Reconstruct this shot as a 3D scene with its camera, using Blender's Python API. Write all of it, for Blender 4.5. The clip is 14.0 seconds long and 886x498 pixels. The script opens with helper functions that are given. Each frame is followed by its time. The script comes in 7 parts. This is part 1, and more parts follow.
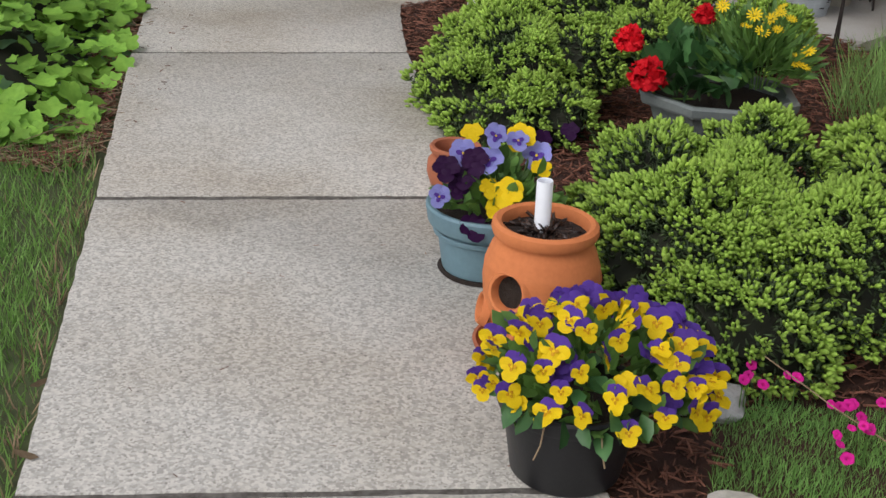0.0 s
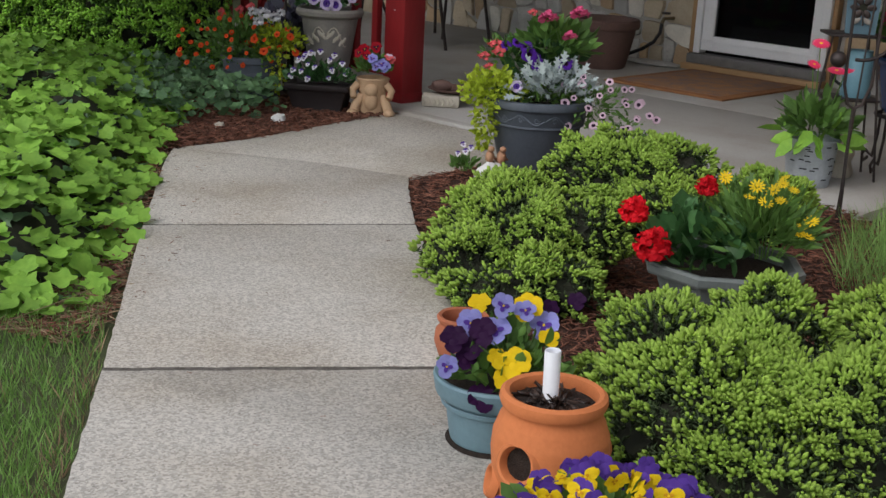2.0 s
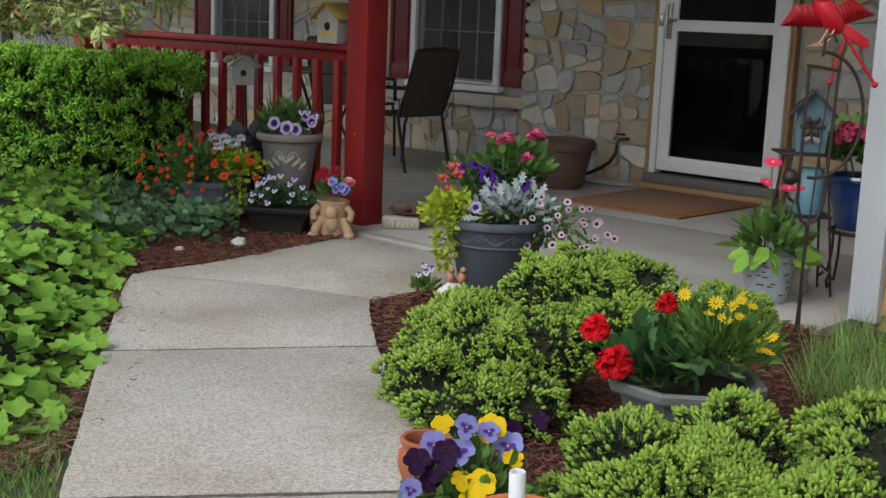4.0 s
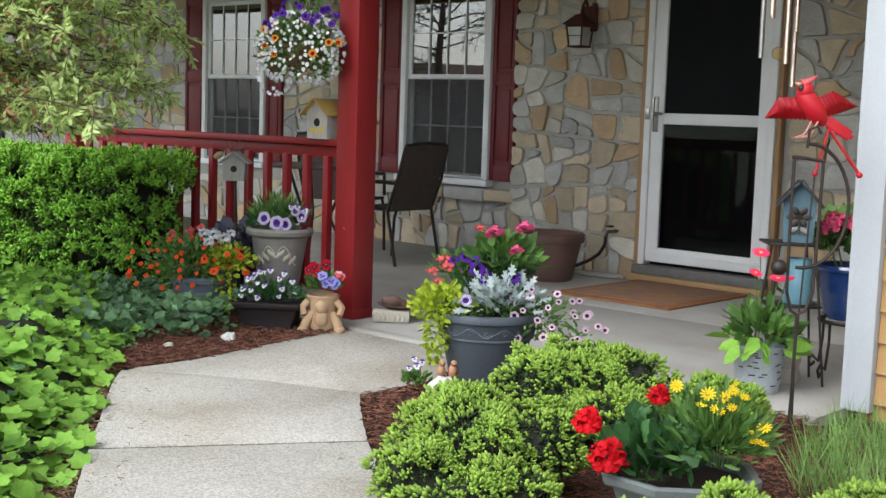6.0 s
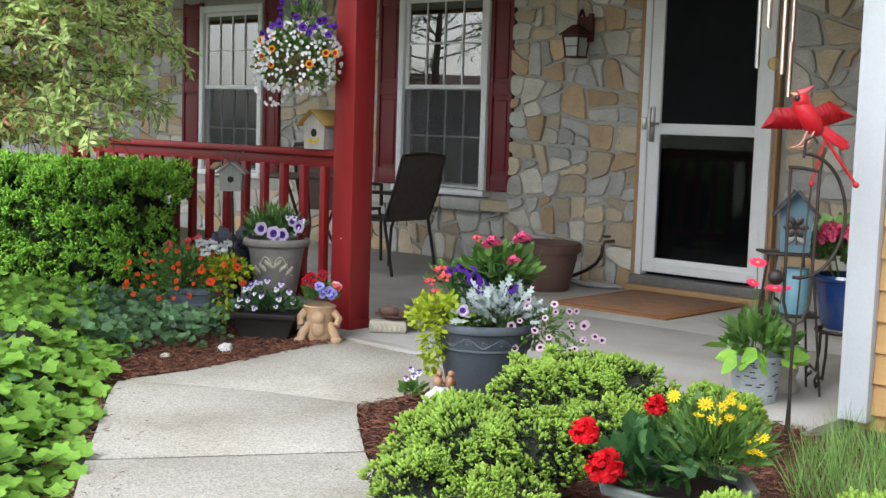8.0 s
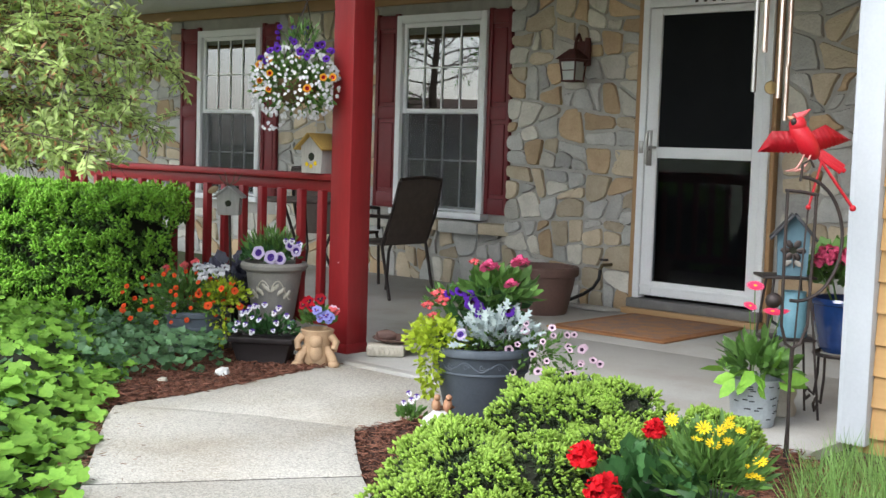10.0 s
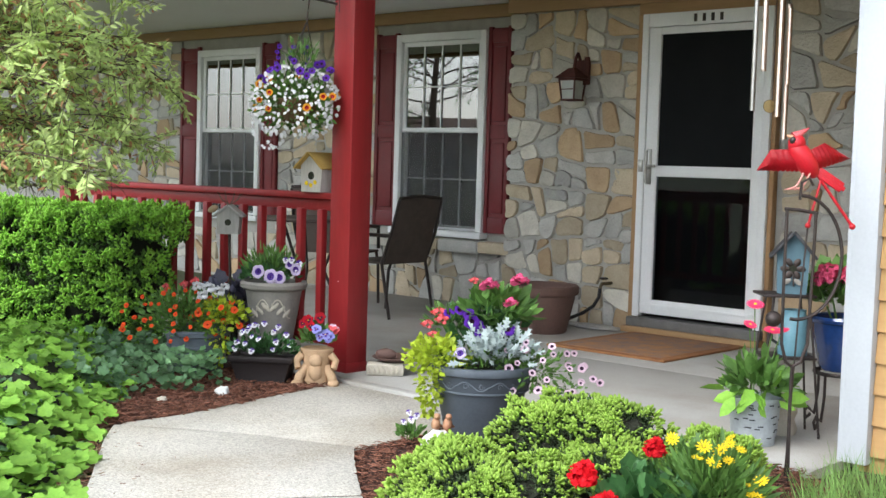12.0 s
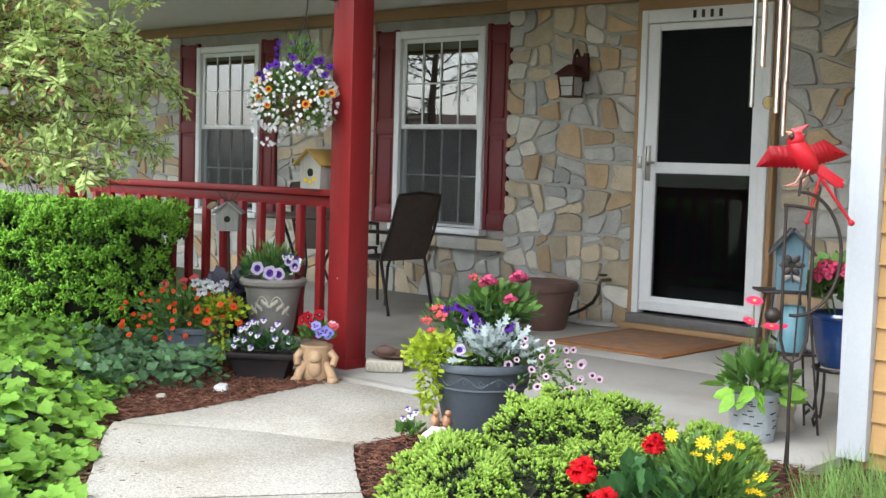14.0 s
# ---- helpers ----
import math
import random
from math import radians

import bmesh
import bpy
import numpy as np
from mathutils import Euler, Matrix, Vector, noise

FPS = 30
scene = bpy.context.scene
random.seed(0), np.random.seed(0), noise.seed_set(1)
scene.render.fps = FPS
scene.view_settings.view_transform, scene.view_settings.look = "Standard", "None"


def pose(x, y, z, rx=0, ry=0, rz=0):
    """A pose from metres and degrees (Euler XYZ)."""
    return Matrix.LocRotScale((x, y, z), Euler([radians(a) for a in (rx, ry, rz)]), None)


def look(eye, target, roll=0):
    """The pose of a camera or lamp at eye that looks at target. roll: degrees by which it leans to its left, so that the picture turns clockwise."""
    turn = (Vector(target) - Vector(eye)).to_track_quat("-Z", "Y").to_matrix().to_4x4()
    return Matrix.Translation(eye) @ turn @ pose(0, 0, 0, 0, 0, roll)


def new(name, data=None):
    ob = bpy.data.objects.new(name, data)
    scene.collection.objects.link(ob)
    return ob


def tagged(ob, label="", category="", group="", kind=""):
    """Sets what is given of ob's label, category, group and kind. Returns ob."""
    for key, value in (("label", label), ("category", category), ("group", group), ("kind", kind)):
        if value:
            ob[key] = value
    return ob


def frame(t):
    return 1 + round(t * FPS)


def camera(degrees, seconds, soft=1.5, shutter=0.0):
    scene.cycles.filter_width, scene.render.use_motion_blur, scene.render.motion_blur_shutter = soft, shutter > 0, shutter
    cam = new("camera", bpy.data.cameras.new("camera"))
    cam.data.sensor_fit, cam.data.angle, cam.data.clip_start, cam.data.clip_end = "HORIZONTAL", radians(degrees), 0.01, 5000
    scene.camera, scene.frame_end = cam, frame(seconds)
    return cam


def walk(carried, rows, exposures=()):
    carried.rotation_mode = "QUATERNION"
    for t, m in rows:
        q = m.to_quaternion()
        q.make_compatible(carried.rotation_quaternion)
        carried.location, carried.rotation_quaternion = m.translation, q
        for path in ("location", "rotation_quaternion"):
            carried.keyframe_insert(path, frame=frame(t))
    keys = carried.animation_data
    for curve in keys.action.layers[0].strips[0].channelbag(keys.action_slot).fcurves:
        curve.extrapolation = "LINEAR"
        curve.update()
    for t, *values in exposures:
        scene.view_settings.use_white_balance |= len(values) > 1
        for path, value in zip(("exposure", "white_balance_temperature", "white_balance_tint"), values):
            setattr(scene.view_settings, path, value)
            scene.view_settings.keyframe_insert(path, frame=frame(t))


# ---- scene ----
# The camera stands on a tripod in the front walk and tilts up slowly.
EYE = (0.0, 0.0, 1.06)
cam = camera(39.22, 14.0)
TURNS = [
    (0.0, 65.977, -2.951, 2.610),
    (0.5, 66.665, -3.062, 2.950),
    (1.0, 68.443, -2.980, 2.838),
    (1.5, 71.196, -2.785, 2.519),
    (2.0, 73.785, -2.729, 2.898),
    (2.5, 75.385, -2.647, 2.944),
    (3.0, 75.813, -2.690, 2.567),
    (3.5, 77.507, -2.503, 1.560),
    (4.0, 79.434, -2.301, 0.958),
    (6.5, 83.936, -1.807, 0.388),
    (7.0, 83.940, -1.807, 0.312),
    (7.5, 84.016, -1.781, 0.465),
    (8.0, 84.223, -1.807, 0.283),
    (8.5, 84.992, -1.827, 0.240),
    (11.0, 85.637, -1.695, 0.140),
    (11.5, 86.235, -1.674, 0.161),
    (12.0, 86.182, -1.687, 0.144),
    (12.5, 86.348, -1.659, 0.154),
    (13.0, 86.811, -1.579, 0.090),
    (13.5, 86.999, -1.628, 0.085),
    (14.0, 86.029, -1.649, 0.106),
]
EXPOSE = [(0.0, 0.37, 6450, 12), (2.0, 0.25, 6450, 12), (4.0, 0.38, 6400, 9), (6.4, 1.2, 6230, 8), (8.6, 1.26, 6230, 8), (11.0, 1.5, 6200, 7), (14.0, 1.54, 6200, 7)]
walk(cam, [(t, pose(*EYE, rx, ry, rz)) for t, rx, ry, rz in TURNS], EXPOSE)

# ---- light: a bright overcast day ----
world = bpy.data.worlds.new("overcast_sky")
scene.world = world
world.use_nodes = True
SUN_ELEVATION, SUN_ROTATION = 45.0, 222.0
nt = world.node_tree
sky = nt.nodes.new("ShaderNodeTexSky")
sky.sky_type, sky.sun_disc = "NISHITA", False
sky.sun_elevation, sky.sun_rotation = radians(SUN_ELEVATION), radians(SUN_ROTATION)
sky.air_density, sky.dust_density, sky.ozone_density = 1.0, 2.0, 1.0
cloud = nt.nodes.new("ShaderNodeHueSaturation")
cloud.inputs["Saturation"].default_value = 0.35
nt.links.new(sky.outputs[0], cloud.inputs["Color"])
nt.links.new(cloud.outputs[0], nt.nodes["Background"].inputs[0])
nt.nodes["Background"].inputs[1].default_value = 0.15
sun_data = bpy.data.lights.new("sun", "SUN")
sun_data.energy, sun_data.angle, sun_data.color = 0.8, radians(40), (1.0, 0.985, 0.96)
sun = new("sun", sun_data)
sun.matrix_world = look((20 * math.sin(radians(SUN_ROTATION)) * math.cos(radians(SUN_ELEVATION)), 20 * math.cos(radians(SUN_ROTATION)) * math.cos(radians(SUN_ELEVATION)), 20 * math.sin(radians(SUN_ELEVATION))), (0, 0, 0))


# ---- materials ----
def mat(name, a, b=None, rough=0.7, scale=20.0, fine=150.0, bump=0.15, metal=0.0, island=0.0, per_object=0.0, spec=0.4, stretch=None, dist=0.004, thin=0.0):
    """A procedural surface: two noises blend colours a and b; fine grain gives relief."""
    m = bpy.data.materials.new(name)
    m.use_nodes = True
    n, l = m.node_tree.nodes, m.node_tree.links
    p = n["Principled BSDF"]
    p.inputs["Roughness"].default_value, p.inputs["Metallic"].default_value = rough, metal
    p.inputs["Specular IOR Level"].default_value = spec
    b = b or tuple(c * 0.75 for c in a)
    co = n.new("ShaderNodeTexCoord")
    src = co.outputs["Object"]
    if stretch:
        mp = n.new("ShaderNodeMapping")
        mp.inputs["Scale"].default_value = stretch
        l.new(src, mp.inputs[0])
        src = mp.outputs[0]
    big, small = n.new("ShaderNodeTexNoise"), n.new("ShaderNodeTexNoise")
    big.inputs["Scale"].default_value, small.inputs["Scale"].default_value = scale, fine
    big.inputs["Detail"].default_value, small.inputs["Detail"].default_value = 5, 3
    l.new(src, big.inputs["Vector"]), l.new(src, small.inputs["Vector"])
    mix = n.new("ShaderNodeMix")
    mix.data_type = "FLOAT"
    mix.inputs[0].default_value = 0.4
    l.new(big.outputs["Fac"], mix.inputs[2]), l.new(small.outputs["Fac"], mix.inputs[3])
    ramp = n.new("ShaderNodeValToRGB")
    ramp.color_ramp.elements[0].position, ramp.color_ramp.elements[1].position = 0.34, 0.66
    ramp.color_ramp.elements[0].color, ramp.color_ramp.elements[1].color = (*b, 1), (*a, 1)
    l.new(mix.outputs[0], ramp.inputs[0])
    out = ramp.outputs[0]
    if island or per_object:
        hsv, add = n.new("ShaderNodeHueSaturation"), n.new("ShaderNodeMapRange")
        if island:
            g = n.new("ShaderNodeNewGeometry")
            l.new(g.outputs["Random Per Island"], add.inputs[0])
        else:
            g = n.new("ShaderNodeObjectInfo")
            l.new(g.outputs["Random"], add.inputs[0])
        k = island or per_object
        add.inputs[3].default_value, add.inputs[4].default_value = 1 - k, 1 + k
        l.new(add.outputs[0], hsv.inputs["Value"]), l.new(out, hsv.inputs["Color"])
        out = hsv.outputs[0]
    l.new(out, p.inputs["Base Color"])
    if thin:
        p.inputs["Transmission Weight"].default_value = 0.0
        p.inputs["Subsurface Weight"].default_value = 0.0
        tr, ad = n.new("ShaderNodeBsdfTranslucent"), n.new("ShaderNodeMixShader")
        ad.inputs[0].default_value = thin
        l.new(out, tr.inputs[0]), l.new(p.outputs[0], ad.inputs[1]), l.new(tr.outputs[0], ad.inputs[2])
        l.new(ad.outputs[0], n["Material Output"].inputs[0])
    if bump:
        bp = n.new("ShaderNodeBump")
        bp.inputs["Strength"].default_value, bp.inputs["Distance"].default_value = bump, dist
        l.new(mix.outputs[0], bp.inputs["Height"]), l.new(bp.outputs[0], p.inputs["Normal"])
    return m


def glass_mat(name, tint=(0.9, 0.95, 0.95), rough=0.0, ior=2.4):
    m = bpy.data.materials.new(name)
    m.use_nodes = True
    n, l = m.node_tree.nodes, m.node_tree.links
    gl, tr, mx, fr = n.new("ShaderNodeBsdfGlossy"), n.new("ShaderNodeBsdfTransparent"), n.new("ShaderNodeMixShader"), n.new("ShaderNodeFresnel")
    gl.inputs["Roughness"].default_value = rough
    tr.inputs[0].default_value = (*tint, 1)
    fr.inputs[0].default_value = ior
    l.new(fr.outputs[0], mx.inputs[0]), l.new(tr.outputs[0], mx.inputs[1]), l.new(gl.outputs[0], mx.inputs[2])
    l.new(mx.outputs[0], n["Material Output"].inputs[0])
    return m


def concrete_mat(name, base, speck=0.5):
    """Washed concrete with fine pale and dark aggregate and soft stains."""
    m = mat(name, base, tuple(c * 0.93 for c in base), 0.85, 2.5, 420.0, 0.3, per_object=0.03)
    n, l = m.node_tree.nodes, m.node_tree.links
    p = n["Principled BSDF"]
    src = p.inputs["Base Color"].links[0].from_socket
    co = n.new("ShaderNodeTexCoord")
    v, r1, m1 = n.new("ShaderNodeTexVoronoi"), n.new("ShaderNodeValToRGB"), n.new("ShaderNodeMix")
    v.inputs["Scale"].default_value = 190.0
    l.new(co.outputs["Object"], v.inputs["Vector"])
    e = r1.color_ramp.elements
    e[0].position, e[1].position = 0.08, 0.9
    e[0].color, e[1].color = (0.50, 0.49, 0.48, 1), (1.26, 1.25, 1.23, 1)
    sep = n.new("ShaderNodeSeparateColor")
    l.new(v.outputs["Color"], sep.inputs[0]), l.new(sep.outputs[0], r1.inputs[0])
    m1.data_type, m1.blend_type = "RGBA", "MULTIPLY"
    m1.inputs[0].default_value = speck
    l.new(src, m1.inputs[6]), l.new(r1.outputs[0], m1.inputs[7])
    dark, r2, m2 = n.new("ShaderNodeTexNoise"), n.new("ShaderNodeValToRGB"), n.new("ShaderNodeMix")
    dark.inputs["Scale"].default_value, dark.inputs["Detail"].default_value = 1.7, 6
    l.new(co.outputs["Object"], dark.inputs["Vector"])
    e = r2.color_ramp.elements
    e[0].position, e[1].position = 0.28, 0.55
    e[0].color, e[1].color = (0.68, 0.61, 0.52, 1), (1, 1, 1, 1)
    m2.data_type, m2.blend_type = "RGBA", "MULTIPLY"
    m2.inputs[0].default_value = 0.7
    l.new(dark.outputs["Fac"], r2.inputs[0]), l.new(m1.outputs[2], m2.inputs[6]), l.new(r2.outputs[0], m2.inputs[7])
    # scattered dark pits
    pit, r3, m3 = n.new("ShaderNodeTexVoronoi"), n.new("ShaderNodeValToRGB"), n.new("ShaderNodeMix")
    pit.inputs["Scale"].default_value = 62.0
    e = r3.color_ramp.elements
    e[0].position, e[1].position = 0.10, 0.17
    e[0].color, e[1].color = (0.30, 0.28, 0.26, 1), (1, 1, 1, 1)
    m3.data_type, m3.blend_type = "RGBA", "MULTIPLY"
    m3.inputs[0].default_value = speck
    l.new(co.outputs["Object"], pit.inputs["Vector"]), l.new(pit.outputs["Distance"], r3.inputs[0])
    l.new(m2.outputs[2], m3.inputs[6]), l.new(r3.outputs[0], m3.inputs[7])
    l.new(m3.outputs[2], p.inputs["Base Color"])
    return m


CONCRETE = concrete_mat("washed_concrete", (0.505, 0.482, 0.435), 0.62)
PORCH_CONCRETE = concrete_mat("porch_concrete", (0.40, 0.39, 0.37), 0.15)
MORTAR = mat("mortar", (0.42, 0.40, 0.37), (0.32, 0.31, 0.285), 0.95, 12, 120, 0.5)
STONES = [mat("stone_" + k, c, d, 0.85, 9, 70, 0.8, per_object=0.24, dist=0.016) for k, c, d in (
    ("grey", (0.47, 0.465, 0.44), (0.34, 0.335, 0.32)), ("buff", (0.53, 0.45, 0.33), (0.41, 0.34, 0.24)),
    ("pale", (0.60, 0.57, 0.50), (0.45, 0.43, 0.38)), ("ochre", (0.52, 0.385, 0.24), (0.41, 0.29, 0.175)))]
RED = mat("barn_red_paint", (0.25, 0.014, 0.017), (0.19, 0.010, 0.012), 0.45, 3, 60, 0.1, stretch=(1, 1, 0.15))
SHUTTER_RED = mat("shutter_red", (0.16, 0.015, 0.020), (0.12, 0.011, 0.015), 0.5, 4, 80, 0.15)
CORNER_WHITE = mat("weathered_white", (0.50, 0.52, 0.55), (0.44, 0.46, 0.49), 0.5, 4, 80, 0.05)
WHITE = mat("white_paint", (0.80, 0.81, 0.82), (0.70, 0.71, 0.72), 0.45, 4, 80, 0.05)
BROWN_TRIM = mat("brown_trim", (0.38, 0.235, 0.115), (0.31, 0.185, 0.09), 0.6, 4, 70, 0.2, stretch=(0.1, 1, 1))
TAN = mat("tan_siding", (0.42, 0.25, 0.10), (0.36, 0.21, 0.08), 0.6, 4, 70, 0.2, stretch=(0.1, 1, 1), per_object=0.05)
CEILING = mat("soffit_paint", (0.86, 0.87, 0.88), (0.80, 0.81, 0.82), 0.6, 2, 50, 0.05)
GLASS = glass_mat("window_glass", (0.55, 0.58, 0.6), 0.0, 3.2)
GLASS_DOOR = glass_mat("door_glass", (0.6, 0.62, 0.64), 0.02, 1.5)
SCREEN = mat("dark_screen", (0.012, 0.013, 0.014), (0.008, 0.009, 0.01), 0.8, 5, 400, 0.1, spec=0.08)
# near-black stand-in for unlit rooms: their dimness is put into the colour
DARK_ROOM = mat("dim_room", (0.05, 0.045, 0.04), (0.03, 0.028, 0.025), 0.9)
METAL = mat("dark_iron", (0.035, 0.03, 0.03), (0.06, 0.045, 0.04), 0.5, 15, 120, 0.2, metal=0.6)
NICKEL = mat("nickel", (0.42, 0.41, 0.39), (0.35, 0.34, 0.32), 0.35, 20, 200, 0.05, metal=1.0)
TERRACOTTA = mat("terracotta", (0.60, 0.195, 0.065), (0.50, 0.155, 0.05), 0.8, 6, 120, 0.15)
TERRACOTTA_OLD = mat("weathered_terracotta", (0.42, 0.13, 0.06), (0.30, 0.10, 0.05), 0.85, 12, 120, 0.2)
BLUE_PLASTIC = mat("grey_blue_plastic", (0.15, 0.25, 0.29), (0.12, 0.20, 0.24), 0.55, 7, 90, 0.1)
BLACK_PLASTIC = mat("black_plastic", (0.010, 0.010, 0.012), (0.018, 0.018, 0.019), 0.45, 10, 150, 0.1)
CHARCOAL = mat("charcoal_resin", (0.095, 0.112, 0.135), (0.072, 0.085, 0.104), 0.6, 9, 110, 0.2)
STONE_RESIN = mat("grey_resin_stone", (0.27, 0.25, 0.22), (0.18, 0.17, 0.155), 0.8, 14, 140, 0.3)
RELIEF = mat("pale_relief", (0.50, 0.46, 0.38), (0.40, 0.36, 0.30), 0.8, 14, 140, 0.3)
GREEN_RESIN = mat("green_grey_planter", (0.15, 0.17, 0.16), (0.11, 0.125, 0.12), 0.65, 9, 100, 0.2)
BROWN_RESIN = mat("brown_planter", (0.15, 0.085, 0.07), (0.10, 0.06, 0.05), 0.7, 7, 100, 0.2)
PVC = mat("white_pipe", (0.80, 0.82, 0.85), (0.74, 0.76, 0.80), 0.4, 9, 90, 0.03)
SOIL = mat("potting_soil", (0.030, 0.020, 0.014), (0.012, 0.008, 0.006), 0.95, 60, 300, 1.0, dist=0.01)
JOINT = mat("joint_dirt", (0.17, 0.155, 0.135), (0.05, 0.043, 0.036), 0.95, 45, 160, 0.8)
EARTH = mat("earth", (0.10, 0.075, 0.05), (0.06, 0.045, 0.03), 0.95, 25, 200, 0.8, dist=0.01)
MULCH = mat("red_brown_mulch", (0.22, 0.095, 0.060), (0.12, 0.048, 0.030), 0.9, 60, 400, 0.4, island=0.5)
MULCH_BED = mat("mulch_bed", (0.070, 0.030, 0.020), (0.035, 0.016, 0.010), 0.95, 60, 300, 1.0, dist=0.01)
LITTER = mat("dry_litter", (0.30, 0.22, 0.13), (0.20, 0.13, 0.08), 0.9, 40, 200, 0.3, island=0.4)
# ground kept dark, so the shade in gaps between blades is partly its colour
LAWN = mat("lawn_ground", (0.075, 0.10, 0.036), (0.06, 0.062, 0.03), 0.95, 8, 120, 0.6, dist=0.01)
GRASS = mat("grass_blades", (0.23, 0.41, 0.10), (0.15, 0.29, 0.06), 0.6, 6, 60, 0, island=0.35, thin=0.3)
SPRUCE_TIP = mat("spruce_new_growth", (0.34, 0.50, 0.075), (0.23, 0.37, 0.05), 0.6, 6, 60, 0, island=0.28, thin=0.25)
# old needles; the same dark colour paints shade on shoots in the hollows
SPRUCE_OLD_AND_SHADED = mat("spruce_old_and_shaded_needles", (0.045, 0.075, 0.022), (0.03, 0.05, 0.016), 0.7, 8, 60, 0, island=0.4)
# near-black: bare stalk, and the painted shade inside shrubs, ivy and birdhouse holes
TWIGS_AND_SHADE = mat("dark_twigs_and_shade", (0.022, 0.024, 0.012), (0.012, 0.014, 0.008), 0.95, 30, 100, 0.5)
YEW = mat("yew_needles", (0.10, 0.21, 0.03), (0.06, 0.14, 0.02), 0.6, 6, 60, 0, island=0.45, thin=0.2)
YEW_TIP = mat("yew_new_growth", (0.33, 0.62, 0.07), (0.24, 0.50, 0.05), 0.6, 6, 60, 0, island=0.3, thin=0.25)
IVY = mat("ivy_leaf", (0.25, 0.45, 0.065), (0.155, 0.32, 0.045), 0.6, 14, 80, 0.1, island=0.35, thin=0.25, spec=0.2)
# darker ivy by the pots; also paints the shade on deep leaves of the bank
IVY_DARK_AND_SHADED = mat("dark_and_shaded_ivy_leaf", (0.12, 0.225, 0.095), (0.075, 0.155, 0.07), 0.4, 14, 80, 0.1, island=0.4, thin=0.1)
LEAF = mat("fresh_leaf", (0.13, 0.25, 0.055), (0.08, 0.17, 0.035), 0.5, 20, 90, 0.1, island=0.35, thin=0.2)
LEAF_DEEP = mat("deep_leaf", (0.06, 0.15, 0.045), (0.035, 0.10, 0.03), 0.45, 20, 90, 0.1, island=0.35, thin=0.15)
LEAF_LIME = mat("lime_leaf", (0.42, 0.52, 0.04), (0.32, 0.42, 0.03), 0.5, 20, 90, 0.05, island=0.25, thin=0.25)
LEAF_SILVER = mat("silver_leaf", (0.42, 0.48, 0.47), (0.30, 0.36, 0.36), 0.75, 20, 90, 0.1, island=0.15)
LEAF_PURPLE = mat("purple_grey_leaf", (0.095, 0.095, 0.135), (0.06, 0.055, 0.09), 0.55, 20, 90, 0.1, island=0.35)
TREE_LEAF = mat("tree_leaf", (0.66, 0.77, 0.32), (0.55, 0.68, 0.26), 0.6, 10, 60, 0, island=0.35, thin=0.5)
TREE_BUD = mat("russet_seed", (0.58, 0.30, 0.16), (0.48, 0.24, 0.13), 0.7, 10, 60, 0, island=0.4, thin=0.2)
BARK = mat("bark", (0.12, 0.09, 0.065), (0.07, 0.05, 0.04), 0.9, 20, 90, 0.6)


def petal(name, c, thin=0.25):
    return mat(name, c, tuple(k * 0.85 for k in c), 0.6, 30, 120, 0.05, per_object=0.16, thin=thin, spec=0.12)


YELLOW = petal("yellow_petal", (0.80, 0.56, 0.010))
GOLD = petal("golden_petal", (0.85, 0.60, 0.02))
VIOLET = petal("violet_petal", (0.10, 0.045, 0.30))
LAVENDER = petal("lavender_petal", (0.30, 0.30, 0.66))
PLUM = petal("plum_petal", (0.022, 0.003, 0.03), 0.1)
WHITE_PETAL = petal("white_petal", (0.78, 0.77, 0.80))
PALE_PINK = petal("pale_pink_petal", (0.66, 0.48, 0.58))
RED_PETAL = petal("scarlet_petal", (0.72, 0.012, 0.022))
DEEP_RED = petal("deep_red_petal", (0.35, 0.005, 0.015))
CORAL = petal("coral_petal", (0.72, 0.13, 0.14))
PINK = petal("pink_petal", (0.75, 0.12, 0.27))
MAGENTA = petal("magenta_petal", (0.68, 0.02, 0.28))
ORANGE = petal("orange_petal", (0.72, 0.085, 0.018))
DARK_EYE = petal("dark_throat", (0.03, 0.01, 0.03), 0)


# ---- mesh helpers ----
def finish(name, bm, material, smooth=True):
    me = bpy.data.meshes.new(name)
    bm.to_mesh(me)
    bm.free()
    for m in material if isinstance(material, (list, tuple)) else [material]:
        me.materials.append(m)
    if smooth:
        for p in me.polygons:
            p.use_smooth = True
        me.set_sharp_from_angle(angle=radians(38))
    return me


def part(name, bm, material, parent, label="", m=None, smooth=True):
    """Links a bmesh, or a mesh that is made already, as one object under a thing or under a part."""
    ob = new(name, finish(name, bm, material, smooth) if isinstance(bm, bmesh.types.BMesh) else bm)
    ob.parent = parent
    if m is not None:
        ob.matrix_basis = m
    return tagged(ob, label)


def thing(name, m, label, category, group=""):
    ob = new(name)
    ob.empty_display_size = 0.05
    ob.matrix_basis = m
    return tagged(ob, label, category, group)


def structure(name, bm, material, label, category, m=None, smooth=True):
    ob = new(name, finish(name, bm, material, smooth) if isinstance(bm, bmesh.types.BMesh) else bm)
    if m is not None:
        ob.matrix_basis = m
    return tagged(ob, label, category, kind="structure")


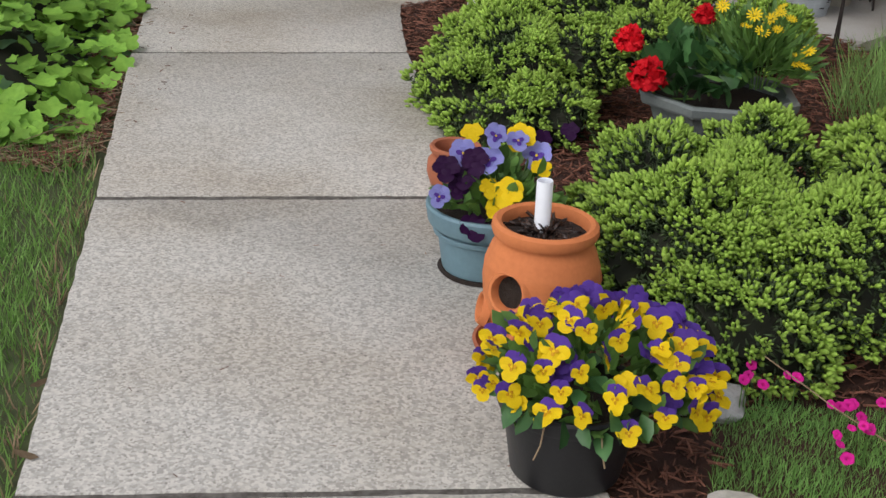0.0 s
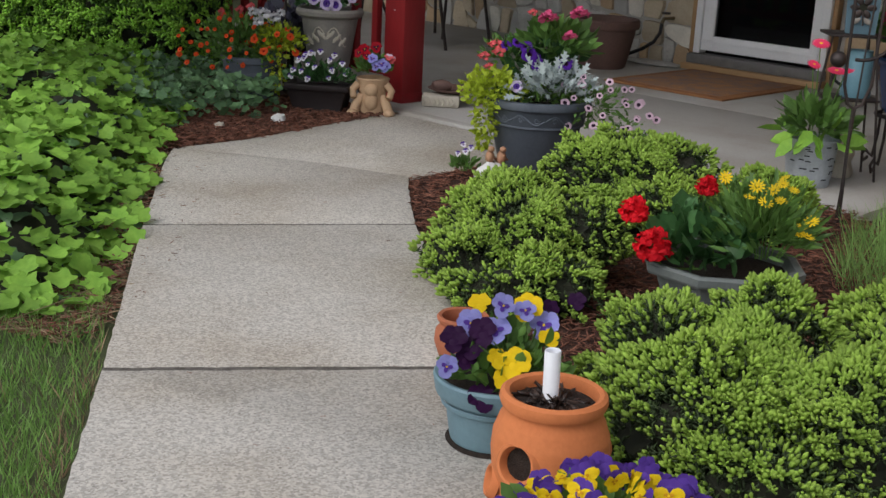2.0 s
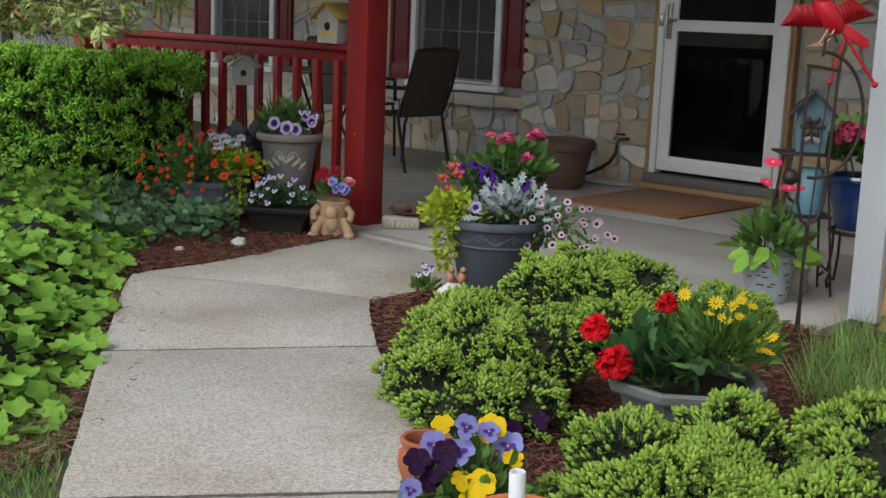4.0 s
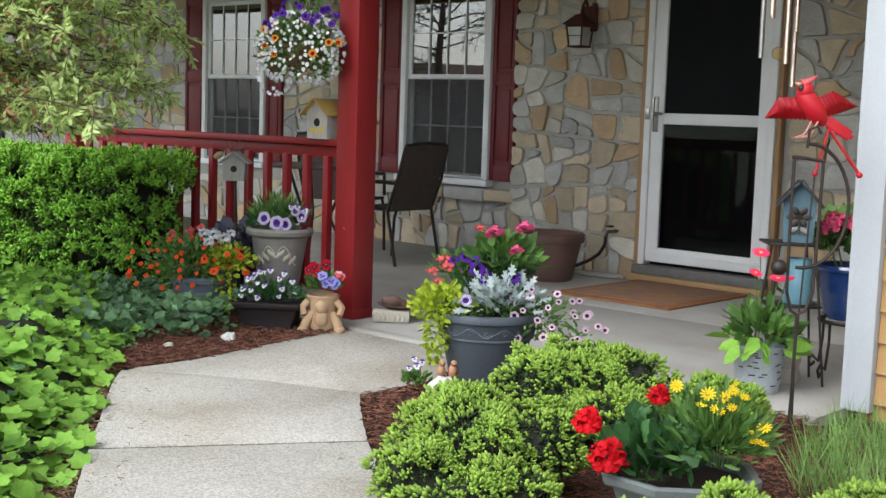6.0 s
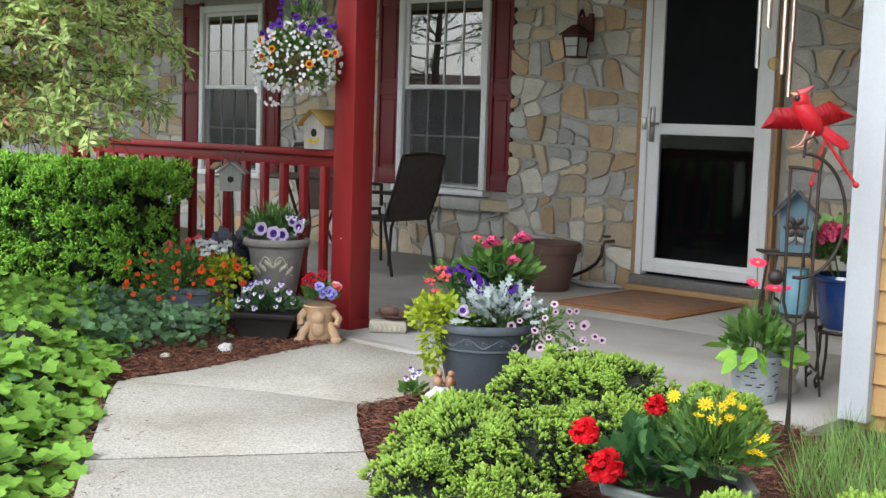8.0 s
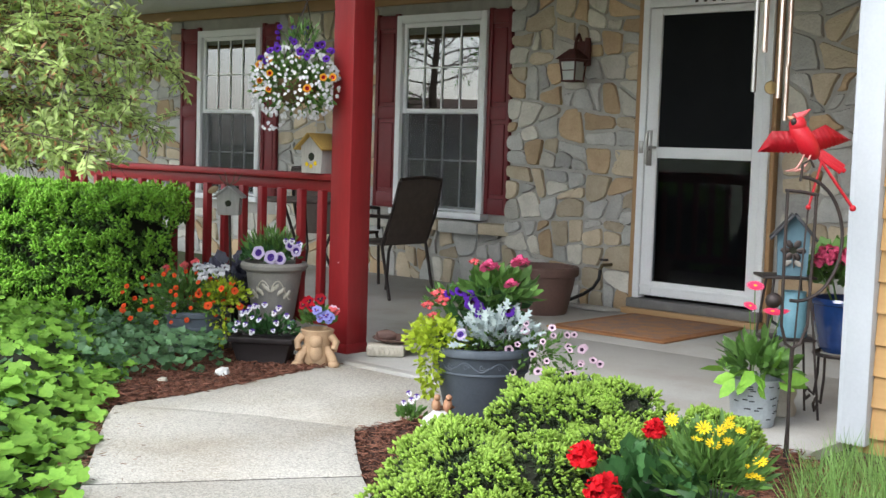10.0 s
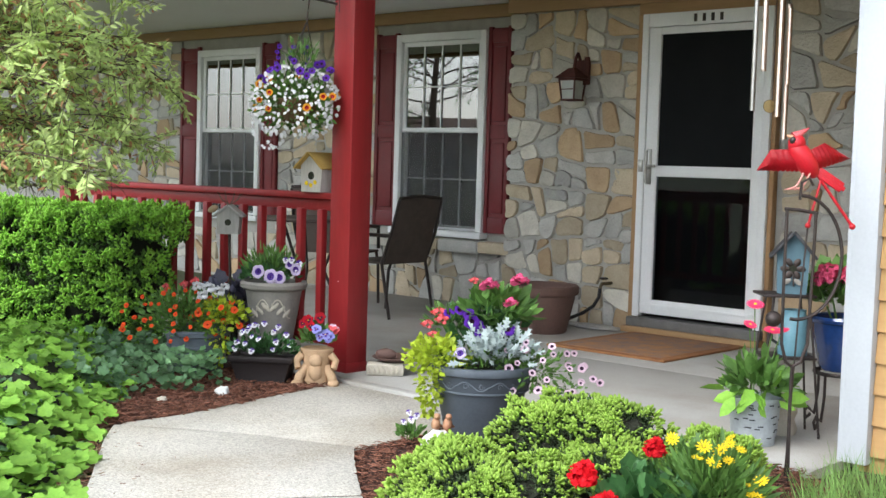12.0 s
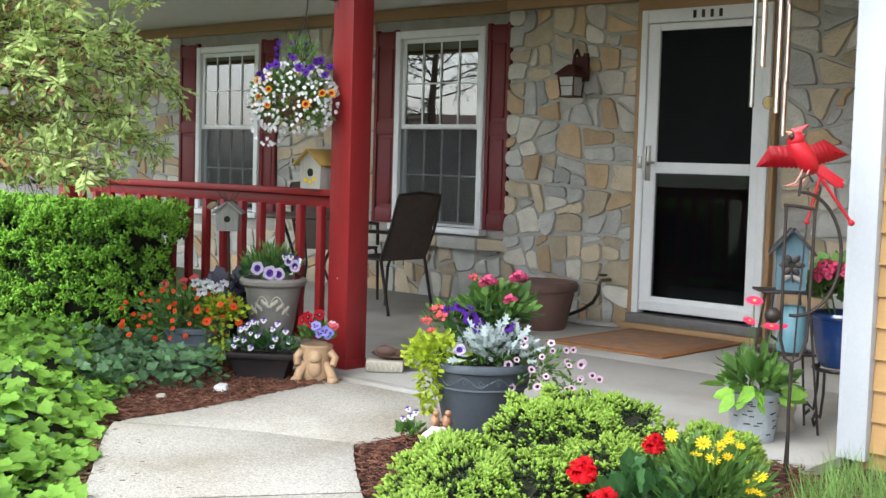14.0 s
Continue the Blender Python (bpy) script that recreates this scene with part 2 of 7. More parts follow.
def box(x0, x1, y0, y1, z0, z1, bevel=0.0, bm=None):
    bm = bm or bmesh.new()
    made = bmesh.ops.create_cube(bm, size=1.0, matrix=Matrix.Translation(((x0 + x1) / 2, (y0 + y1) / 2, (z0 + z1) / 2)) @ Matrix.Diagonal((x1 - x0, y1 - y0, z1 - z0, 1)))
    if bevel:
        edges = {e for v in made["verts"] for e in v.link_edges}
        bmesh.ops.bevel(bm, geom=list(edges), offset=bevel, segments=2, profile=0.5, affect="EDGES")
    return bm


def lathe(profile, seg=40, wobble=0.0, bm=None, m=None):
    """Turns a list of (radius, height) about z."""
    bm = bm or bmesh.new()
    m = m or Matrix()
    rings = []
    for r, z in profile:
        if r < 1e-5:
            rings.append([bm.verts.new(m @ Vector((0, 0, z)))])
            continue
        rings.append([bm.verts.new(m @ Vector((r * (1 + wobble * math.sin(3 * a + 9 * z)) * math.cos(a), r * math.sin(a), z))) for a in (2 * math.pi * i / seg for i in range(seg))])
    for a, b in zip(rings, rings[1:]):
        for i in range(seg):
            j = (i + 1) % seg
            if len(a) == 1:
                bm.faces.new((a[0], b[j], b[i]))
            elif len(b) == 1:
                bm.faces.new((a[i], a[j], b[0]))
            else:
                bm.faces.new((a[i], a[j], b[j], b[i]))
    bmesh.ops.recalc_face_normals(bm, faces=bm.faces[:])
    return bm


def tube(points, radius, seg=8, bm=None, taper=1.0):
    """A round bar along points, closed at both ends."""
    bm = bm or bmesh.new()
    pts = [Vector(p) for p in points]
    rings, side = [], None
    for i, p in enumerate(pts):
        d = (pts[min(i + 1, len(pts) - 1)] - pts[max(i - 1, 0)]).normalized()
        if side is None:
            side = d.orthogonal().normalized()
        side = (side - d * side.dot(d)).normalized()
        up = d.cross(side)
        r = radius * (1 + (taper - 1) * i / max(1, len(pts) - 1))
        rings.append([bm.verts.new(p + r * (math.cos(a) * side + math.sin(a) * up)) for a in (2 * math.pi * k / seg for k in range(seg))])
    for a, b in zip(rings, rings[1:]):
        for i in range(seg):
            bm.faces.new((a[i], a[(i + 1) % seg], b[(i + 1) % seg], b[i]))
    bm.faces.new(rings[0][::-1]), bm.faces.new(rings[-1])
    return bm


def blob(m, sub=2, rough=0.0, freq=3.0, bm=None):
    """A rounded lump, shaped by m and roughened by noise."""
    bm = bm or bmesh.new()
    made = bmesh.ops.create_icosphere(bm, subdivisions=sub, radius=1.0)
    for v in made["verts"]:
        k = 1 + rough * noise.noise(v.co * freq + m.translation * 7)
        v.co = m @ (v.co * k)
    return bm


def slab(points, z0, z1, bevel=0.0):
    """A flat plate over the outline points, from z0 to z1."""
    bm = bmesh.new()
    f = bm.faces.new([bm.verts.new((*p[:2], z1)) for p in points])
    f.normal_update()
    if f.normal.z < 0:
        f.normal_flip()
    ext = bmesh.ops.extrude_face_region(bm, geom=[f])
    for v in ext["geom"]:
        if isinstance(v, bmesh.types.BMVert):
            v.co.z = z0
    bmesh.ops.recalc_face_normals(bm, faces=bm.faces[:])
    if bevel:
        edges = [e for e in bm.edges if all(abs(v.co.z - z1) < 1e-6 for v in e.verts)]
        bmesh.ops.bevel(bm, geom=edges, offset=bevel, segments=2, profile=0.5, affect="EDGES")
    return bm


def soup(name, layers):
    """One mesh of many small copies. layers: (verts, faces, list of poses, material)."""
    allv, allf, idx, mats, base = [], [], [], [], 0
    for k, (v, f, ms, material) in enumerate(layers):
        mats.append(material)
        if not len(ms):
            continue
        v = np.asarray(v, float)
        a = np.array(ms, float)
        w = np.einsum("nij,vj->nvi", a[:, :3, :3], v) + a[:, None, :3, 3]
        allv.append(w.reshape(-1, 3))
        nv = len(v)
        for i in range(len(a)):
            o = base + i * nv
            allf.extend([tuple(o + j for j in q) for q in f])
        idx.extend([k] * (len(a) * len(f)))
        base += len(a) * nv
    me = bpy.data.meshes.new(name)
    me.from_pydata(np.concatenate(allv).tolist(), [], allf)
    for m in mats:
        me.materials.append(m)
    me.polygons.foreach_set("material_index", idx)
    me.polygons.foreach_set("use_smooth", [True] * len(idx))
    me.update()
    return me


RNG = np.random.default_rng(7)


def rnd(a=0.0, b=1.0):
    return float(RNG.uniform(a, b))


def aim(p, d, size, spin=None, wide=1.0):
    """A pose at p whose z axis points along d."""
    q = Vector(d).to_track_quat("Z", "Y").to_matrix().to_4x4()
    s = rnd(0, 6.283) if spin is None else spin
    return Matrix.Translation(p) @ q @ Matrix.Rotation(s, 4, "Z") @ Matrix.Diagonal((size * wide, size * wide, size, 1))


def lay(p, tip, normal, size):
    """A leaf at p that points to tip, its face turned to normal."""
    z = Vector(tip).normalized()
    y = (Vector(normal) - z * Vector(normal).dot(z)).normalized()
    x = y.cross(z)
    m = Matrix((x, y, z)).transposed().to_4x4() @ Matrix.Scale(size, 4)
    m.translation = p
    return m


# small leaf shapes: they grow along z, faces look along y
SPINDLE = ([(0, 0, 0), (0.16, 0, 0.45), (0, 0.16, 0.45), (-0.16, 0, 0.45), (0, -0.16, 0.45), (0, 0, 1)],
           [(0, 2, 1), (0, 3, 2), (0, 4, 3), (0, 1, 4), (1, 2, 5), (2, 3, 5), (3, 4, 5), (4, 1, 5)])
TIP = ([(0, 0, 0), (0.15, 0, 0.25), (0, 0.15, 0.25), (-0.15, 0, 0.25), (0, -0.15, 0.25), (0.14, 0.14, 0.75), (-0.14, 0.14, 0.75), (-0.14, -0.14, 0.75), (0.14, -0.14, 0.75), (0, 0, 1)],
       [(0, 2, 1), (0, 3, 2), (0, 4, 3), (0, 1, 4), (1, 2, 5), (2, 6, 5), (2, 3, 6), (3, 7, 6), (3, 4, 7), (4, 8, 7), (4, 1, 8), (1, 5, 8), (5, 6, 9), (6, 7, 9), (7, 8, 9), (8, 5, 9)])
BLADE = ([(-0.03, 0, 0), (0.03, 0, 0), (-0.025, 0.06, 0.5), (0.025, 0.06, 0.5), (0, 0.22, 1)], [(0, 1, 3, 2), (2, 3, 4)])
OVATE = ([(0, 0, 0), (0.26, 0.05, 0.35), (0.2, 0.02, 0.72), (0, -0.08, 1), (-0.2, 0.02, 0.72), (-0.26, 0.05, 0.35), (0, -0.03, 0.5)],
         [(0, 1, 6), (1, 2, 6), (2, 3, 6), (3, 4, 6), (4, 5, 6), (5, 0, 6)])
LOBED = ([(0, 0, 0.08), (0.30, 0.04, -0.04), (0.50, 0.06, 0.20), (0.38, 0.0, 0.42), (0.42, 0.03, 0.62), (0.24, 0.0, 0.74), (0, 0.06, 1.0),
          (-0.24, 0.0, 0.74), (-0.42, 0.03, 0.62), (-0.38, 0.0, 0.42), (-0.50, 0.06, 0.20), (-0.30, 0.04, -0.04), (0, -0.06, 0.42)],
         [(i, (i + 1) % 12, 12) for i in range(12)])
def ivy_leaf(points=22):
    """A pointed five-lobed leaf with a toothed rim, folded a little along its midrib."""
    vs, fs = [(0, -0.05, 0.36)], []
    for k in range(2):
        for i in range(points):
            a = 2 * math.pi * i / points
            r = (0.43 + 0.075 * math.cos(5 * a) + 0.06 * math.cos(a) + (0.022 if i % 2 else -0.012)) * (0.55 if k == 0 else 1.0)
            x, z = r * math.sin(a) * 1.08, 0.40 + r * math.cos(a) * 1.05
            vs.append((x, abs(x) * 0.22 - 0.05 + (0.05 * math.sin(3 * a) if k else 0.0), z))
    for i in range(points):
        j = (i + 1) % points
        fs += [(0, 1 + i, 1 + j), (1 + i, 1 + points + i, 1 + points + j, 1 + j)]
    return vs, fs


IVY_LEAF = ivy_leaf()
NARROW = ([(v[0] * 0.62, v[1], v[2]) for v in OVATE[0]], OVATE[1])
FEATHER = ([(0, 0, 0), (0.05, 0, 0.3), (0.30, 0.05, 0.45), (0.10, 0, 0.5), (0.32, 0.06, 0.72), (0.10, 0, 0.75), (0.16, 0.04, 1.0), (0, 0, 0.9),
            (-0.16, 0.04, 1.0), (-0.10, 0, 0.75), (-0.32, 0.06, 0.72), (-0.10, 0, 0.5), (-0.30, 0.05, 0.45), (-0.05, 0, 0.3)],
           [(0, 1, 13), (1, 2, 3), (12, 13, 11), (1, 3, 11, 13), (3, 4, 5), (11, 9, 10), (3, 5, 9, 11), (5, 6, 7), (9, 7, 8), (5, 7, 9)])
CHIP = ([(-0.07, -0.03, 0), (0.06, -0.03, 0), (0.05, 0.03, 0), (-0.06, 0.03, 0), (-0.05, -0.03, 1), (0.035, -0.02, 0.9), (0.045, 0.03, 1.05), (-0.06, 0.02, 0.86)],
        [(0, 1, 2, 3), (4, 7, 6, 5), (0, 4, 5, 1), (1, 5, 6, 2), (2, 6, 7, 3), (3, 7, 4, 0)])


def inside(p, poly):
    x, y, hit = p[0], p[1], False
    for i in range(len(poly)):
        (x1, y1), (x2, y2) = poly[i], poly[i - 1]
        if (y1 > y) != (y2 > y) and x < (x2 - x1) * (y - y1) / (y2 - y1) + x1:
            hit = not hit
    return hit


def spread(poly, count):
    xs, ys = [p[0] for p in poly], [p[1] for p in poly]
    out = []
    while len(out) < count:
        p = (rnd(min(xs), max(xs)), rnd(min(ys), max(ys)))
        if inside(p, poly):
            out.append(p)
    return out


# ---- setting: ground, front walk, porch, house ----
HOUSE = pose(1.294, 8.273, 0, 0, 0, -42)   # x runs along the front wall, y into the house
FLOOR = 0.004                              # top of the porch slab


def hp(x, y, z=0.0):
    return HOUSE @ Vector((x, y, z))


def hxy(x, y):
    p = hp(x, y)
    return (p.x, p.y)


structure("ground", slab([(-400, -400), (400, -400), (400, 400), (-400, 400)], -0.6, -0.035), LAWN, "mown lawn around the front walk", "ground")

WALK_L = [(-0.36, 0.10), (-0.616, 1.425), (-0.837, 2.537), (-1.084, 3.721), (-1.30, 4.84)]
WALK_R = [(0.50, 0.24), (0.225, 1.55), (0.005, 2.69), (-0.238, 3.923), (-0.33, 4.60)]
walk_thing = structure("path", slab([(0.50, -4.3), (1.32, -4.2), (-0.27, 3.9), (-0.3, 4.5), (-0.3, 5.2), (-0.75, 5.4), (-1.2, 4.95), (-1.25, 4.7), (-1.06, 3.72)], -0.12, -0.045), SOIL, "pale washed concrete front walk in jointed slabs", "path")


rng_edge = np.random.default_rng(3)


def walk_slab(pts, gap=0.004, top=0.0):
    c = Vector((sum(p[0] for p in pts) / len(pts), sum(p[1] for p in pts) / len(pts)))
    pts = [((Vector(p) - c) * (1 - gap / (Vector(p) - c).length)) + c for p in pts]
    # worn, slightly ragged edges
    ragged = []
    for p, q in zip(pts, pts[1:] + pts[:1]):
        steps = max(1, int((q - p).length / 0.035))
        ragged += [p.lerp(q, k / steps) + Vector((rng_edge.normal(0, 0.0012), rng_edge.normal(0, 0.0016))) for k in range(steps)]
    part("slab", slab(ragged, -0.1, top, 0.003), CONCRETE, walk_thing)


def ahead(p, d):
    return (p[0] - 0.19 * d, p[1] + d)


HALF_GAP = [0.0, 0.007, 0.010, 0.007]
for i in range(3):
    a, b = HALF_GAP[i], -HALF_GAP[i + 1]
    walk_slab([ahead(WALK_L[i], a), ahead(WALK_L[i + 1], b), ahead(WALK_R[i + 1], b), ahead(WALK_R[i], a)], 0.001)
for k in range(3):
    walk_slab([ahead(p, -1.42 * j) for p, j in ((WALK_L[0], k + 1), (ahead(WALK_L[0], -0.012), k), (ahead(WALK_R[0], -0.012), k), (WALK_R[0], k + 1))], 0.001)
walk_slab([ahead(WALK_L[3], 0.007), (-1.26, 4.62), (-1.29, 4.872), (-0.985, 4.833), (-0.71, 4.770), (-0.31, 4.612), (-0.30, 4.45), ahead(WALK_R[3], 0.007)], 0.003)
walk_slab([(-1.29, 4.882), (-1.27, 4.97), (-1.06, 5.18), hxy(0.16, -2.868), hxy(1.10, -2.868), (0.10, 5.10), (-0.31, 4.622), (-0.71, 4.782), (-0.985, 4.843)], 0.003, -0.012)

# dirt packed in the joints between the slabs
for i in (1, 2, 3):
    g = HALF_GAP[i] + 0.002
    part("joint", slab([ahead(WALK_L[i], -g), ahead(WALK_L[i], g), ahead(WALK_R[i], g), ahead(WALK_R[i], -g)], -0.04, -0.0025), JOINT, walk_thing, "dark dirt packed in the joint")
part("joint", slab([(-0.31, 4.612), (-0.31, 4.622), (-0.71, 4.782), (-0.985, 4.843), (-0.985, 4.833), (-0.71, 4.770)], -0.04, -0.008), JOINT, walk_thing, "dark dirt packed in the joint")

porch = structure("porch_floor", box(-3.4, 2.62, -2.81, 0.24, -0.1, FLOOR - 0.002), PORCH_CONCRETE, "smooth grey concrete porch slab", "floor", HOUSE)
part("edge", box(-3.4, 2.62, -2.86, -2.80, -0.1, FLOOR - 0.002, 0.008), PORCH_CONCRETE, porch)
part("slab", box(-3.4, 0.0, -2.795, 0.24, -0.05, FLOOR, 0.006), PORCH_CONCRETE, porch)
part("slab", box(0.008, 2.61, -2.795, -1.3, -0.05, FLOOR, 0.006), PORCH_CONCRETE, porch)
part("slab", box(0.008, 2.61, -1.292, 0.0, -0.05, FLOOR, 0.006), PORCH_CONCRETE, porch)

BED_R = [(-0.33, 4.60), (-0.235, 3.92), (0.005, 2.69), (0.225, 1.55), (0.42, 0.4), (3.2, 0.4), (3.2, 2.4), hxy(2.75, -2.62), hxy(2.62, -2.865), hxy(1.10, -2.865), (0.10, 5.10)]
BED_L = [(-1.06, 5.18), (-1.27, 4.97), (-1.32, 4.84), (-1.12, 3.72), (-1.03, 3.2), (-3.5, 3.2), (-5.0, 8.2), hxy(-3.4, -2.62), hxy(-0.1, -2.865), hxy(0.16, -2.865)]
structure("mulch_bed", slab(BED_R, -0.08, -0.02), MULCH_BED, "garden bed dressed with dark red-brown mulch", "garden bed")
structure("mulch_bank", slab([hxy(1.25, -2.862), hxy(2.60, -2.862), hxy(2.62, -3.02), hxy(1.9, -3.08), hxy(1.3, -2.95)], -0.06, 0.0, 0.018), MULCH_BED, "mulch raked up against the porch edge", "garden bed")
structure("mulch_bed", slab(BED_L, -0.08, -0.022), MULCH_BED, "garden bed dressed with dark red-brown mulch", "garden bed")

# walls: the window wall lies back, the door wall stands proud
WIN_Y = 0.25


def wall_with_holes(x0, x1, z0, z1, y0, y1, holes):
    bm = bmesh.new()
    xs = sorted({x0, x1, *(h[0] for h in holes), *(h[1] for h in holes)})
    zs = sorted({z0, z1, *(h[2] for h in holes), *(h[3] for h in holes)})
    for a, b in zip(xs, xs[1:]):
        for c, d in zip(zs, zs[1:]):
            if not any(h[0] <= (a + b) / 2 <= h[1] and h[2] <= (c + d) / 2 <= h[3] for h in holes):
                box(a, b, y0, y1, c, d, 0, bm)
    bmesh.ops.remove_doubles(bm, verts=bm.verts[:], dist=1e-5)
    return bm


WINDOWS = [(-2.515, -1.57, 0.51, 2.10), (-5.15, -4.235, 0.51, 2.08)]
wall_w = structure("wall_window", wall_with_holes(-9.0, -1.14, -0.1, 2.6, WIN_Y + 0.035, WIN_Y + 0.25, [(a + 0.02, b - 0.02, c + 0.02, d - 0.02) for a, b, c, d in WINDOWS]), MORTAR, "fieldstone front wall with recessed mortar", "wall", HOUSE, False)
wall_d = structure("wall_door", wall_with_holes(-1.14, 2.62, -0.1, 2.6, 0.035, 0.5, [(-0.02, 0.955, -0.1, 2.11)]), MORTAR, "fieldstone wall around the front door", "wall", HOUSE, False)
# added box behind the windows, coloured dark in place of indoor shade
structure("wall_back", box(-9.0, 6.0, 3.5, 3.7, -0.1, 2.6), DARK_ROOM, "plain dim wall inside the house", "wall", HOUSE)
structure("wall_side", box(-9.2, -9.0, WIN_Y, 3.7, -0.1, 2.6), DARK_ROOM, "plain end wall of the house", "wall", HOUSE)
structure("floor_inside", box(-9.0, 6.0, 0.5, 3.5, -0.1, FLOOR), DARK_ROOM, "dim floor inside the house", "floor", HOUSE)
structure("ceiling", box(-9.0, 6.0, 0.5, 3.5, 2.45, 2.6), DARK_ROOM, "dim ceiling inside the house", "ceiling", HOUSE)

# porch ceiling, trim bands, beam and roof
structure("ceiling_porch", box(-9.0, 2.62, -2.95, WIN_Y + 0.03, 2.29, 2.33), CEILING, "grey painted porch ceiling", "ceiling", HOUSE)
structure("trim", box(-9.0, -1.14, WIN_Y - 0.02, WIN_Y + 0.03, 2.19, 2.285, 0.004), BROWN_TRIM, "tan board along the top of the window wall", "trim", HOUSE)
structure("trim", box(-1.16, 2.62, -0.03, 0.03, 2.165, 2.285, 0.004), BROWN_TRIM, "tan board along the top of the door wall", "trim", HOUSE)
structure("trim", box(-9.0, 2.62, -2.74, -2.56, 2.26, 2.288, 0.006), BROWN_TRIM, "tan beam along the porch front", "beam", HOUSE)
roof = bmesh.new()
rv = [roof.verts.new(p) for p in ((-9.3, -3.4, 2.36), (2.6, -3.4, 2.36), (2.6, 4.2, 5.0), (-9.3, 4.2, 5.0))]
roof.faces.new(rv)
bmesh.ops.solidify(roof, geom=roof.faces[:], thickness=0.12)
structure("roof", roof, mat("shingle_roof", (0.09, 0.08, 0.075), (0.06, 0.055, 0.05), 0.9, 4, 40, 0.6), "dark shingle roof over the porch", "roof", HOUSE, False)

# garage wing with lap siding and a white corner board
garage = structure("wall_garage", box(2.66, 8.0, -2.53, 0.5, -0.1, 3.2), TAN, "tan lap-sided garage wall with white corner board", "wall", HOUSE)
part("corner_board", box(2.62, 2.715, -2.585, -2.52, -0.0, 3.2, 0.003), CORNER_WHITE, garage, "white corner board")
part("corner_board", box(2.60, 2.63, -2.582, -2.49, -0.0, 3.2, 0.003), CORNER_WHITE, garage, "white corner board")
structure("foundation", box(2.64, 8.0, -2.525, 0.5, -0.3, 0.03), PORCH_CONCRETE, "concrete footing under the garage wall", "wall", HOUSE)


def lap_board():
    bm = bmesh.new()
    v = [bm.verts.new(p) for p in ((0, -0.022, 0), (0, 0, 0), (0, 0, 0.125), (0, -0.006, 0.125))]
    bm.faces.new(v)
    ext = bmesh.ops.extrude_face_region(bm, geom=bm.faces[:])
    bmesh.ops.translate(bm, verts=[e for e in ext["geom"] if isinstance(e, bmesh.types.BMVert)], vec=(3.0, 0, 0))
    bmesh.ops.recalc_face_normals(bm, faces=bm.faces[:])
    return finish("board", bm, TAN, False)


board = lap_board()
for i in range(27):
    part("board", board, None, garage, m=pose(2.716, -2.53, 0.03 + 0.117 * i))


def clip(poly, mid, nrm):
    """The part of a convex outline on the near side of a line."""
    out = []
    for a, b in zip(poly, poly[1:] + poly[:1]):
        da, db = np.dot(a - mid, nrm), np.dot(b - mid, nrm)
        if da <= 0:
            out.append(a)
        if (da < 0) != (db < 0) and abs(da - db) > 1e-12:
            out.append(a + (b - a) * da / (da - db))
    return out


def poly_area(poly):
    q = np.array(poly)
    return 0.5 * abs(np.dot(q[:, 0], np.roll(q[:, 1], 1)) - np.dot(q[:, 1], np.roll(q[:, 0], 1)))


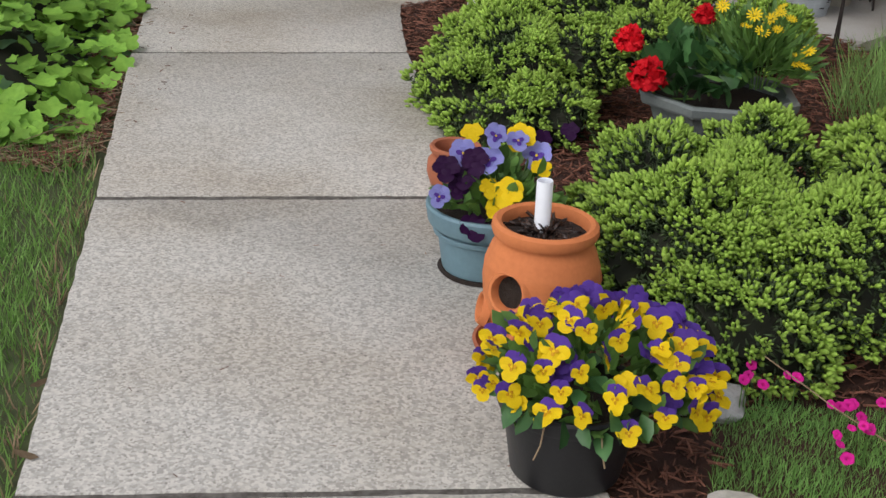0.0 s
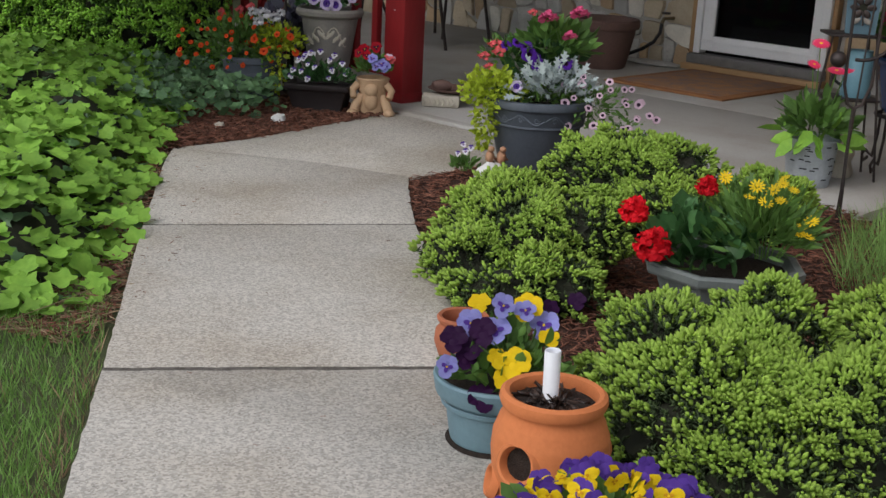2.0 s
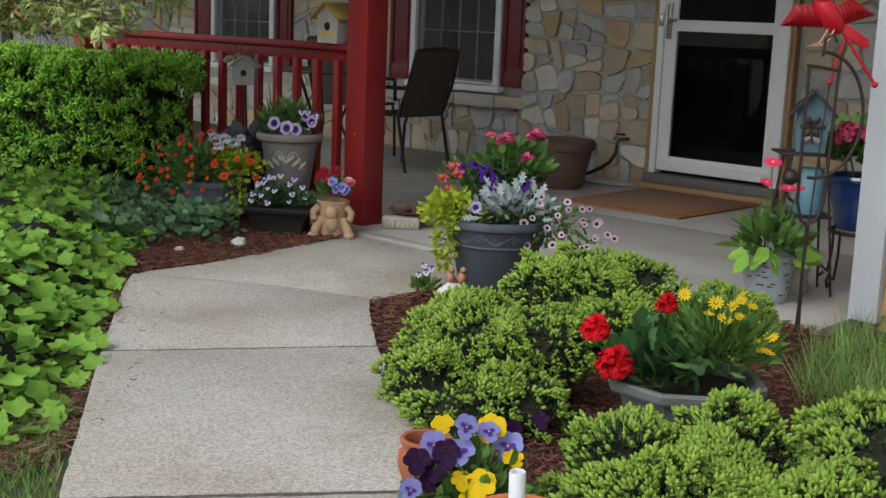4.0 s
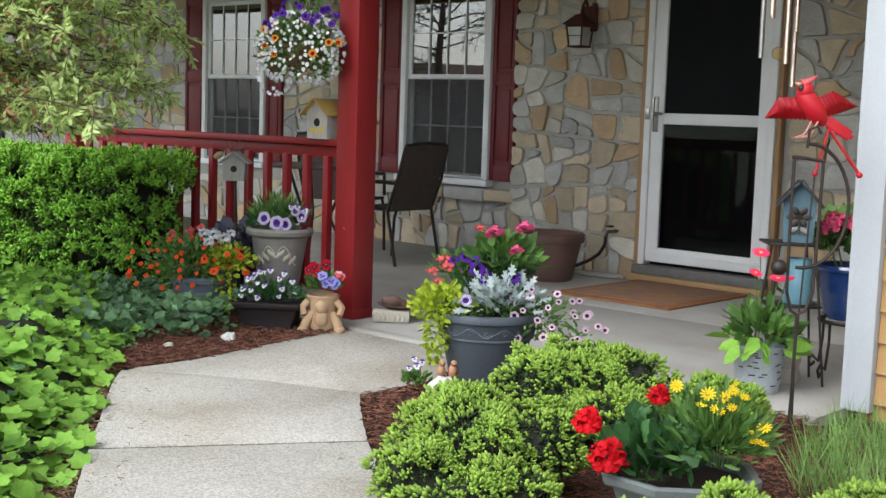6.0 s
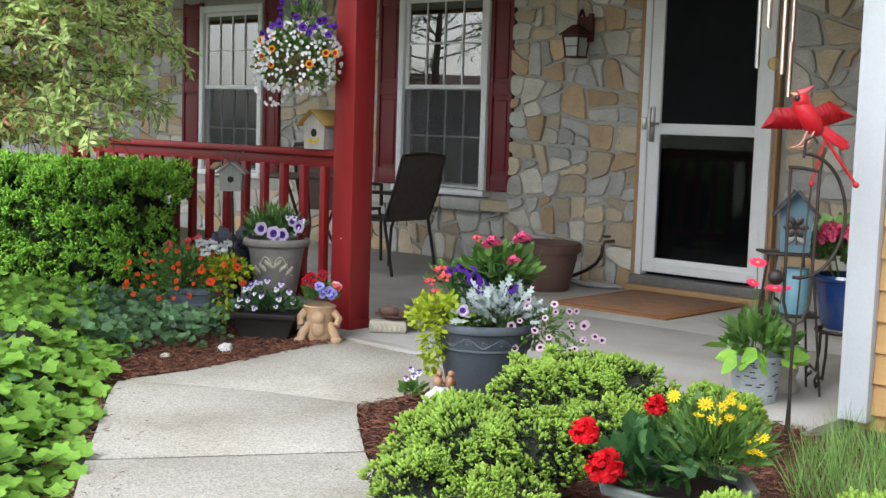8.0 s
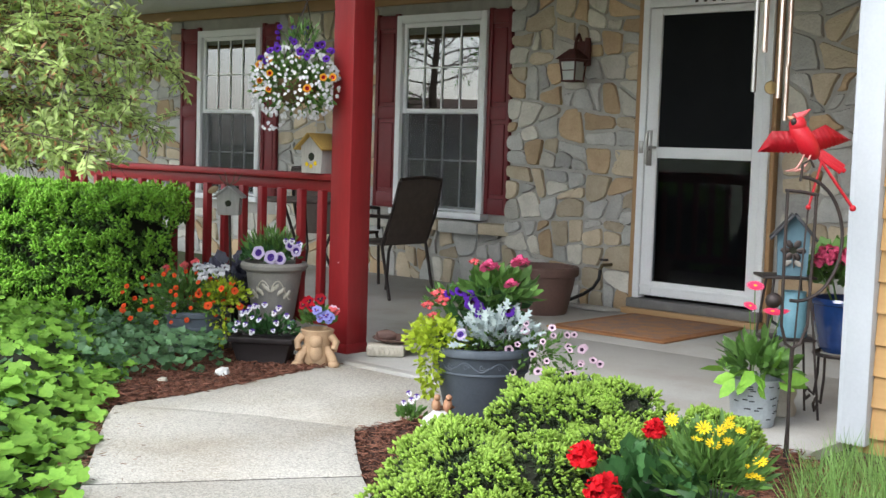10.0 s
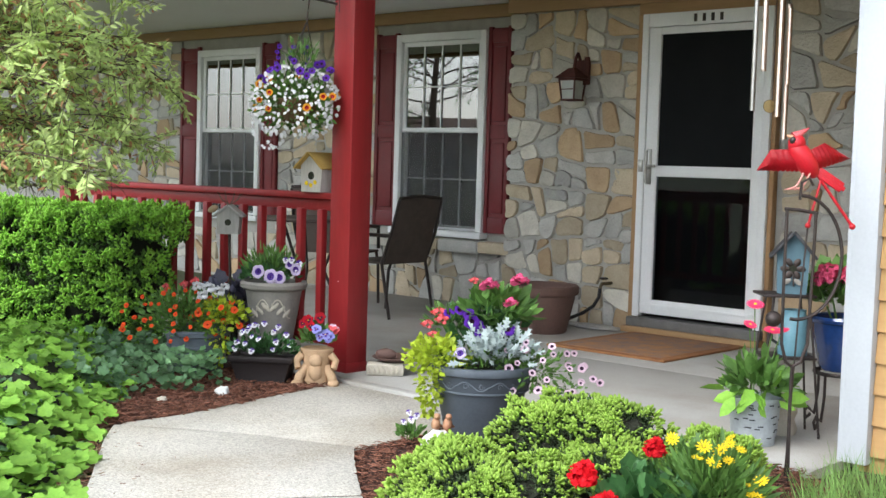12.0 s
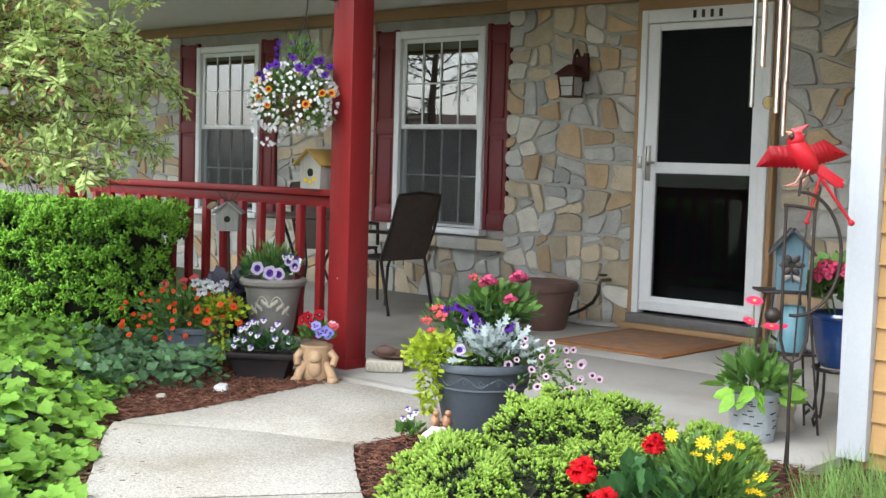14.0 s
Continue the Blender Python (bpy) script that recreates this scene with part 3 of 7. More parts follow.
def stone_field(wall, x0, x1, z0, z1, y, seed, size=0.036):
    """Rubble stones: a strip of wall is split again and again by slanting joints, then each piece is worn round and dressed back."""
    rng = np.random.default_rng(seed)
    todo, pieces = [[np.array(p) for p in ((x0, z0), (x1, z0), (x1, z1), (x0, z1))]], []
    while todo:
        poly = todo.pop()
        q = np.array(poly)
        w, h = np.ptp(q[:, 0]), np.ptp(q[:, 1])
        area = poly_area(poly)
        if area < size * rng.uniform(0.45, 1.6) and max(w, h) < 0.42:
            pieces.append(poly)
            continue
        for attempt in range(12):
            ang = (0.0 if w > h * rng.uniform(0.95, 1.45) else math.pi / 2) + rng.normal(0, 0.24)
            nrm = np.array((math.cos(ang), math.sin(ang)))
            mid = q.mean(0) + nrm * rng.uniform(-0.16, 0.16) * (w if abs(nrm[0]) > 0.7 else h)
            halves = [clip(poly, mid, nrm), clip(poly, mid, -nrm)]
            if min(len(k) for k in halves) > 2 and all(poly_area(k) > 0.30 * max(np.ptp(np.array(k)[:, 0]), np.ptp(np.array(k)[:, 1])) ** 2 or poly_area(k) > 0.2 for k in halves):
                todo += halves
                break
        else:
            pieces.append(poly)
    for poly in pieces:
        area = poly_area(poly)
        if area < 0.0025:
            continue
        ctr, span = np.mean(poly, 0), math.sqrt(area)
        gap = rng.uniform(0.005, 0.010)
        for a, b in list(zip(poly, poly[1:] + poly[:1])):
            side = np.array((b[1] - a[1], a[0] - b[0]))
            if np.linalg.norm(side) < 1e-6 or len(poly) < 3:
                continue
            side /= np.linalg.norm(side)
            if np.dot(ctr - a, side) > 0:
                side = -side
            poly = clip(poly, a - side * gap, side)
        if len(poly) < 3 or poly_area(poly) < 0.002:
            continue
        # chip each long side, then wear the corners
        ring = []
        for a, b in zip(poly, poly[1:] + poly[:1]):
            ring += [a] + ([a.copy() + (b - a) * rng.uniform(0.3, 0.7) + rng.normal(0, 0.011, 2)] if np.linalg.norm(b - a) > 0.09 else [])
        for cutback in (0.20, 0.25):
            ring = [v for a, b in zip(ring, ring[1:] + ring[:1]) for v in (a + (b - a) * cutback, b + (a - b) * cutback)]
        if len(ring) > 24:
            ring = ring[::2]
        ctr = np.mean(ring, 0)
        depth = rng.uniform(0.010, 0.032)
        tilt = rng.normal(0, 0.05, 2)
        bm = bmesh.new()
        levels = []
        for f, d in ((1.0, -0.036), (1.0, depth * 0.3), (0.95, depth * 0.85), (0.62, depth)):
            row = []
            for p in ring:
                q = ctr + (p - ctr) * f
                row.append(bm.verts.new((q[0], -d - (np.dot(q - ctr, tilt) + rng.normal(0, 0.0028) if d > 0 else 0), q[1])))
            levels.append(row)
        for a, b in zip(levels, levels[1:]):
            for j in range(len(ring)):
                jj = (j + 1) % len(ring)
                bm.faces.new((a[j], a[jj], b[jj], b[j]))
        bm.faces.new(levels[-1])
        bmesh.ops.recalc_face_normals(bm, faces=bm.faces[:])
        kind = rng.choice(4, p=(0.34, 0.28, 0.24, 0.14))
        part("stone", bm, STONES[kind], wall, m=Matrix.Translation((0, y, 0)))


# ---- front door, windows, shutters ----
door = structure("door_1", box(-0.042, 0.0, -0.03, 0.03, FLOOR, 2.09, 0.004), BROWN_TRIM, "white storm door with dark screen and glass", "door", HOUSE)
part("jamb_trim", box(0.942, 0.972, -0.03, 0.03, FLOOR, 2.09, 0.004), BROWN_TRIM, door, "tan door trim")
part("jamb_trim", box(-0.042, 0.972, -0.028, 0.03, 2.092, 2.164, 0.004), BROWN_TRIM, door, "tan door trim")
bm = box(0.002, 0.05, -0.05, 0.03, 0.105, 2.09, 0.004)
box(0.888, 0.94, -0.05, 0.03, FLOOR + 0.07, 2.09, 0.004, bm), box(0.05, 0.888, -0.05, 0.03, 2.005, 2.09, 0.004, bm)
part("door_frame", bm, WHITE, door)
bm = box(0.053, 0.140, -0.038, 0.0, 0.128, 2.0, 0.004)
box(0.822, 0.885, -0.038, 0.0, 0.128, 2.0, 0.004, bm), box(0.140, 0.822, -0.038, 0.0, 1.955, 2.0, 0.003, bm)
box(0.140, 0.822, -0.038, 0.0, 1.033, 1.104, 0.003, bm), box(0.140, 0.822, -0.038, 0.0, 0.128, 0.222, 0.003, bm)
leaf = part("door_leaf", bm, WHITE, door)
part("kick_rail", box(0.054, 0.884, -0.046, -0.036, 0.175, 0.195, 0.002), WHITE, leaf)
part("screen_panel", box(0.140, 0.822, -0.018, -0.010, 1.104, 1.955), SCREEN, leaf, "dark mesh screen panel")
pane = part("pane", box(0.140, 0.822, -0.026, -0.020, 0.222, 1.033), GLASS_DOOR, leaf, "clear glass panel")
pane.visible_shadow = False
bm = tube([(0.085, -0.075, 0.99), (0.085, -0.08, 1.08), (0.085, -0.075, 1.20)], 0.011, 10)
tube([(0.085, -0.04, 1.09), (0.085, -0.075, 1.09)], 0.014, 10, bm), tube([(0.085, -0.075, 1.10), (0.155, -0.08, 1.10)], 0.009, 8, bm)
box(0.066, 0.104, -0.045, -0.036, 0.98, 1.21, 0.003, bm)
part("handle", bm, NICKEL, leaf, "brushed nickel lever handle")
part("latch", box(0.012, 0.046, -0.058, -0.05, 1.06, 1.14, 0.003), NICKEL, door)
part("sill_board", box(-0.03, 0.96, -0.13, 0.03, FLOOR, 0.043, 0.004), BROWN_TRIM, door, "tan board under the threshold")
part("threshold", box(-0.01, 0.95, -0.10, 0.03, 0.044, 0.104, 0.006), mat("grey_threshold", (0.16, 0.155, 0.15), None, 0.6), door, "grey metal threshold")
for i in range(4):
    part("number_bar", box(0.385 + 0.062 * i, 0.408 + 0.062 * i, -0.054, -0.049, 2.022, 2.072, 0.002), METAL, door, "dark plain bar in place of a numeral")
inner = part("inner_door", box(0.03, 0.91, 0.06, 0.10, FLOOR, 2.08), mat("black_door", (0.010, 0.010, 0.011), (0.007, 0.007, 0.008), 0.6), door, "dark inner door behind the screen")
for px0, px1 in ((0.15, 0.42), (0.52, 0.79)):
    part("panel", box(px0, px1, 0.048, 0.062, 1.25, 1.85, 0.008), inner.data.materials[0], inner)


def window(n, x0, x1, z0, z1, cols):
    y = WIN_Y
    bm = box(x0, x0 + 0.055, y - 0.03, y + 0.09, z0 + 0.05, z1, 0.004)
    box(x1 - 0.055, x1, y - 0.03, y + 0.09, z0 + 0.05, z1, 0.004, bm), box(x0 + 0.055, x1 - 0.055, y - 0.03, y + 0.09, z1 - 0.06, z1, 0.004, bm)
    win = structure("window_%d" % n, bm, WHITE, "white double-hung window with grid bars", "window", HOUSE)
    part("window_sill", box(x0 - 0.02, x1 + 0.02, y - 0.06, y + 0.09, z0, z0 + 0.048, 0.006), WHITE, win)
    zm = (z0 + z1) / 2 + 0.02
    a, b = x0 + 0.058, x1 - 0.058
    for nm, c, d, yy in (("upper_sash", zm, z1 - 0.062, y + 0.0), ("lower_sash", z0 + 0.052, zm + 0.03, y + 0.03)):
        w = 0.035
        bm = box(a, a + w, yy, yy + 0.03, c, d, 0.003)
        box(b - w, b, yy, yy + 0.03, c, d, 0.003, bm), box(a + w, b - w, yy, yy + 0.03, c, c + w, 0.003, bm), box(a + w, b - w, yy, yy + 0.03, d - w, d, 0.003, bm)
        sash = part(nm, bm, WHITE, win)
        g = part("pane", box(a + w, b - w, yy + 0.012, yy + 0.016, c + w, d - w), GLASS, sash)
        g.visible_shadow = False
        for i in range(1, cols):
            x = a + w + (b - a - 2 * w) * i / cols
            part("grid_bar", box(x - 0.0055, x + 0.0055, yy + 0.002, yy + 0.010, c + w, d - w), WHITE, sash)
        part("grid_bar", box(a + w, b - w, yy + 0.003, yy + 0.009, (c + d) / 2 - 0.0055, (c + d) / 2 + 0.0055), WHITE, sash)
        if nm == "lower_sash":
            s = part("insect_screen", box(a + 0.01, b - 0.01, y - 0.012, y - 0.010, c + 0.02, zm - 0.004), INSECT, win, "fine dark insect screen")
            s.visible_shadow = False


INSECT = bpy.data.materials.new("insect_screen")
INSECT.use_nodes = True
n_ = INSECT.node_tree.nodes
mx, tr = n_.new("ShaderNodeMixShader"), n_.new("ShaderNodeBsdfTransparent")
n_["Principled BSDF"].inputs["Base Color"].default_value, n_["Principled BSDF"].inputs["Roughness"].default_value = (0.03, 0.03, 0.032, 1), 0.6
mx.inputs[0].default_value = 0.35
INSECT.node_tree.links.new(tr.outputs[0], mx.inputs[1]), INSECT.node_tree.links.new(n_["Principled BSDF"].outputs[0], mx.inputs[2])
INSECT.node_tree.links.new(mx.outputs[0], n_["Material Output"].inputs[0])
window(1, *WINDOWS[0], 4)
window(2, *WINDOWS[1], 4)


def shutter(x0, x1, z0, z1):
    y = WIN_Y + 0.028
    t = thing("shutter", HOUSE @ pose(x0, y, z0), "dark barn-red raised-panel window shutter on stone wall", "shutter", "window shutters")
    w, h = x1 - x0, z1 - z0
    part("backing", box(0.01, w - 0.01, -0.02, 0.02, 0.01, h - 0.01), SHUTTER_RED, t)
    part("stile", box(0, 0.035, -0.035, 0.0, 0, h, 0.004), SHUTTER_RED, t)
    part("stile", box(w - 0.035, w, -0.035, 0.0, 0, h, 0.004), SHUTTER_RED, t)
    for c in (0, h * 0.46, h - 0.12):
        part("rail", box(0.036, w - 0.036, -0.034, 0.0, c, c + (0.10 if c else 0.12), 0.004), SHUTTER_RED, t)
    for c, d in ((0.15, h * 0.46 - 0.03), (h * 0.46 + 0.13, h - 0.15)):
        part("panel", box(0.05, w - 0.05, -0.032, 0.0, c, d, 0.012), SHUTTER_RED, t)


for x0, x1 in ((-1.565, -1.34), (-2.77, -2.52), (-5.445, -5.155), (-4.23, -4.02)):
    shutter(x0, x1, 0.56, 2.12)
ledge = thing("stone_ledge", HOUSE @ pose(-1.95, WIN_Y - 0.0, 0.46), "rough buff stone ledge under the window", "stone")
for i in range(4):
    part("stone", box(-0.82 + 0.41 * i, -0.42 + 0.41 * i, -0.10, 0.03, -0.06 + 0.008 * (i % 2), 0.035, 0.014), STONES[(2, 1, 0, 1)[i]], ledge)

# ---- porch post and railing ----
post = thing("porch_post", HOUSE @ pose(0, -2.65, FLOOR), "square barn-red painted wooden porch post", "post")
part("shaft", box(-0.072, 0.072, -0.072, 0.072, 0.0, 2.256, 0.006), RED, post)
part("plinth", box(-0.074, 0.074, -0.074, 0.074, 0.0, 0.05, 0.004), RED, post)
part("bolt", lathe([(0, 0), (0.003, 0), (0.0025, 0.002), (0, 0.003)], 8, m=pose(0.0, -0.072, 0.46, 90)), WHITE, post)
rail = thing("railing", HOUSE @ pose(0, -2.65, 0.05), "barn-red wooden porch railing with square balusters", "railing")
part("top_rail", box(-2.55, -0.073, -0.055, 0.055, 0.822, 0.856, 0.006), RED, rail)
part("under_rail", box(-2.55, -0.073, -0.02, 0.02, 0.762, 0.82, 0.004), RED, rail)
part("bottom_rail", box(-2.55, -0.073, -0.02, 0.02, 0.07, 0.13, 0.004), RED, rail)
bal = finish("baluster", box(-0.019, 0.019, -0.019, 0.019, 0.10, 0.77, 0.003), RED)
for i in range(15):
    part("baluster", bal, None, rail, m=pose(-0.172 - 0.16 * i, -0.034, 0))
endpost = thing("railing_post", HOUSE @ pose(-2.61, -2.65, FLOOR), "short barn-red railing end post", "post")
part("shaft", box(-0.055, 0.055, -0.055, 0.055, 0.0, 0.95, 0.006), RED, endpost)
part("cap", box(-0.065, 0.065, -0.065, 0.065, 0.95, 0.975, 0.006), RED, endpost)

# ---- porch fittings ----
lamp = thing("wall_lantern", HOUSE @ pose(-0.50, -0.02, 1.54), "rusty red-brown metal wall lantern with glass panes", "lantern")
RUST = mat("rusty_metal", (0.11, 0.035, 0.03), (0.06, 0.025, 0.022), 0.7, 20, 120, 0.4, metal=0.4)
bm = bmesh.new()
for sx in (-1, 1):
    for sy in (-1, 1):
        tube([(sx * 0.05, -0.10 + sy * 0.05, 0), (sx * 0.065, -0.10 + sy * 0.065, 0.13)], 0.006, 6, bm)
box(-0.058, 0.058, -0.158, -0.042, -0.012, 0.0, 0.003, bm), box(-0.07, 0.07, -0.17, -0.03, 0.125, 0.14, 0.003, bm)
box(-0.063, 0.063, -0.16, -0.155, 0.062, 0.068, 0, bm)
part("cage", bm, RUST, lamp)
bm = bmesh.new()
bmesh.ops.create_cone(bm, cap_ends=True, segments=4, radius1=0.125, radius2=0.03, depth=0.07, matrix=pose(0, -0.10, 0.175, 0, 0, 45))
part("hood", bm, RUST, lamp, smooth=False)
bm = tube([(0, -0.02, 0.12), (0, -0.02, 0.27), (0.01, -0.06, 0.31), (0.02, -0.10, 0.27), (0.01, -0.10, 0.21)], 0.011, 8)
tube([(0.05, -0.02, 0.14), (0.06, -0.02, 0.29)], 0.02, 8, bm), box(-0.04, 0.08, -0.03, 0.0, 0.10, 0.27, 0.01, bm)
part("bracket", bm, RUST, lamp)
part("pane", box(-0.05, 0.05, -0.15, -0.05, 0.0, 0.124), mat("seeded_glass", (0.42, 0.44, 0.40), (0.34, 0.36, 0.33), 0.25), lamp, "pale seeded glass")

mat_m = mat("doormat_weave", (0.31, 0.145, 0.055), (0.21, 0.09, 0.04), 0.95, 14, 260, 0.6)
doormat = thing("doormat", HOUSE @ pose(0.50, -0.62, FLOOR), "worn rust-brown patterned doormat on the porch floor", "doormat")
part("mat_body", box(-0.41, 0.41, -0.47, 0.45, 0.0, 0.014, 0.005), mat_m, doormat)
part("border", box(-0.35, 0.35, -0.41, 0.39, 0.0145, 0.0165, 0.001), mat("doormat_pattern", (0.36, 0.17, 0.06), (0.17, 0.125, 0.12), 0.95, 11, 60, 0.5), doormat, "faded floral centre of the mat")

pl = thing("planter", pose(0.650, 8.05, FLOOR) @ Matrix.Diagonal((1.0, 1.0, 1.10, 1)), "empty round brown resin planter with thick rim", "planter")
part("body", lathe([(0, 0), (0.155, 0), (0.165, 0.01), (0.21, 0.20), (0.212, 0.225), (0.23, 0.228), (0.236, 0.24), (0.236, 0.272), (0.226, 0.282), (0.205, 0.28), (0.20, 0.2), (0, 0.2)], 48), BROWN_RESIN, pl)
part("soil", lathe([(0.2, 0.205), (0.1, 0.212), (0, 0.21)], 24), SOIL, pl)
tap = thing("hose_tap", HOUSE @ pose(-0.21, -0.03, 0.30), "brass garden tap with black hose on stone wall", "tap")
bm = tube([(0, 0.06, 0), (0, -0.07, 0), (0, -0.09, -0.03)], 0.012, 8)
part("spout", bm, mat("old_brass", (0.20, 0.16, 0.10), None, 0.45, metal=0.8), tap)
part("wheel", lathe([(0, 0), (0.028, 0), (0.03, 0.006), (0.028, 0.012), (0, 0.012)], 12, m=pose(0, -0.05, 0.03)), METAL, tap)
part("hose", tube([(0, -0.09, -0.03), (0.0, -0.10, -0.09), (-0.035, -0.11, -0.15), (-0.10, -0.13, -0.20), (-0.17, -0.15, -0.235), (-0.26, -0.18, -0.275)], 0.012, 10), BLACK_PLASTIC, tap, "black rubber hose")
rag = thing("stone_slab", HOUSE @ pose(-0.22, -0.16, FLOOR), "flat dark grey splash stone on porch floor", "stone")
part("body", blob(pose(0, 0, 0.012) @ Matrix.Diagonal((0.2, 0.10, 0.014, 1)), 3, 0.25), STONES[0], rag)

# wire patio chair with dark sling seat, and a table behind it
WEAVE = mat("dark_sling", (0.085, 0.066, 0.056), (0.06, 0.046, 0.040), 0.8, 20, 300, 0.3)


def patio_chair(m, label):
    t = thing("patio_chair", m, label, "chair", "porch chairs")
    for sx in (-0.24, 0.24):
        part("leg", tube([(sx, -0.22, 0), (sx, -0.20, 0.30), (sx, -0.16, 0.40)], 0.012, 8), METAL, t)
        part("leg", tube([(sx, 0.26, 0), (sx, 0.17, 0.40), (sx * 1.0, 0.26, 0.62), (sx * 0.95, 0.32, 0.86)], 0.012, 8), METAL, t)
        part("armrest", tube([(sx, -0.20, 0.42), (sx, -0.19, 0.58), (sx, 0.05, 0.60), (sx, 0.25, 0.60)], 0.014, 8), METAL, t)
    part("seat", box(-0.235, 0.235, -0.22, 0.19, 0.39, 0.408, 0.006), WEAVE, t)
    bm = box(-0.225, 0.225, -0.009, 0.009, 0.0, 0.50, 0.006)
    bmesh.ops.transform(bm, matrix=pose(0, 0.185, 0.40, -16), verts=bm.verts[:])
    part("backrest", bm, WEAVE, t)
    part("top_bar", tube([(-0.225, 0.322, 0.87), (0, 0.33, 0.89), (0.225, 0.322, 0.87)], 0.013, 8), METAL, t)


patio_chair(pose(-0.40, 8.76, FLOOR, 0, 0, -130) @ Matrix.Scale(0.95, 4), "dark metal patio chair with brown sling seat on porch")
patio_chair(HOUSE @ pose(-2.25, -0.62, FLOOR, 0, 0, 200), "dark metal patio chair with brown sling seat beside table")
table = thing("patio_table", HOUSE @ pose(-1.75, -1.35, FLOOR), "small round dark metal patio table on porch", "table")
part("tabletop", lathe([(0, 0.66), (0.34, 0.66), (0.35, 0.67), (0.34, 0.682), (0, 0.682)], 40), WEAVE, table)
for i in range(3):
    a = 2.1 * i + 0.5
    part("leg", tube([(0.26 * math.cos(a), 0.26 * math.sin(a), 0), (0.10 * math.cos(a), 0.10 * math.sin(a), 0.33), (0.24 * math.cos(a), 0.24 * math.sin(a), 0.66)], 0.011, 8), METAL, table)

# wind chime from the porch beam
chime = thing("wind_chime", pose(1.36, 5.25, 2.1), "copper and silver tube wind chime hanging from the porch", "wind chime")
COPPER = mat("satin_copper", (0.78, 0.64, 0.56), (0.70, 0.57, 0.49), 0.32, 8, 60, 0.02, metal=1.0)
part("disc", lathe([(0, -0.25), (0.07, -0.25), (0.072, -0.24), (0.06, -0.225), (0, -0.225)], 24), COPPER, chime)
part("cord", tube([(0, 0, 0.0), (0, 0, -0.5), (0, 0, -0.745)], 0.0022, 5), METAL, chime)
part("sail", lathe([(0, -0.004), (0.026, -0.004), (0.028, 0), (0.026, 0.004), (0, 0.004)], 20, m=pose(-0.01, 0, -0.75, 90)), mat("brass_disc", (0.40, 0.30, 0.14), None, 0.4, metal=0.9), chime)
for dx, dy, z1, z0 in ((-0.083, 0.0, -0.31, -0.77), (-0.055, -0.04, -0.30, -0.60), (-0.030, 0.05, -0.335, -0.60), (0.008, -0.055, -0.285, -0.795), (0.05, -0.03, -0.345, -0.66), (0.062, 0.025, -0.32, -0.885)):
    pipe_ = part("tube", lathe([(0.0085, z0), (0.0105, z0), (0.0105, z1), (0.0085, z1), (0.0085, z0)], 16, m=pose(dx, dy, 0)), COPPER if dx > -0.06 else NICKEL, chime)
    part("string", tube([(dx, dy, z1), (dx * 0.7, dy * 0.7, -0.25)], 0.0015, 4), METAL, pipe_)
part("string", tube([(0, 0, 0.06), (0.0, 0, -0.225)], 0.002, 4), METAL, chime)
part("hook", tube([(0, 0, 0.19), (0, 0, 0.08), (0.012, 0, 0.06), (0, 0, 0.045)], 0.003, 6), METAL, chime)


# ---- plants: shared makers ----
def fan(points, centre, lift=0.0):
    return [(*p, 0.0) for p in points] + [(*centre, lift)], [(i, (i + 1) % len(points), len(points)) for i in range(len(points))]


def round_petal(bm, ang, dist, rx, ry, z, slot, cup=0.3, ruffle=0.2):
    """One petal lying in the flower's plane, its tip away from the middle."""
    ca, sa = math.cos(ang), math.sin(ang)
    mid = bm.verts.new((ca * dist, sa * dist, z + 0.02))
    ring = []
    for i in range(9):
        a = 2 * math.pi * i / 9
        u, v = dist + rx * math.cos(a), ry * math.sin(a)
        ring.append(bm.verts.new((ca * u - sa * v, sa * u + ca * v, z + cup * (math.cos(a) * 0.5) * rx + ruffle * rx * math.sin(3 * a + ang))))
    for i in range(9):
        bm.faces.new((ring[i], ring[(i + 1) % 9], mid)).material_index = slot


def pansy(name, upper, lower, eye=None, k=1.0):
    """Two petals behind, three before; unit radius, facing z."""
    bm = bmesh.new()
    for a in (62, 118):
        round_petal(bm, radians(a), 0.50, 0.50, 0.52, -0.08, 0)
    for a in (10, 170):
        round_petal(bm, radians(a), 0.46, 0.46, 0.40, 0.03, 1)
    round_petal(bm, radians(270), 0.46, 0.50, 0.56, 0.07, 1)
    if eye:
        for a in (15, 165, 270):
            round_petal(bm, radians(a), 0.24 * k, 0.24 * k, 0.17 * k, 0.12, 2, 0.1, 0)
        round_petal(bm, 0, 0.0, 0.08, 0.08, 0.16, 3, 0, 0)
    return finish(name, bm, [upper, lower, eye or lower, GOLD])


def petunia(name, colour, throat, lobes=5, eye=0.42):
    bm = bmesh.new()
    n = lobes * 4
    rings = []
    for r, z in ((0.05, -0.5), (0.2, -0.12), (eye, 0.0), (0.8, 0.10), (1.0, 0.02)):
        rings.append([bm.verts.new((r * k * math.cos(a), r * k * math.sin(a), z + (0.06 * math.sin(lobes * a * 2) if r > 0.7 else 0))) for a, k in ((2 * math.pi * i / n, 1 - (0.13 * (1 - abs(math.cos(lobes * math.pi * i / n))) if r > 0.7 else 0)) for i in range(n))])
    for k, (a, b) in enumerate(zip(rings, rings[1:])):
        for i in range(n):
            bm.faces.new((a[i], a[(i + 1) % n], b[(i + 1) % n], b[i])).material_index = 1 if k < 2 else 0
    return finish(name, bm, [colour, throat])


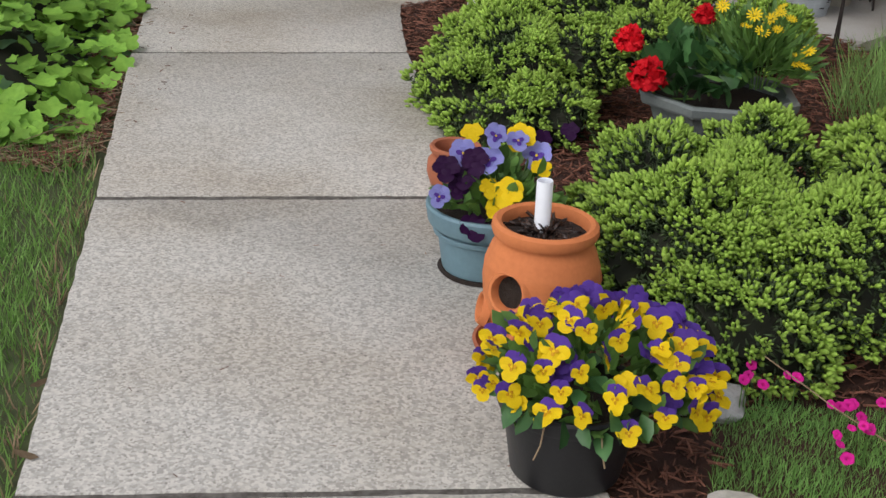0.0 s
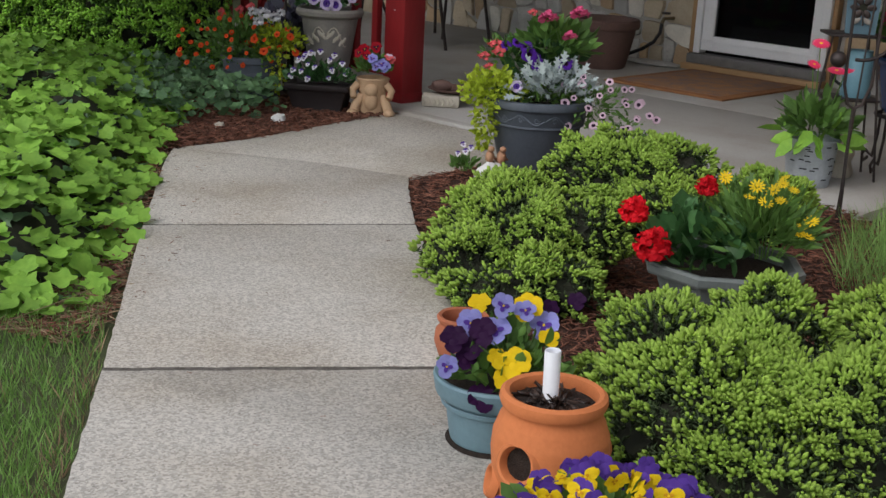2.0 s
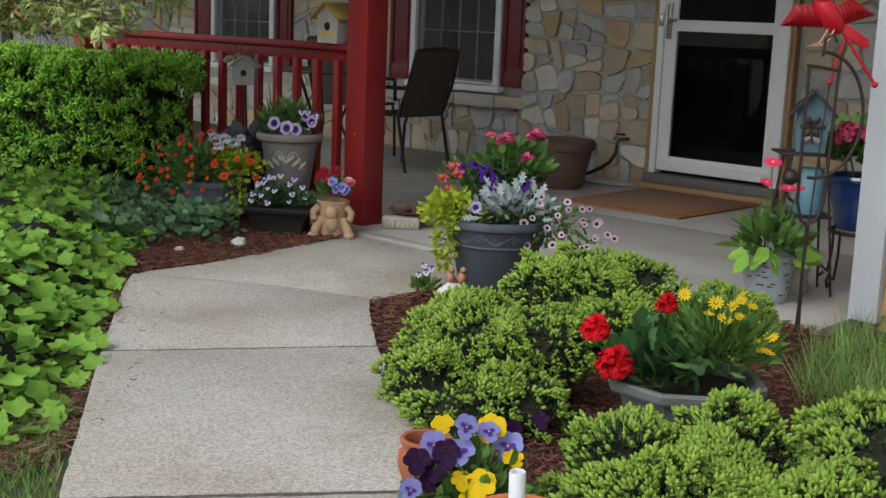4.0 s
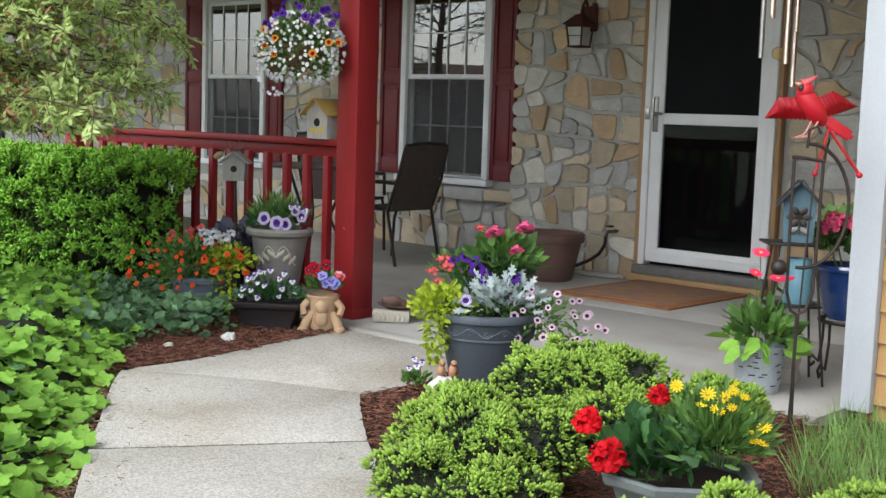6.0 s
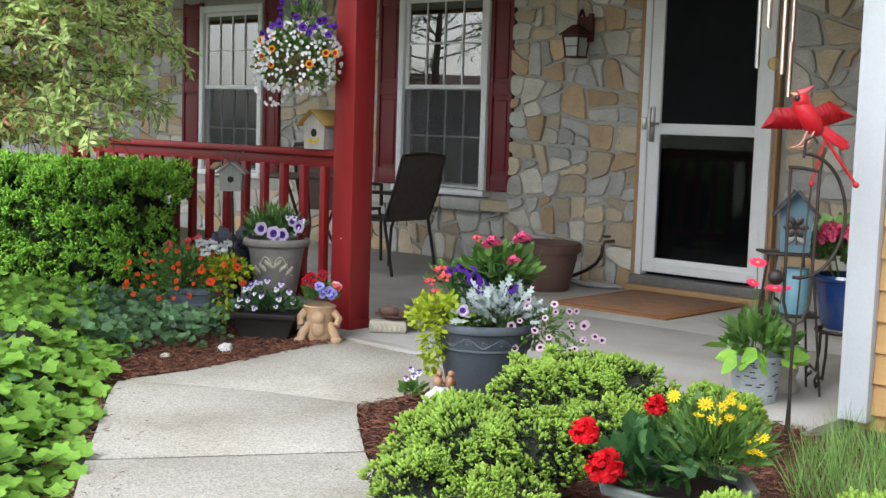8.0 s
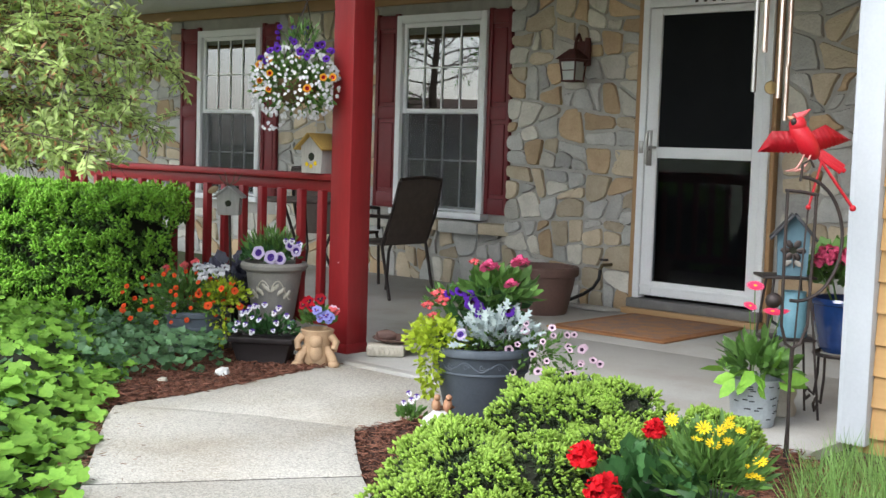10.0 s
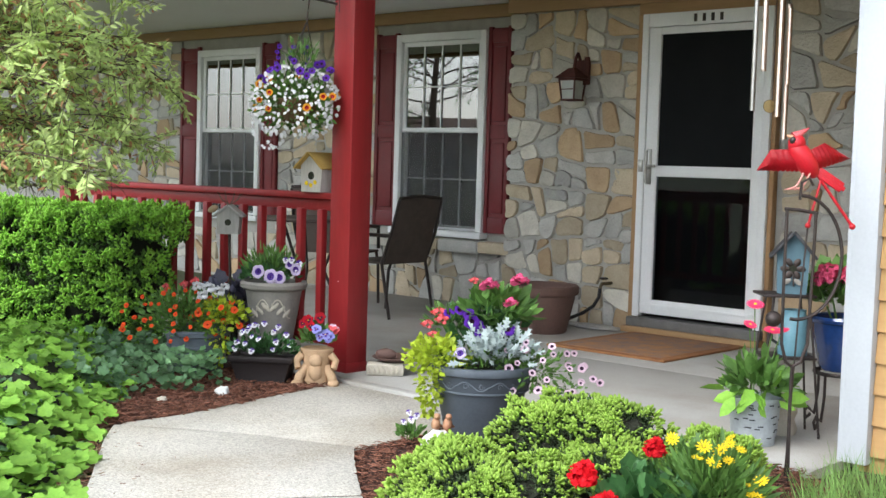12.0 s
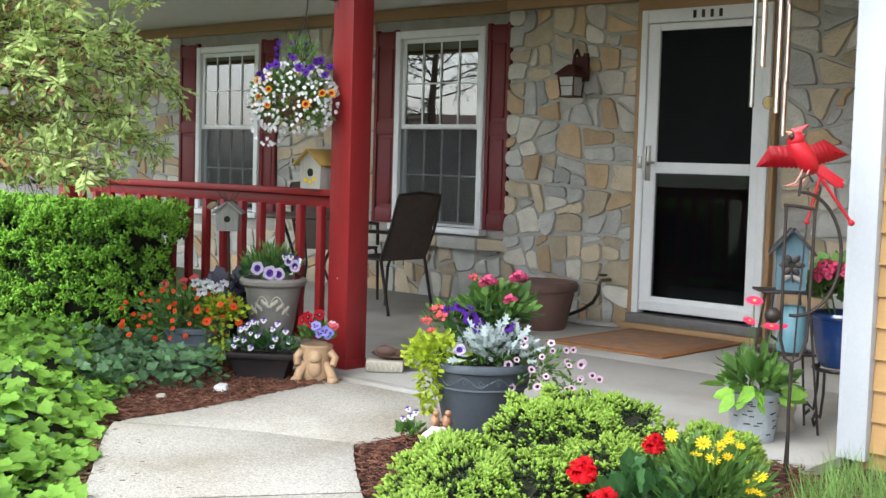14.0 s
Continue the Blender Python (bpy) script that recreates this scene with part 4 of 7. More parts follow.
def daisy(name, colour, eye, petals=14, rows=2):
    bm = bmesh.new()
    for r in range(rows):
        for i in range(petals):
            round_petal(bm, 2 * math.pi * (i + 0.5 * r) / petals, 0.60 - 0.12 * r, 0.40 - 0.06 * r, 0.13, 0.05 * r, 0, 0.3, 0.03)
    blob(pose(0, 0, 0.06) @ Matrix.Diagonal((0.22, 0.22, 0.12, 1)), 1, 0, bm=bm)
    for f in bm.faces:
        if len(f.verts) == 3 and f.calc_center_median().length < 0.2 and f.calc_center_median().z > 0.02:
            f.material_index = 1
    return finish(name, bm, [colour, eye])


def flower_ball(name, colour, count, seed, petal_size=0.34):
    """A round head of many small ruffled petals."""
    rng = np.random.default_rng(seed)
    bm = bmesh.new()
    for i in range(count):
        d = Vector(rng.normal(0, 1, 3)).normalized()
        if d.z < -0.5:
            d.z *= -1
        r = rng.uniform(0.62, 1.0)
        m = Matrix.Translation(d * r * 0.75) @ (d + Vector(rng.normal(0, 0.45, 3))).normalized().to_track_quat("Z", "Y").to_matrix().to_4x4() @ Matrix.Scale(petal_size * rng.uniform(0.8, 1.25), 4)
        sub = bmesh.new()
        round_petal(sub, rng.uniform(0, 6.28), 0.35, 0.8, 0.75, 0, 0, 0.5, 0.3)
        bmesh.ops.transform(sub, matrix=m, verts=sub.verts[:])
        me = bpy.data.meshes.new("tmp")
        sub.to_mesh(me)
        sub.free()
        bm.from_mesh(me)
        bpy.data.meshes.remove(me)
    return finish(name, bm, [colour])


def leaves(parent, name, centre, radii, count, shape, size, material, up=0.5, low=-0.2, fill=0.55, wide=1.0, label=""):
    """A clump of leaves in and on an ellipsoid: they point outward and up."""
    ms = []
    while len(ms) < count:
        d = Vector(RNG.normal(0, 1, 3)).normalized()
        if d.z < low:
            continue
        r = rnd(fill, 1.0)
        p = Vector((centre[0] + d.x * radii[0] * r, centre[1] + d.y * radii[1] * r, centre[2] + d.z * radii[2] * r))
        g = (d + Vector((rnd(-0.6, 0.6), rnd(-0.6, 0.6), up + rnd(-0.4, 0.5)))).normalized()
        ms.append(aim(p, g, size * rnd(0.7, 1.25), wide=wide))
    return part(name, soup(name, [(*shape, ms, material)]), None, parent, label)


def blooms(parent, name, mesh, places, size, face=(0, -0.6, 0.75), loose=0.35, label="", stem_to=None):
    """Flowers at their places, each turned roughly to the light."""
    for p in places:
        d = (Vector(face) + Vector((rnd(-loose, loose), rnd(-loose, loose), rnd(-loose, loose)))).normalized()
        q = d.to_track_quat("Z", "Y")
        m = Matrix.Translation(p) @ q.to_matrix().to_4x4() @ Matrix.Rotation(rnd(-0.4, 0.4), 4, "Z") @ Matrix.Scale(size * rnd(0.78, 1.2), 4)
        ob = part(name, mesh, None, parent, label, m)
        if stem_to is not None:
            base = Vector((stem_to[0] + (p[0] - stem_to[0]) * 0.35, stem_to[1] + (p[1] - stem_to[1]) * 0.35, stem_to[2]))
            mid = (base + Vector(p)) / 2 + Vector((0, 0, 0.02))
            part("stem", tube([base, mid, Vector(p) - d * size * 0.3], 0.0022, 5), LEAF, parent)


def over(centre, radii, count, low=0.1, gap=0.0, front=None):
    """Places on the upper surface of an ellipsoid, kept apart."""
    out, tries = [], 0
    while len(out) < count and tries < 6000:
        tries += 1
        d = Vector(RNG.normal(0, 1, 3)).normalized()
        if d.z < low or (front is not None and d.y > front):
            continue
        p = Vector((centre[0] + d.x * radii[0], centre[1] + d.y * radii[1], centre[2] + d.z * radii[2])) * 1.0
        if all((p - q).length > gap for q in out):
            out.append(p)
    return out


def spruce(x, y, lobes, count, label, tip=0.024, seed=1):
    """A low nest spruce: shoots in tiers, pale new tips over dark old needles, hollows coloured as shade."""
    t = thing("dwarf_spruce", pose(x, y, 0), label, "shrub", "dwarf spruces")
    rng = np.random.default_rng(seed)
    core = bmesh.new()
    for cx, cy, cz, rx, ry, rz in lobes:
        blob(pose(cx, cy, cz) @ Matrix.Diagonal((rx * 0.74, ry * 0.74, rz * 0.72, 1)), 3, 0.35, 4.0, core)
    # near-black core paints the shade deep between the branches
    part("branch_core", core, TWIGS_AND_SHADE, t)
    wood = bmesh.new()
    tips, olds = [], []
    areas = np.array([l[3] * l[4] + l[5] * (l[3] + l[4]) for l in lobes])
    for k in range(count):
        cx, cy, cz, rx, ry, rz = lobes[rng.choice(len(lobes), p=areas / areas.sum())]
        d = Vector(rng.normal(0, 1, 3)).normalized()
        if d.z < -0.6:
            d.z = -d.z
        q = d * rng.uniform(0.86, 1.02)
        # tiers: pull the shoots into shelves
        p = Vector((cx + q.x * rx, cy + q.y * ry, cz + q.z * rz))
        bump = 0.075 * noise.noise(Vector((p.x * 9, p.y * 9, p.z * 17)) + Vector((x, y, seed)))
        p += d * bump
        if p.z < 0.0:
            continue
        if any(((p.x - l[0]) / l[3]) ** 2 + ((p.y - l[1]) / l[4]) ** 2 + ((p.z - l[2]) / l[5]) ** 2 < 0.62 for l in lobes):
            continue
        g = Vector((d.x, d.y, d.z * 0.5 + 0.28)).normalized()
        s = tip * rng.uniform(0.7, 1.3)
        n = rng.integers(3, 6)
        side = g.orthogonal().normalized()
        other = g.cross(side)
        for j in range(n):
            a = 6.283 * j / n + rng.uniform(-0.4, 0.4)
            b = 0.0 if j == 0 else 0.85
            w = (g + b * (math.cos(a) * side + math.sin(a) * other)).normalized()
            # shoots in hollows go to the dark set: shade between tiers, by colour
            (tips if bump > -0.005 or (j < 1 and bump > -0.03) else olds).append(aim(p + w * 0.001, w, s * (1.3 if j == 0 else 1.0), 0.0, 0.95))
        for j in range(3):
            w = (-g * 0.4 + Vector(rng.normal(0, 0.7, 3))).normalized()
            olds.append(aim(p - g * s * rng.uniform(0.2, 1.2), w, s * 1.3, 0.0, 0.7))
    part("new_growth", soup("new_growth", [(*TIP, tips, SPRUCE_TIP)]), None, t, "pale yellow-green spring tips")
    part("old_needles", soup("old_needles", [(*SPINDLE, olds, SPRUCE_OLD_AND_SHADED)]), None, t, "dark green older needles and tips darkened for shade in hollows")
    return t


# ---- beside the walk: pots ----
spruce(0.53, 2.26, [(0, -0.02, 0.08, 0.29, 0.32, 0.18), (-0.12, -0.10, 0.10, 0.19, 0.22, 0.17), (0.14, -0.12, 0.11, 0.18, 0.24, 0.15), (-0.17, 0.10, 0.12, 0.15, 0.15, 0.17), (0.05, 0.14, 0.14, 0.14, 0.14, 0.18), (-0.03, -0.26, 0.05, 0.20, 0.14, 0.13)], 8200, "low spreading dwarf spruce with lime-green spring tips in mulch", 0.0175, 1)
spruce(0.10, 3.42, [(0, 0.05, 0.09, 0.22, 0.22, 0.14), (-0.15, -0.06, 0.05, 0.13, 0.16, 0.11), (0.16, 0.03, 0.12, 0.14, 0.16, 0.11), (-0.04, -0.28, 0.03, 0.15, 0.10, 0.09), (0.10, -0.26, 0.05, 0.11, 0.10, 0.09), (-0.02, 0.18, 0.13, 0.16, 0.12, 0.12), (-0.12, 0.20, 0.08, 0.13, 0.13, 0.12)], 4600, "dwarf spruce spilling over the walk's edge beside pots", 0.0185, 2)
spruce(0.46, 4.22, [(0, 0, 0.08, 0.26, 0.22, 0.15), (-0.14, 0.02, 0.12, 0.15, 0.16, 0.12), (0.18, 0.03, 0.13, 0.13, 0.16, 0.12), (0.02, 0.10, 0.15, 0.16, 0.12, 0.12), (-0.14, -0.24, 0.04, 0.18, 0.13, 0.12), (0.08, -0.26, 0.04, 0.18, 0.13, 0.13)], 3800, "dwarf spruce with pale tips before the charcoal urn", 0.0205, 3)
spruce(0.98, 2.66, [(0, 0, 0.08, 0.20, 0.24, 0.15), (-0.08, -0.12, 0.08, 0.14, 0.14, 0.13)], 1500, "small dwarf spruce at the edge of the lawn grass", 0.020, 4)
spruce(0.92, 4.05, [(0, 0, 0.06, 0.14, 0.14, 0.13)], 900, "small dwarf spruce behind the octagonal planter", 0.022, 5)

PANSY_VY = pansy("flower", VIOLET, YELLOW, petal("amber_blotch", (0.55, 0.27, 0.01), 0.1), 0.6)
PANSY_Y = pansy("flower", YELLOW, YELLOW, None)
PANSY_L = pansy("flower", LAVENDER, LAVENDER, VIOLET)
PANSY_P = pansy("flower", PLUM, PLUM, None)
VIOLA_W = pansy("flower", VIOLET, WHITE_PETAL, VIOLET, 0.85)
PANSY_R = pansy("flower", DEEP_RED, DEEP_RED, PLUM)
PANSY_C = pansy("flower", PALE_PINK, CORAL, None)

pot = thing("black_flower_pot", pose(0.166, 1.597, 0), "black plastic nursery pot brimming with yellow and violet pansies", "flower pot")
part("pot_body", lathe([(0, 0), (0.078, 0), (0.084, 0.006), (0.102, 0.115), (0.110, 0.117), (0.112, 0.122), (0.112, 0.138), (0.108, 0.142), (0.100, 0.14), (0.098, 0.115), (0, 0.115)], 44), BLACK_PLASTIC, pot)
part("soil", lathe([(0.098, 0.118), (0.05, 0.124), (0, 0.126)], 24), SOIL, pot)
leaves(pot, "foliage", (0.03, 0.01, 0.15), (0.155, 0.12, 0.095), 420, OVATE, 0.040, LEAF, 0.3, -0.45, 0.4)
leaves(pot, "foliage", (0.01, -0.01, 0.15), (0.13, 0.12, 0.05), 40, OVATE, 0.042, LEAF_DEEP, -0.7, -0.5, 0.8, 1.2)
blooms(pot, "flower", PANSY_VY, over((0.035, 0.005, 0.15), (0.175, 0.135, 0.115), 58, -0.08, 0.032, 0.6), 0.0225, (0, -0.75, 0.55), 0.75)
blooms(pot, "flower", PANSY_Y, over((0.035, 0.005, 0.15), (0.165, 0.125, 0.10), 8, 0.0, 0.05, 0.3), 0.021, (0, -0.75, 0.55), 0.6)
violet_only = pansy("flower", VIOLET, VIOLET, None)
blooms(pot, "flower", violet_only, over((0.05, 0.03, 0.15), (0.15, 0.12, 0.12), 32, 0.0, 0.024), 0.021, (0.2, -0.4, 0.8), 0.6)
for dx, dy in ((-0.045, -0.108), (0.035, -0.115)):
    part("wilted_stem", tube([(dx, dy, 0.135), (dx * 1.08, dy * 1.08, 0.11), (dx * 1.25, dy * 1.06, 0.085)], 0.0014, 5), LITTER, pot, "drooping faded flower stem")

jar = thing("strawberry_pot", pose(0.128, 1.955, 0), "orange terracotta strawberry pot with a white pipe in its soil", "flower pot")
prof = [(0, 0.012), (0.066, 0.012), (0.074, 0.016), (0.088, 0.06), (0.098, 0.11), (0.102, 0.15), (0.100, 0.18), (0.090, 0.208), (0.080, 0.222), (0.080, 0.228), (0.089, 0.232), (0.0925, 0.241), (0.091, 0.251), (0.084, 0.256), (0.076, 0.253), (0.073, 0.243), (0.074, 0.222), (0.088, 0.19), (0.092, 0.15), (0.088, 0.11), (0.078, 0.06), (0.06, 0.03), (0, 0.03)]
pockets = [(-126, 0.152, 0.032), (-58, 0.128, 0.033), (25, 0.15, 0.026), (115, 0.14, 0.026), (-172, 0.09, 0.024), (-100, 0.07, 0.025)]
fine_prof = []
for (r0, z0), (r1, z1) in zip(prof, prof[1:]):
    steps = max(1, int(math.hypot(r1 - r0, z1 - z0) / 0.004)) if 0.03 < max(z0, z1) < 0.21 else 1
    fine_prof += [(r0 + (r1 - r0) * i / steps, z0 + (z1 - z0) * i / steps) for i in range(steps)]
bm = lathe(fine_prof + [prof[-1]], 96)
for a, z, r in pockets:
    mouth = Vector((0.1 * math.cos(radians(a)), 0.1 * math.sin(radians(a)), z))
    bmesh.ops.delete(bm, geom=[f for f in bm.faces if (f.calc_center_median() - mouth).length < r * 1.05], context="FACES")
body = part("jar_body", bm, TERRACOTTA, jar)
for a, z, r in pockets:
    hole = part("pocket", lathe([(r * 0.86, -0.014), (r * 0.90, -0.002), (r * 0.98, 0.005), (r * 1.12, 0.006), (r * 1.25, 0.002), (r * 1.38, -0.008)], 28, m=pose(0, 0, 0)), TERRACOTTA, jar, "rolled lip of a planting pocket", pose(0.0985 * math.cos(radians(a)), 0.0985 * math.sin(radians(a)), z, 78, 0, a + 90))
    part("soil", lathe([(r * 1.3, 0.0), (r * 0.6, -0.004), (0, -0.003)], 20), SOIL, jar, "dark soil in the pocket", pose(0.088 * math.cos(radians(a)), 0.088 * math.sin(radians(a)), z, 78, 0, a + 90))
part("soil", lathe([(0.0745, 0.232), (0.045, 0.237), (0, 0.239)], 28), SOIL, jar)
BARK_BIT = mat("wet_bark_bits", (0.055, 0.030, 0.020), (0.015, 0.009, 0.007), 0.35, 60, 300, 0.4, island=0.6)
leaves(jar, "mulch", (0, 0, 0.2345), (0.064, 0.064, 0.009), 150, CHIP, 0.022, BARK_BIT, -0.6, 0.0, 0.1, 2.2, "wet dark bark mulch on the soil")
pipe = part("pipe", lathe([(0.0115, 0.19), (0.0140, 0.19), (0.0140, 0.326), (0.0133, 0.328), (0.0115, 0.327), (0.0115, 0.19)], 28, m=pose(-0.002, 0.005, 0, 1, -1)), PVC, jar, "white plastic watering pipe")
sauc = thing("saucer", pose(0.122, 1.945, 0), "terracotta saucer under the strawberry pot", "saucer")
part("dish", lathe([(0, 0), (0.085, 0), (0.100, 0.022), (0.104, 0.024), (0.106, 0.030), (0.100, 0.031), (0.084, 0.010), (0, 0.009)], 44), TERRACOTTA_OLD, sauc)

blue = thing("blue_flower_pot", pose(0.032, 2.30, 0), "grey-blue plastic pot of lavender, plum and yellow pansies", "flower pot")
blue_body = part("pot_body", lathe([(0, 0), (0.078, 0), (0.083, 0.004), (0.086, 0.012), (0.100, 0.098), (0.103, 0.10), (0.116, 0.104), (0.119, 0.110), (0.124, 0.140), (0.121, 0.145), (0.113, 0.144), (0.108, 0.12), (0, 0.118)], 48), BLUE_PLASTIC, blue)
part("band", lathe([(0.104, 0.082), (0.1065, 0.084), (0.108, 0.092), (0.106, 0.094)], 48), BLUE_PLASTIC, blue_body)
part("soil", lathe([(0.108, 0.122), (0.05, 0.13), (0, 0.13)], 24), SOIL, blue)
part("root_crumbs", lathe([(0.084, 0.0), (0.094, 0.0), (0.090, 0.006), (0.084, 0.007)], 40, 0.03), SOIL, blue, "dark damp soil round the base")
leaves(blue, "foliage", (0.02, 0, 0.15), (0.11, 0.11, 0.09), 240, OVATE, 0.040, LEAF, 0.5, -0.2, 0.3)


def at(mesh, pts, size, parent, face=(0, -0.75, 0.55), loose=0.3, stems=None):
    blooms(parent, "flower", mesh, [Vector(p) for p in pts], size, face, loose, "", stems)


at(PANSY_L, [(-0.005, -0.04, 0.245), (0.005, -0.02, 0.29), (-0.095, -0.09, 0.185), (0.05, 0.0, 0.275), (0.09, 0.02, 0.24), (-0.055, -0.02, 0.25)], 0.031, blue)
at(PANSY_P, [(-0.045, -0.06, 0.215), (-0.03, -0.05, 0.245), (-0.06, -0.07, 0.195), (-0.025, -0.115, 0.135), (0.10, 0.05, 0.265), (0.155, 0.08, 0.275), (-0.085, -0.06, 0.23)], 0.027, blue)
at(PANSY_Y, [(0.0, -0.085, 0.205), (0.035, -0.09, 0.20), (0.055, 0.02, 0.275), (-0.04, 0.03, 0.275), (0.025, -0.11, 0.17), (0.10, -0.01, 0.225)], 0.029, blue)
small = thing("small_terracotta_pot", pose(-0.045, 2.735, 0), "small empty round-bodied terracotta pot at the walk's edge", "flower pot")
part("pot_body", lathe([(0, 0), (0.045, 0), (0.055, 0.012), (0.066, 0.045), (0.064, 0.072), (0.052, 0.086), (0.052, 0.092), (0.060, 0.096), (0.062, 0.104), (0.058, 0.109), (0.050, 0.107), (0.046, 0.09), (0.056, 0.06), (0.04, 0.02), (0, 0.02)], 40), TERRACOTTA_OLD, small)

# octagonal planter with geraniums and yellow daisies
octo = thing("octagonal_planter", pose(0.63, 3.22, 0), "green-grey octagonal planter with red geraniums and yellow daisies", "planter")
part("planter_body", lathe([(0, 0), (0.15, 0), (0.155, 0.01), (0.192, 0.108), (0.196, 0.112), (0.216, 0.115), (0.220, 0.122), (0.222, 0.140), (0.214, 0.146), (0.196, 0.144), (0.186, 0.11), (0, 0.105)], 8, m=pose(0, 0, 0, 0, 0, 20)), GREEN_RESIN, octo, smooth=False)
part("soil", lathe([(0.186, 0.112), (0.1, 0.118), (0, 0.12)], 16), SOIL, octo)
leaves(octo, "geranium_leaves", (-0.07, 0.0, 0.16), (0.14, 0.14, 0.12), 130, LOBED, 0.060, LEAF_DEEP, 0.5, -0.1, 0.4, 1.1, "dark rounded geranium leaves")
leaves(octo, "daisy_foliage", (0.09, -0.02, 0.22), (0.14, 0.13, 0.13), 560, OVATE, 0.055, LEAF, 0.45, -0.3, 0.25, 0.42, "narrow fresh green leaves")
leaves(octo, "daisy_foliage", (0.05, 0.06, 0.20), (0.14, 0.10, 0.14), 160, FEATHER, 0.05, LEAF, 0.9, -0.1, 0.2, 0.8)
HEAD = flower_ball("flower_head", RED_PETAL, 90, 4, 0.36)
for p, s in (((-0.205, -0.10, 0.190), 0.058), ((-0.255, -0.05, 0.27), 0.046), ((-0.06, 0.02, 0.33), 0.036)):
    part("flower_head", HEAD, None, octo, "scarlet double geranium head", Matrix.Translation(p) @ Matrix.Scale(s, 4))
    part("stem", tube([(p[0] * 0.3, p[1] * 0.3, 0.12), (p[0] * 0.8, p[1] * 0.8, p[2] - 0.06), (p[0], p[1], p[2] - 0.01)], 0.0035, 6), LEAF, octo)
DAISY_Y = daisy("flower", GOLD, GOLD, 11, 1)
at(DAISY_Y, [(0.035, -0.08, 0.335), (0.055, -0.06, 0.36), (0.10, -0.05, 0.35), (0.12, -0.06, 0.37), (0.075, -0.09, 0.325), (0.115, -0.08, 0.33), (0.15, -0.06, 0.355), (0.17, -0.10, 0.27), (0.195, -0.10, 0.285), (0.185, -0.12, 0.25), (0.165, -0.12, 0.255), (-0.02, -0.02, 0.37), (0.13, -0.03, 0.38)], 0.020, octo, (0, -0.55, 0.75), 0.5, (0.10, -0.02, 0.16))

# fine grass tuft of pinks with magenta flowers, and edging stones
PATCH = [(0.36, 1.42), (0.42, 1.78), (0.52, 1.86), (0.80, 1.85), (0.95, 1.6), (0.9, 1.25), (0.55, 1.25)]
pinks = thing("garden_pinks", pose(0.62, 1.6, -0.02), "low grassy cushion of pinks with magenta flowers", "flowers")
ms = []
for px, py in spread(PATCH, 11000):
    hgt = 0.010 + 0.012 * noise.noise(Vector((px * 9, py * 9, 0)))
    ms.append(aim((px - 0.62, py - 1.6, 0.0), (rnd(-0.5, 0.5), rnd(-0.5, 0.5), 1), hgt * rnd(0.7, 1.3) + 0.010, wide=1.2))
part("cushion", soup("cushion", [(*BLADE, ms, mat("pinks_leaf", (0.25, 0.46, 0.12), (0.17, 0.34, 0.08), 0.6, 6, 60, 0, island=0.3, thin=0.3))]), None, pinks)
PINK_F = petunia("flower", MAGENTA, MAGENTA, 5, 0.3)
for f in [(0.485, 1.845), (0.475, 1.815), (0.50, 1.81), (0.545, 1.838), (0.56, 1.83), (0.465, 1.80), (0.60, 1.76), (0.592, 1.617), (0.585, 1.66), (0.578, 1.62)] + spread([(0.60, 1.48), (0.62, 1.78), (0.85, 1.78), (0.85, 1.4)], 54):
    h = rnd(0.05, 0.085)
    part("flower", PINK_F, None, pinks, "", aim((f[0] - 0.62, f[1] - 1.6, h), (rnd(-0.4, 0.4), rnd(-0.8, -0.2), 0.8), 0.0098 * rnd(0.8, 1.2)))
    part("stem", tube([(f[0] - 0.62, f[1] - 1.6, 0), (f[0] - 0.62, f[1] - 1.6 + 0.006, h)], 0.0012, 4), LEAF, pinks)
WHITEWASHED = mat("white_quartz", (0.66, 0.66, 0.64), (0.52, 0.52, 0.50), 0.7, 14, 90, 0.3)
for nm, x, y, sx, sy, sz, M in (("edging_stone", 0.42, 1.83, 0.075, 0.045, 0.035, STONES[0]), ("edging_stone", 0.415, 1.515, 0.05, 0.04, 0.03, STONES[2]), ("white_stone", -0.005, 4.63, 0.055, 0.042, 0.062, WHITEWASHED), ("white_stone", -0.99, 5.62, 0.036, 0.027, 0.032, WHITEWASHED), ("white_stone", -1.22, 5.42, 0.025, 0.02, 0.02, RELIEF)):
    t = thing(nm, pose(x, y, -0.015), "rounded pale grey garden stone half sunk in mulch", "stone", "garden stones")
    part("body", blob(pose(0, 0, sz * 0.35) @ Matrix.Diagonal((sx, sy, sz, 1)), 3, 0.35, 1.6), M, t)

# ---- ground cover ----
def strew(name, poly, count, size, material, label, z=-0.018, flat=0.9, shape=CHIP, keep=None):
    ms = []
    for px, py in spread(poly, count):
        if keep and not keep(px, py):
            continue
        a = rnd(0, 6.283)
        ms.append(aim((px, py, z + rnd(0, 0.016)), (math.cos(a), math.sin(a), rnd(-0.25, 0.4) * (1.0 - flat + 0.5)), size * rnd(0.5, 1.5)))
    return tagged(new(name, soup(name, [(*shape, ms, material)])), label, "mulch", kind="stuff")


NEAR_R = [(-0.33, 4.60), (-0.235, 3.92), (0.005, 2.69), (0.225, 1.55), (0.30, 1.2), (0.9, 1.2), (1.7, 3.6), hxy(2.62, -2.87), hxy(1.10, -2.87), (0.10, 5.10)]
strew("mulch_chips", NEAR_R, 26000, 0.027, MULCH, "shredded red-brown bark mulch", keep=lambda a, b: not inside((a, b), PATCH))
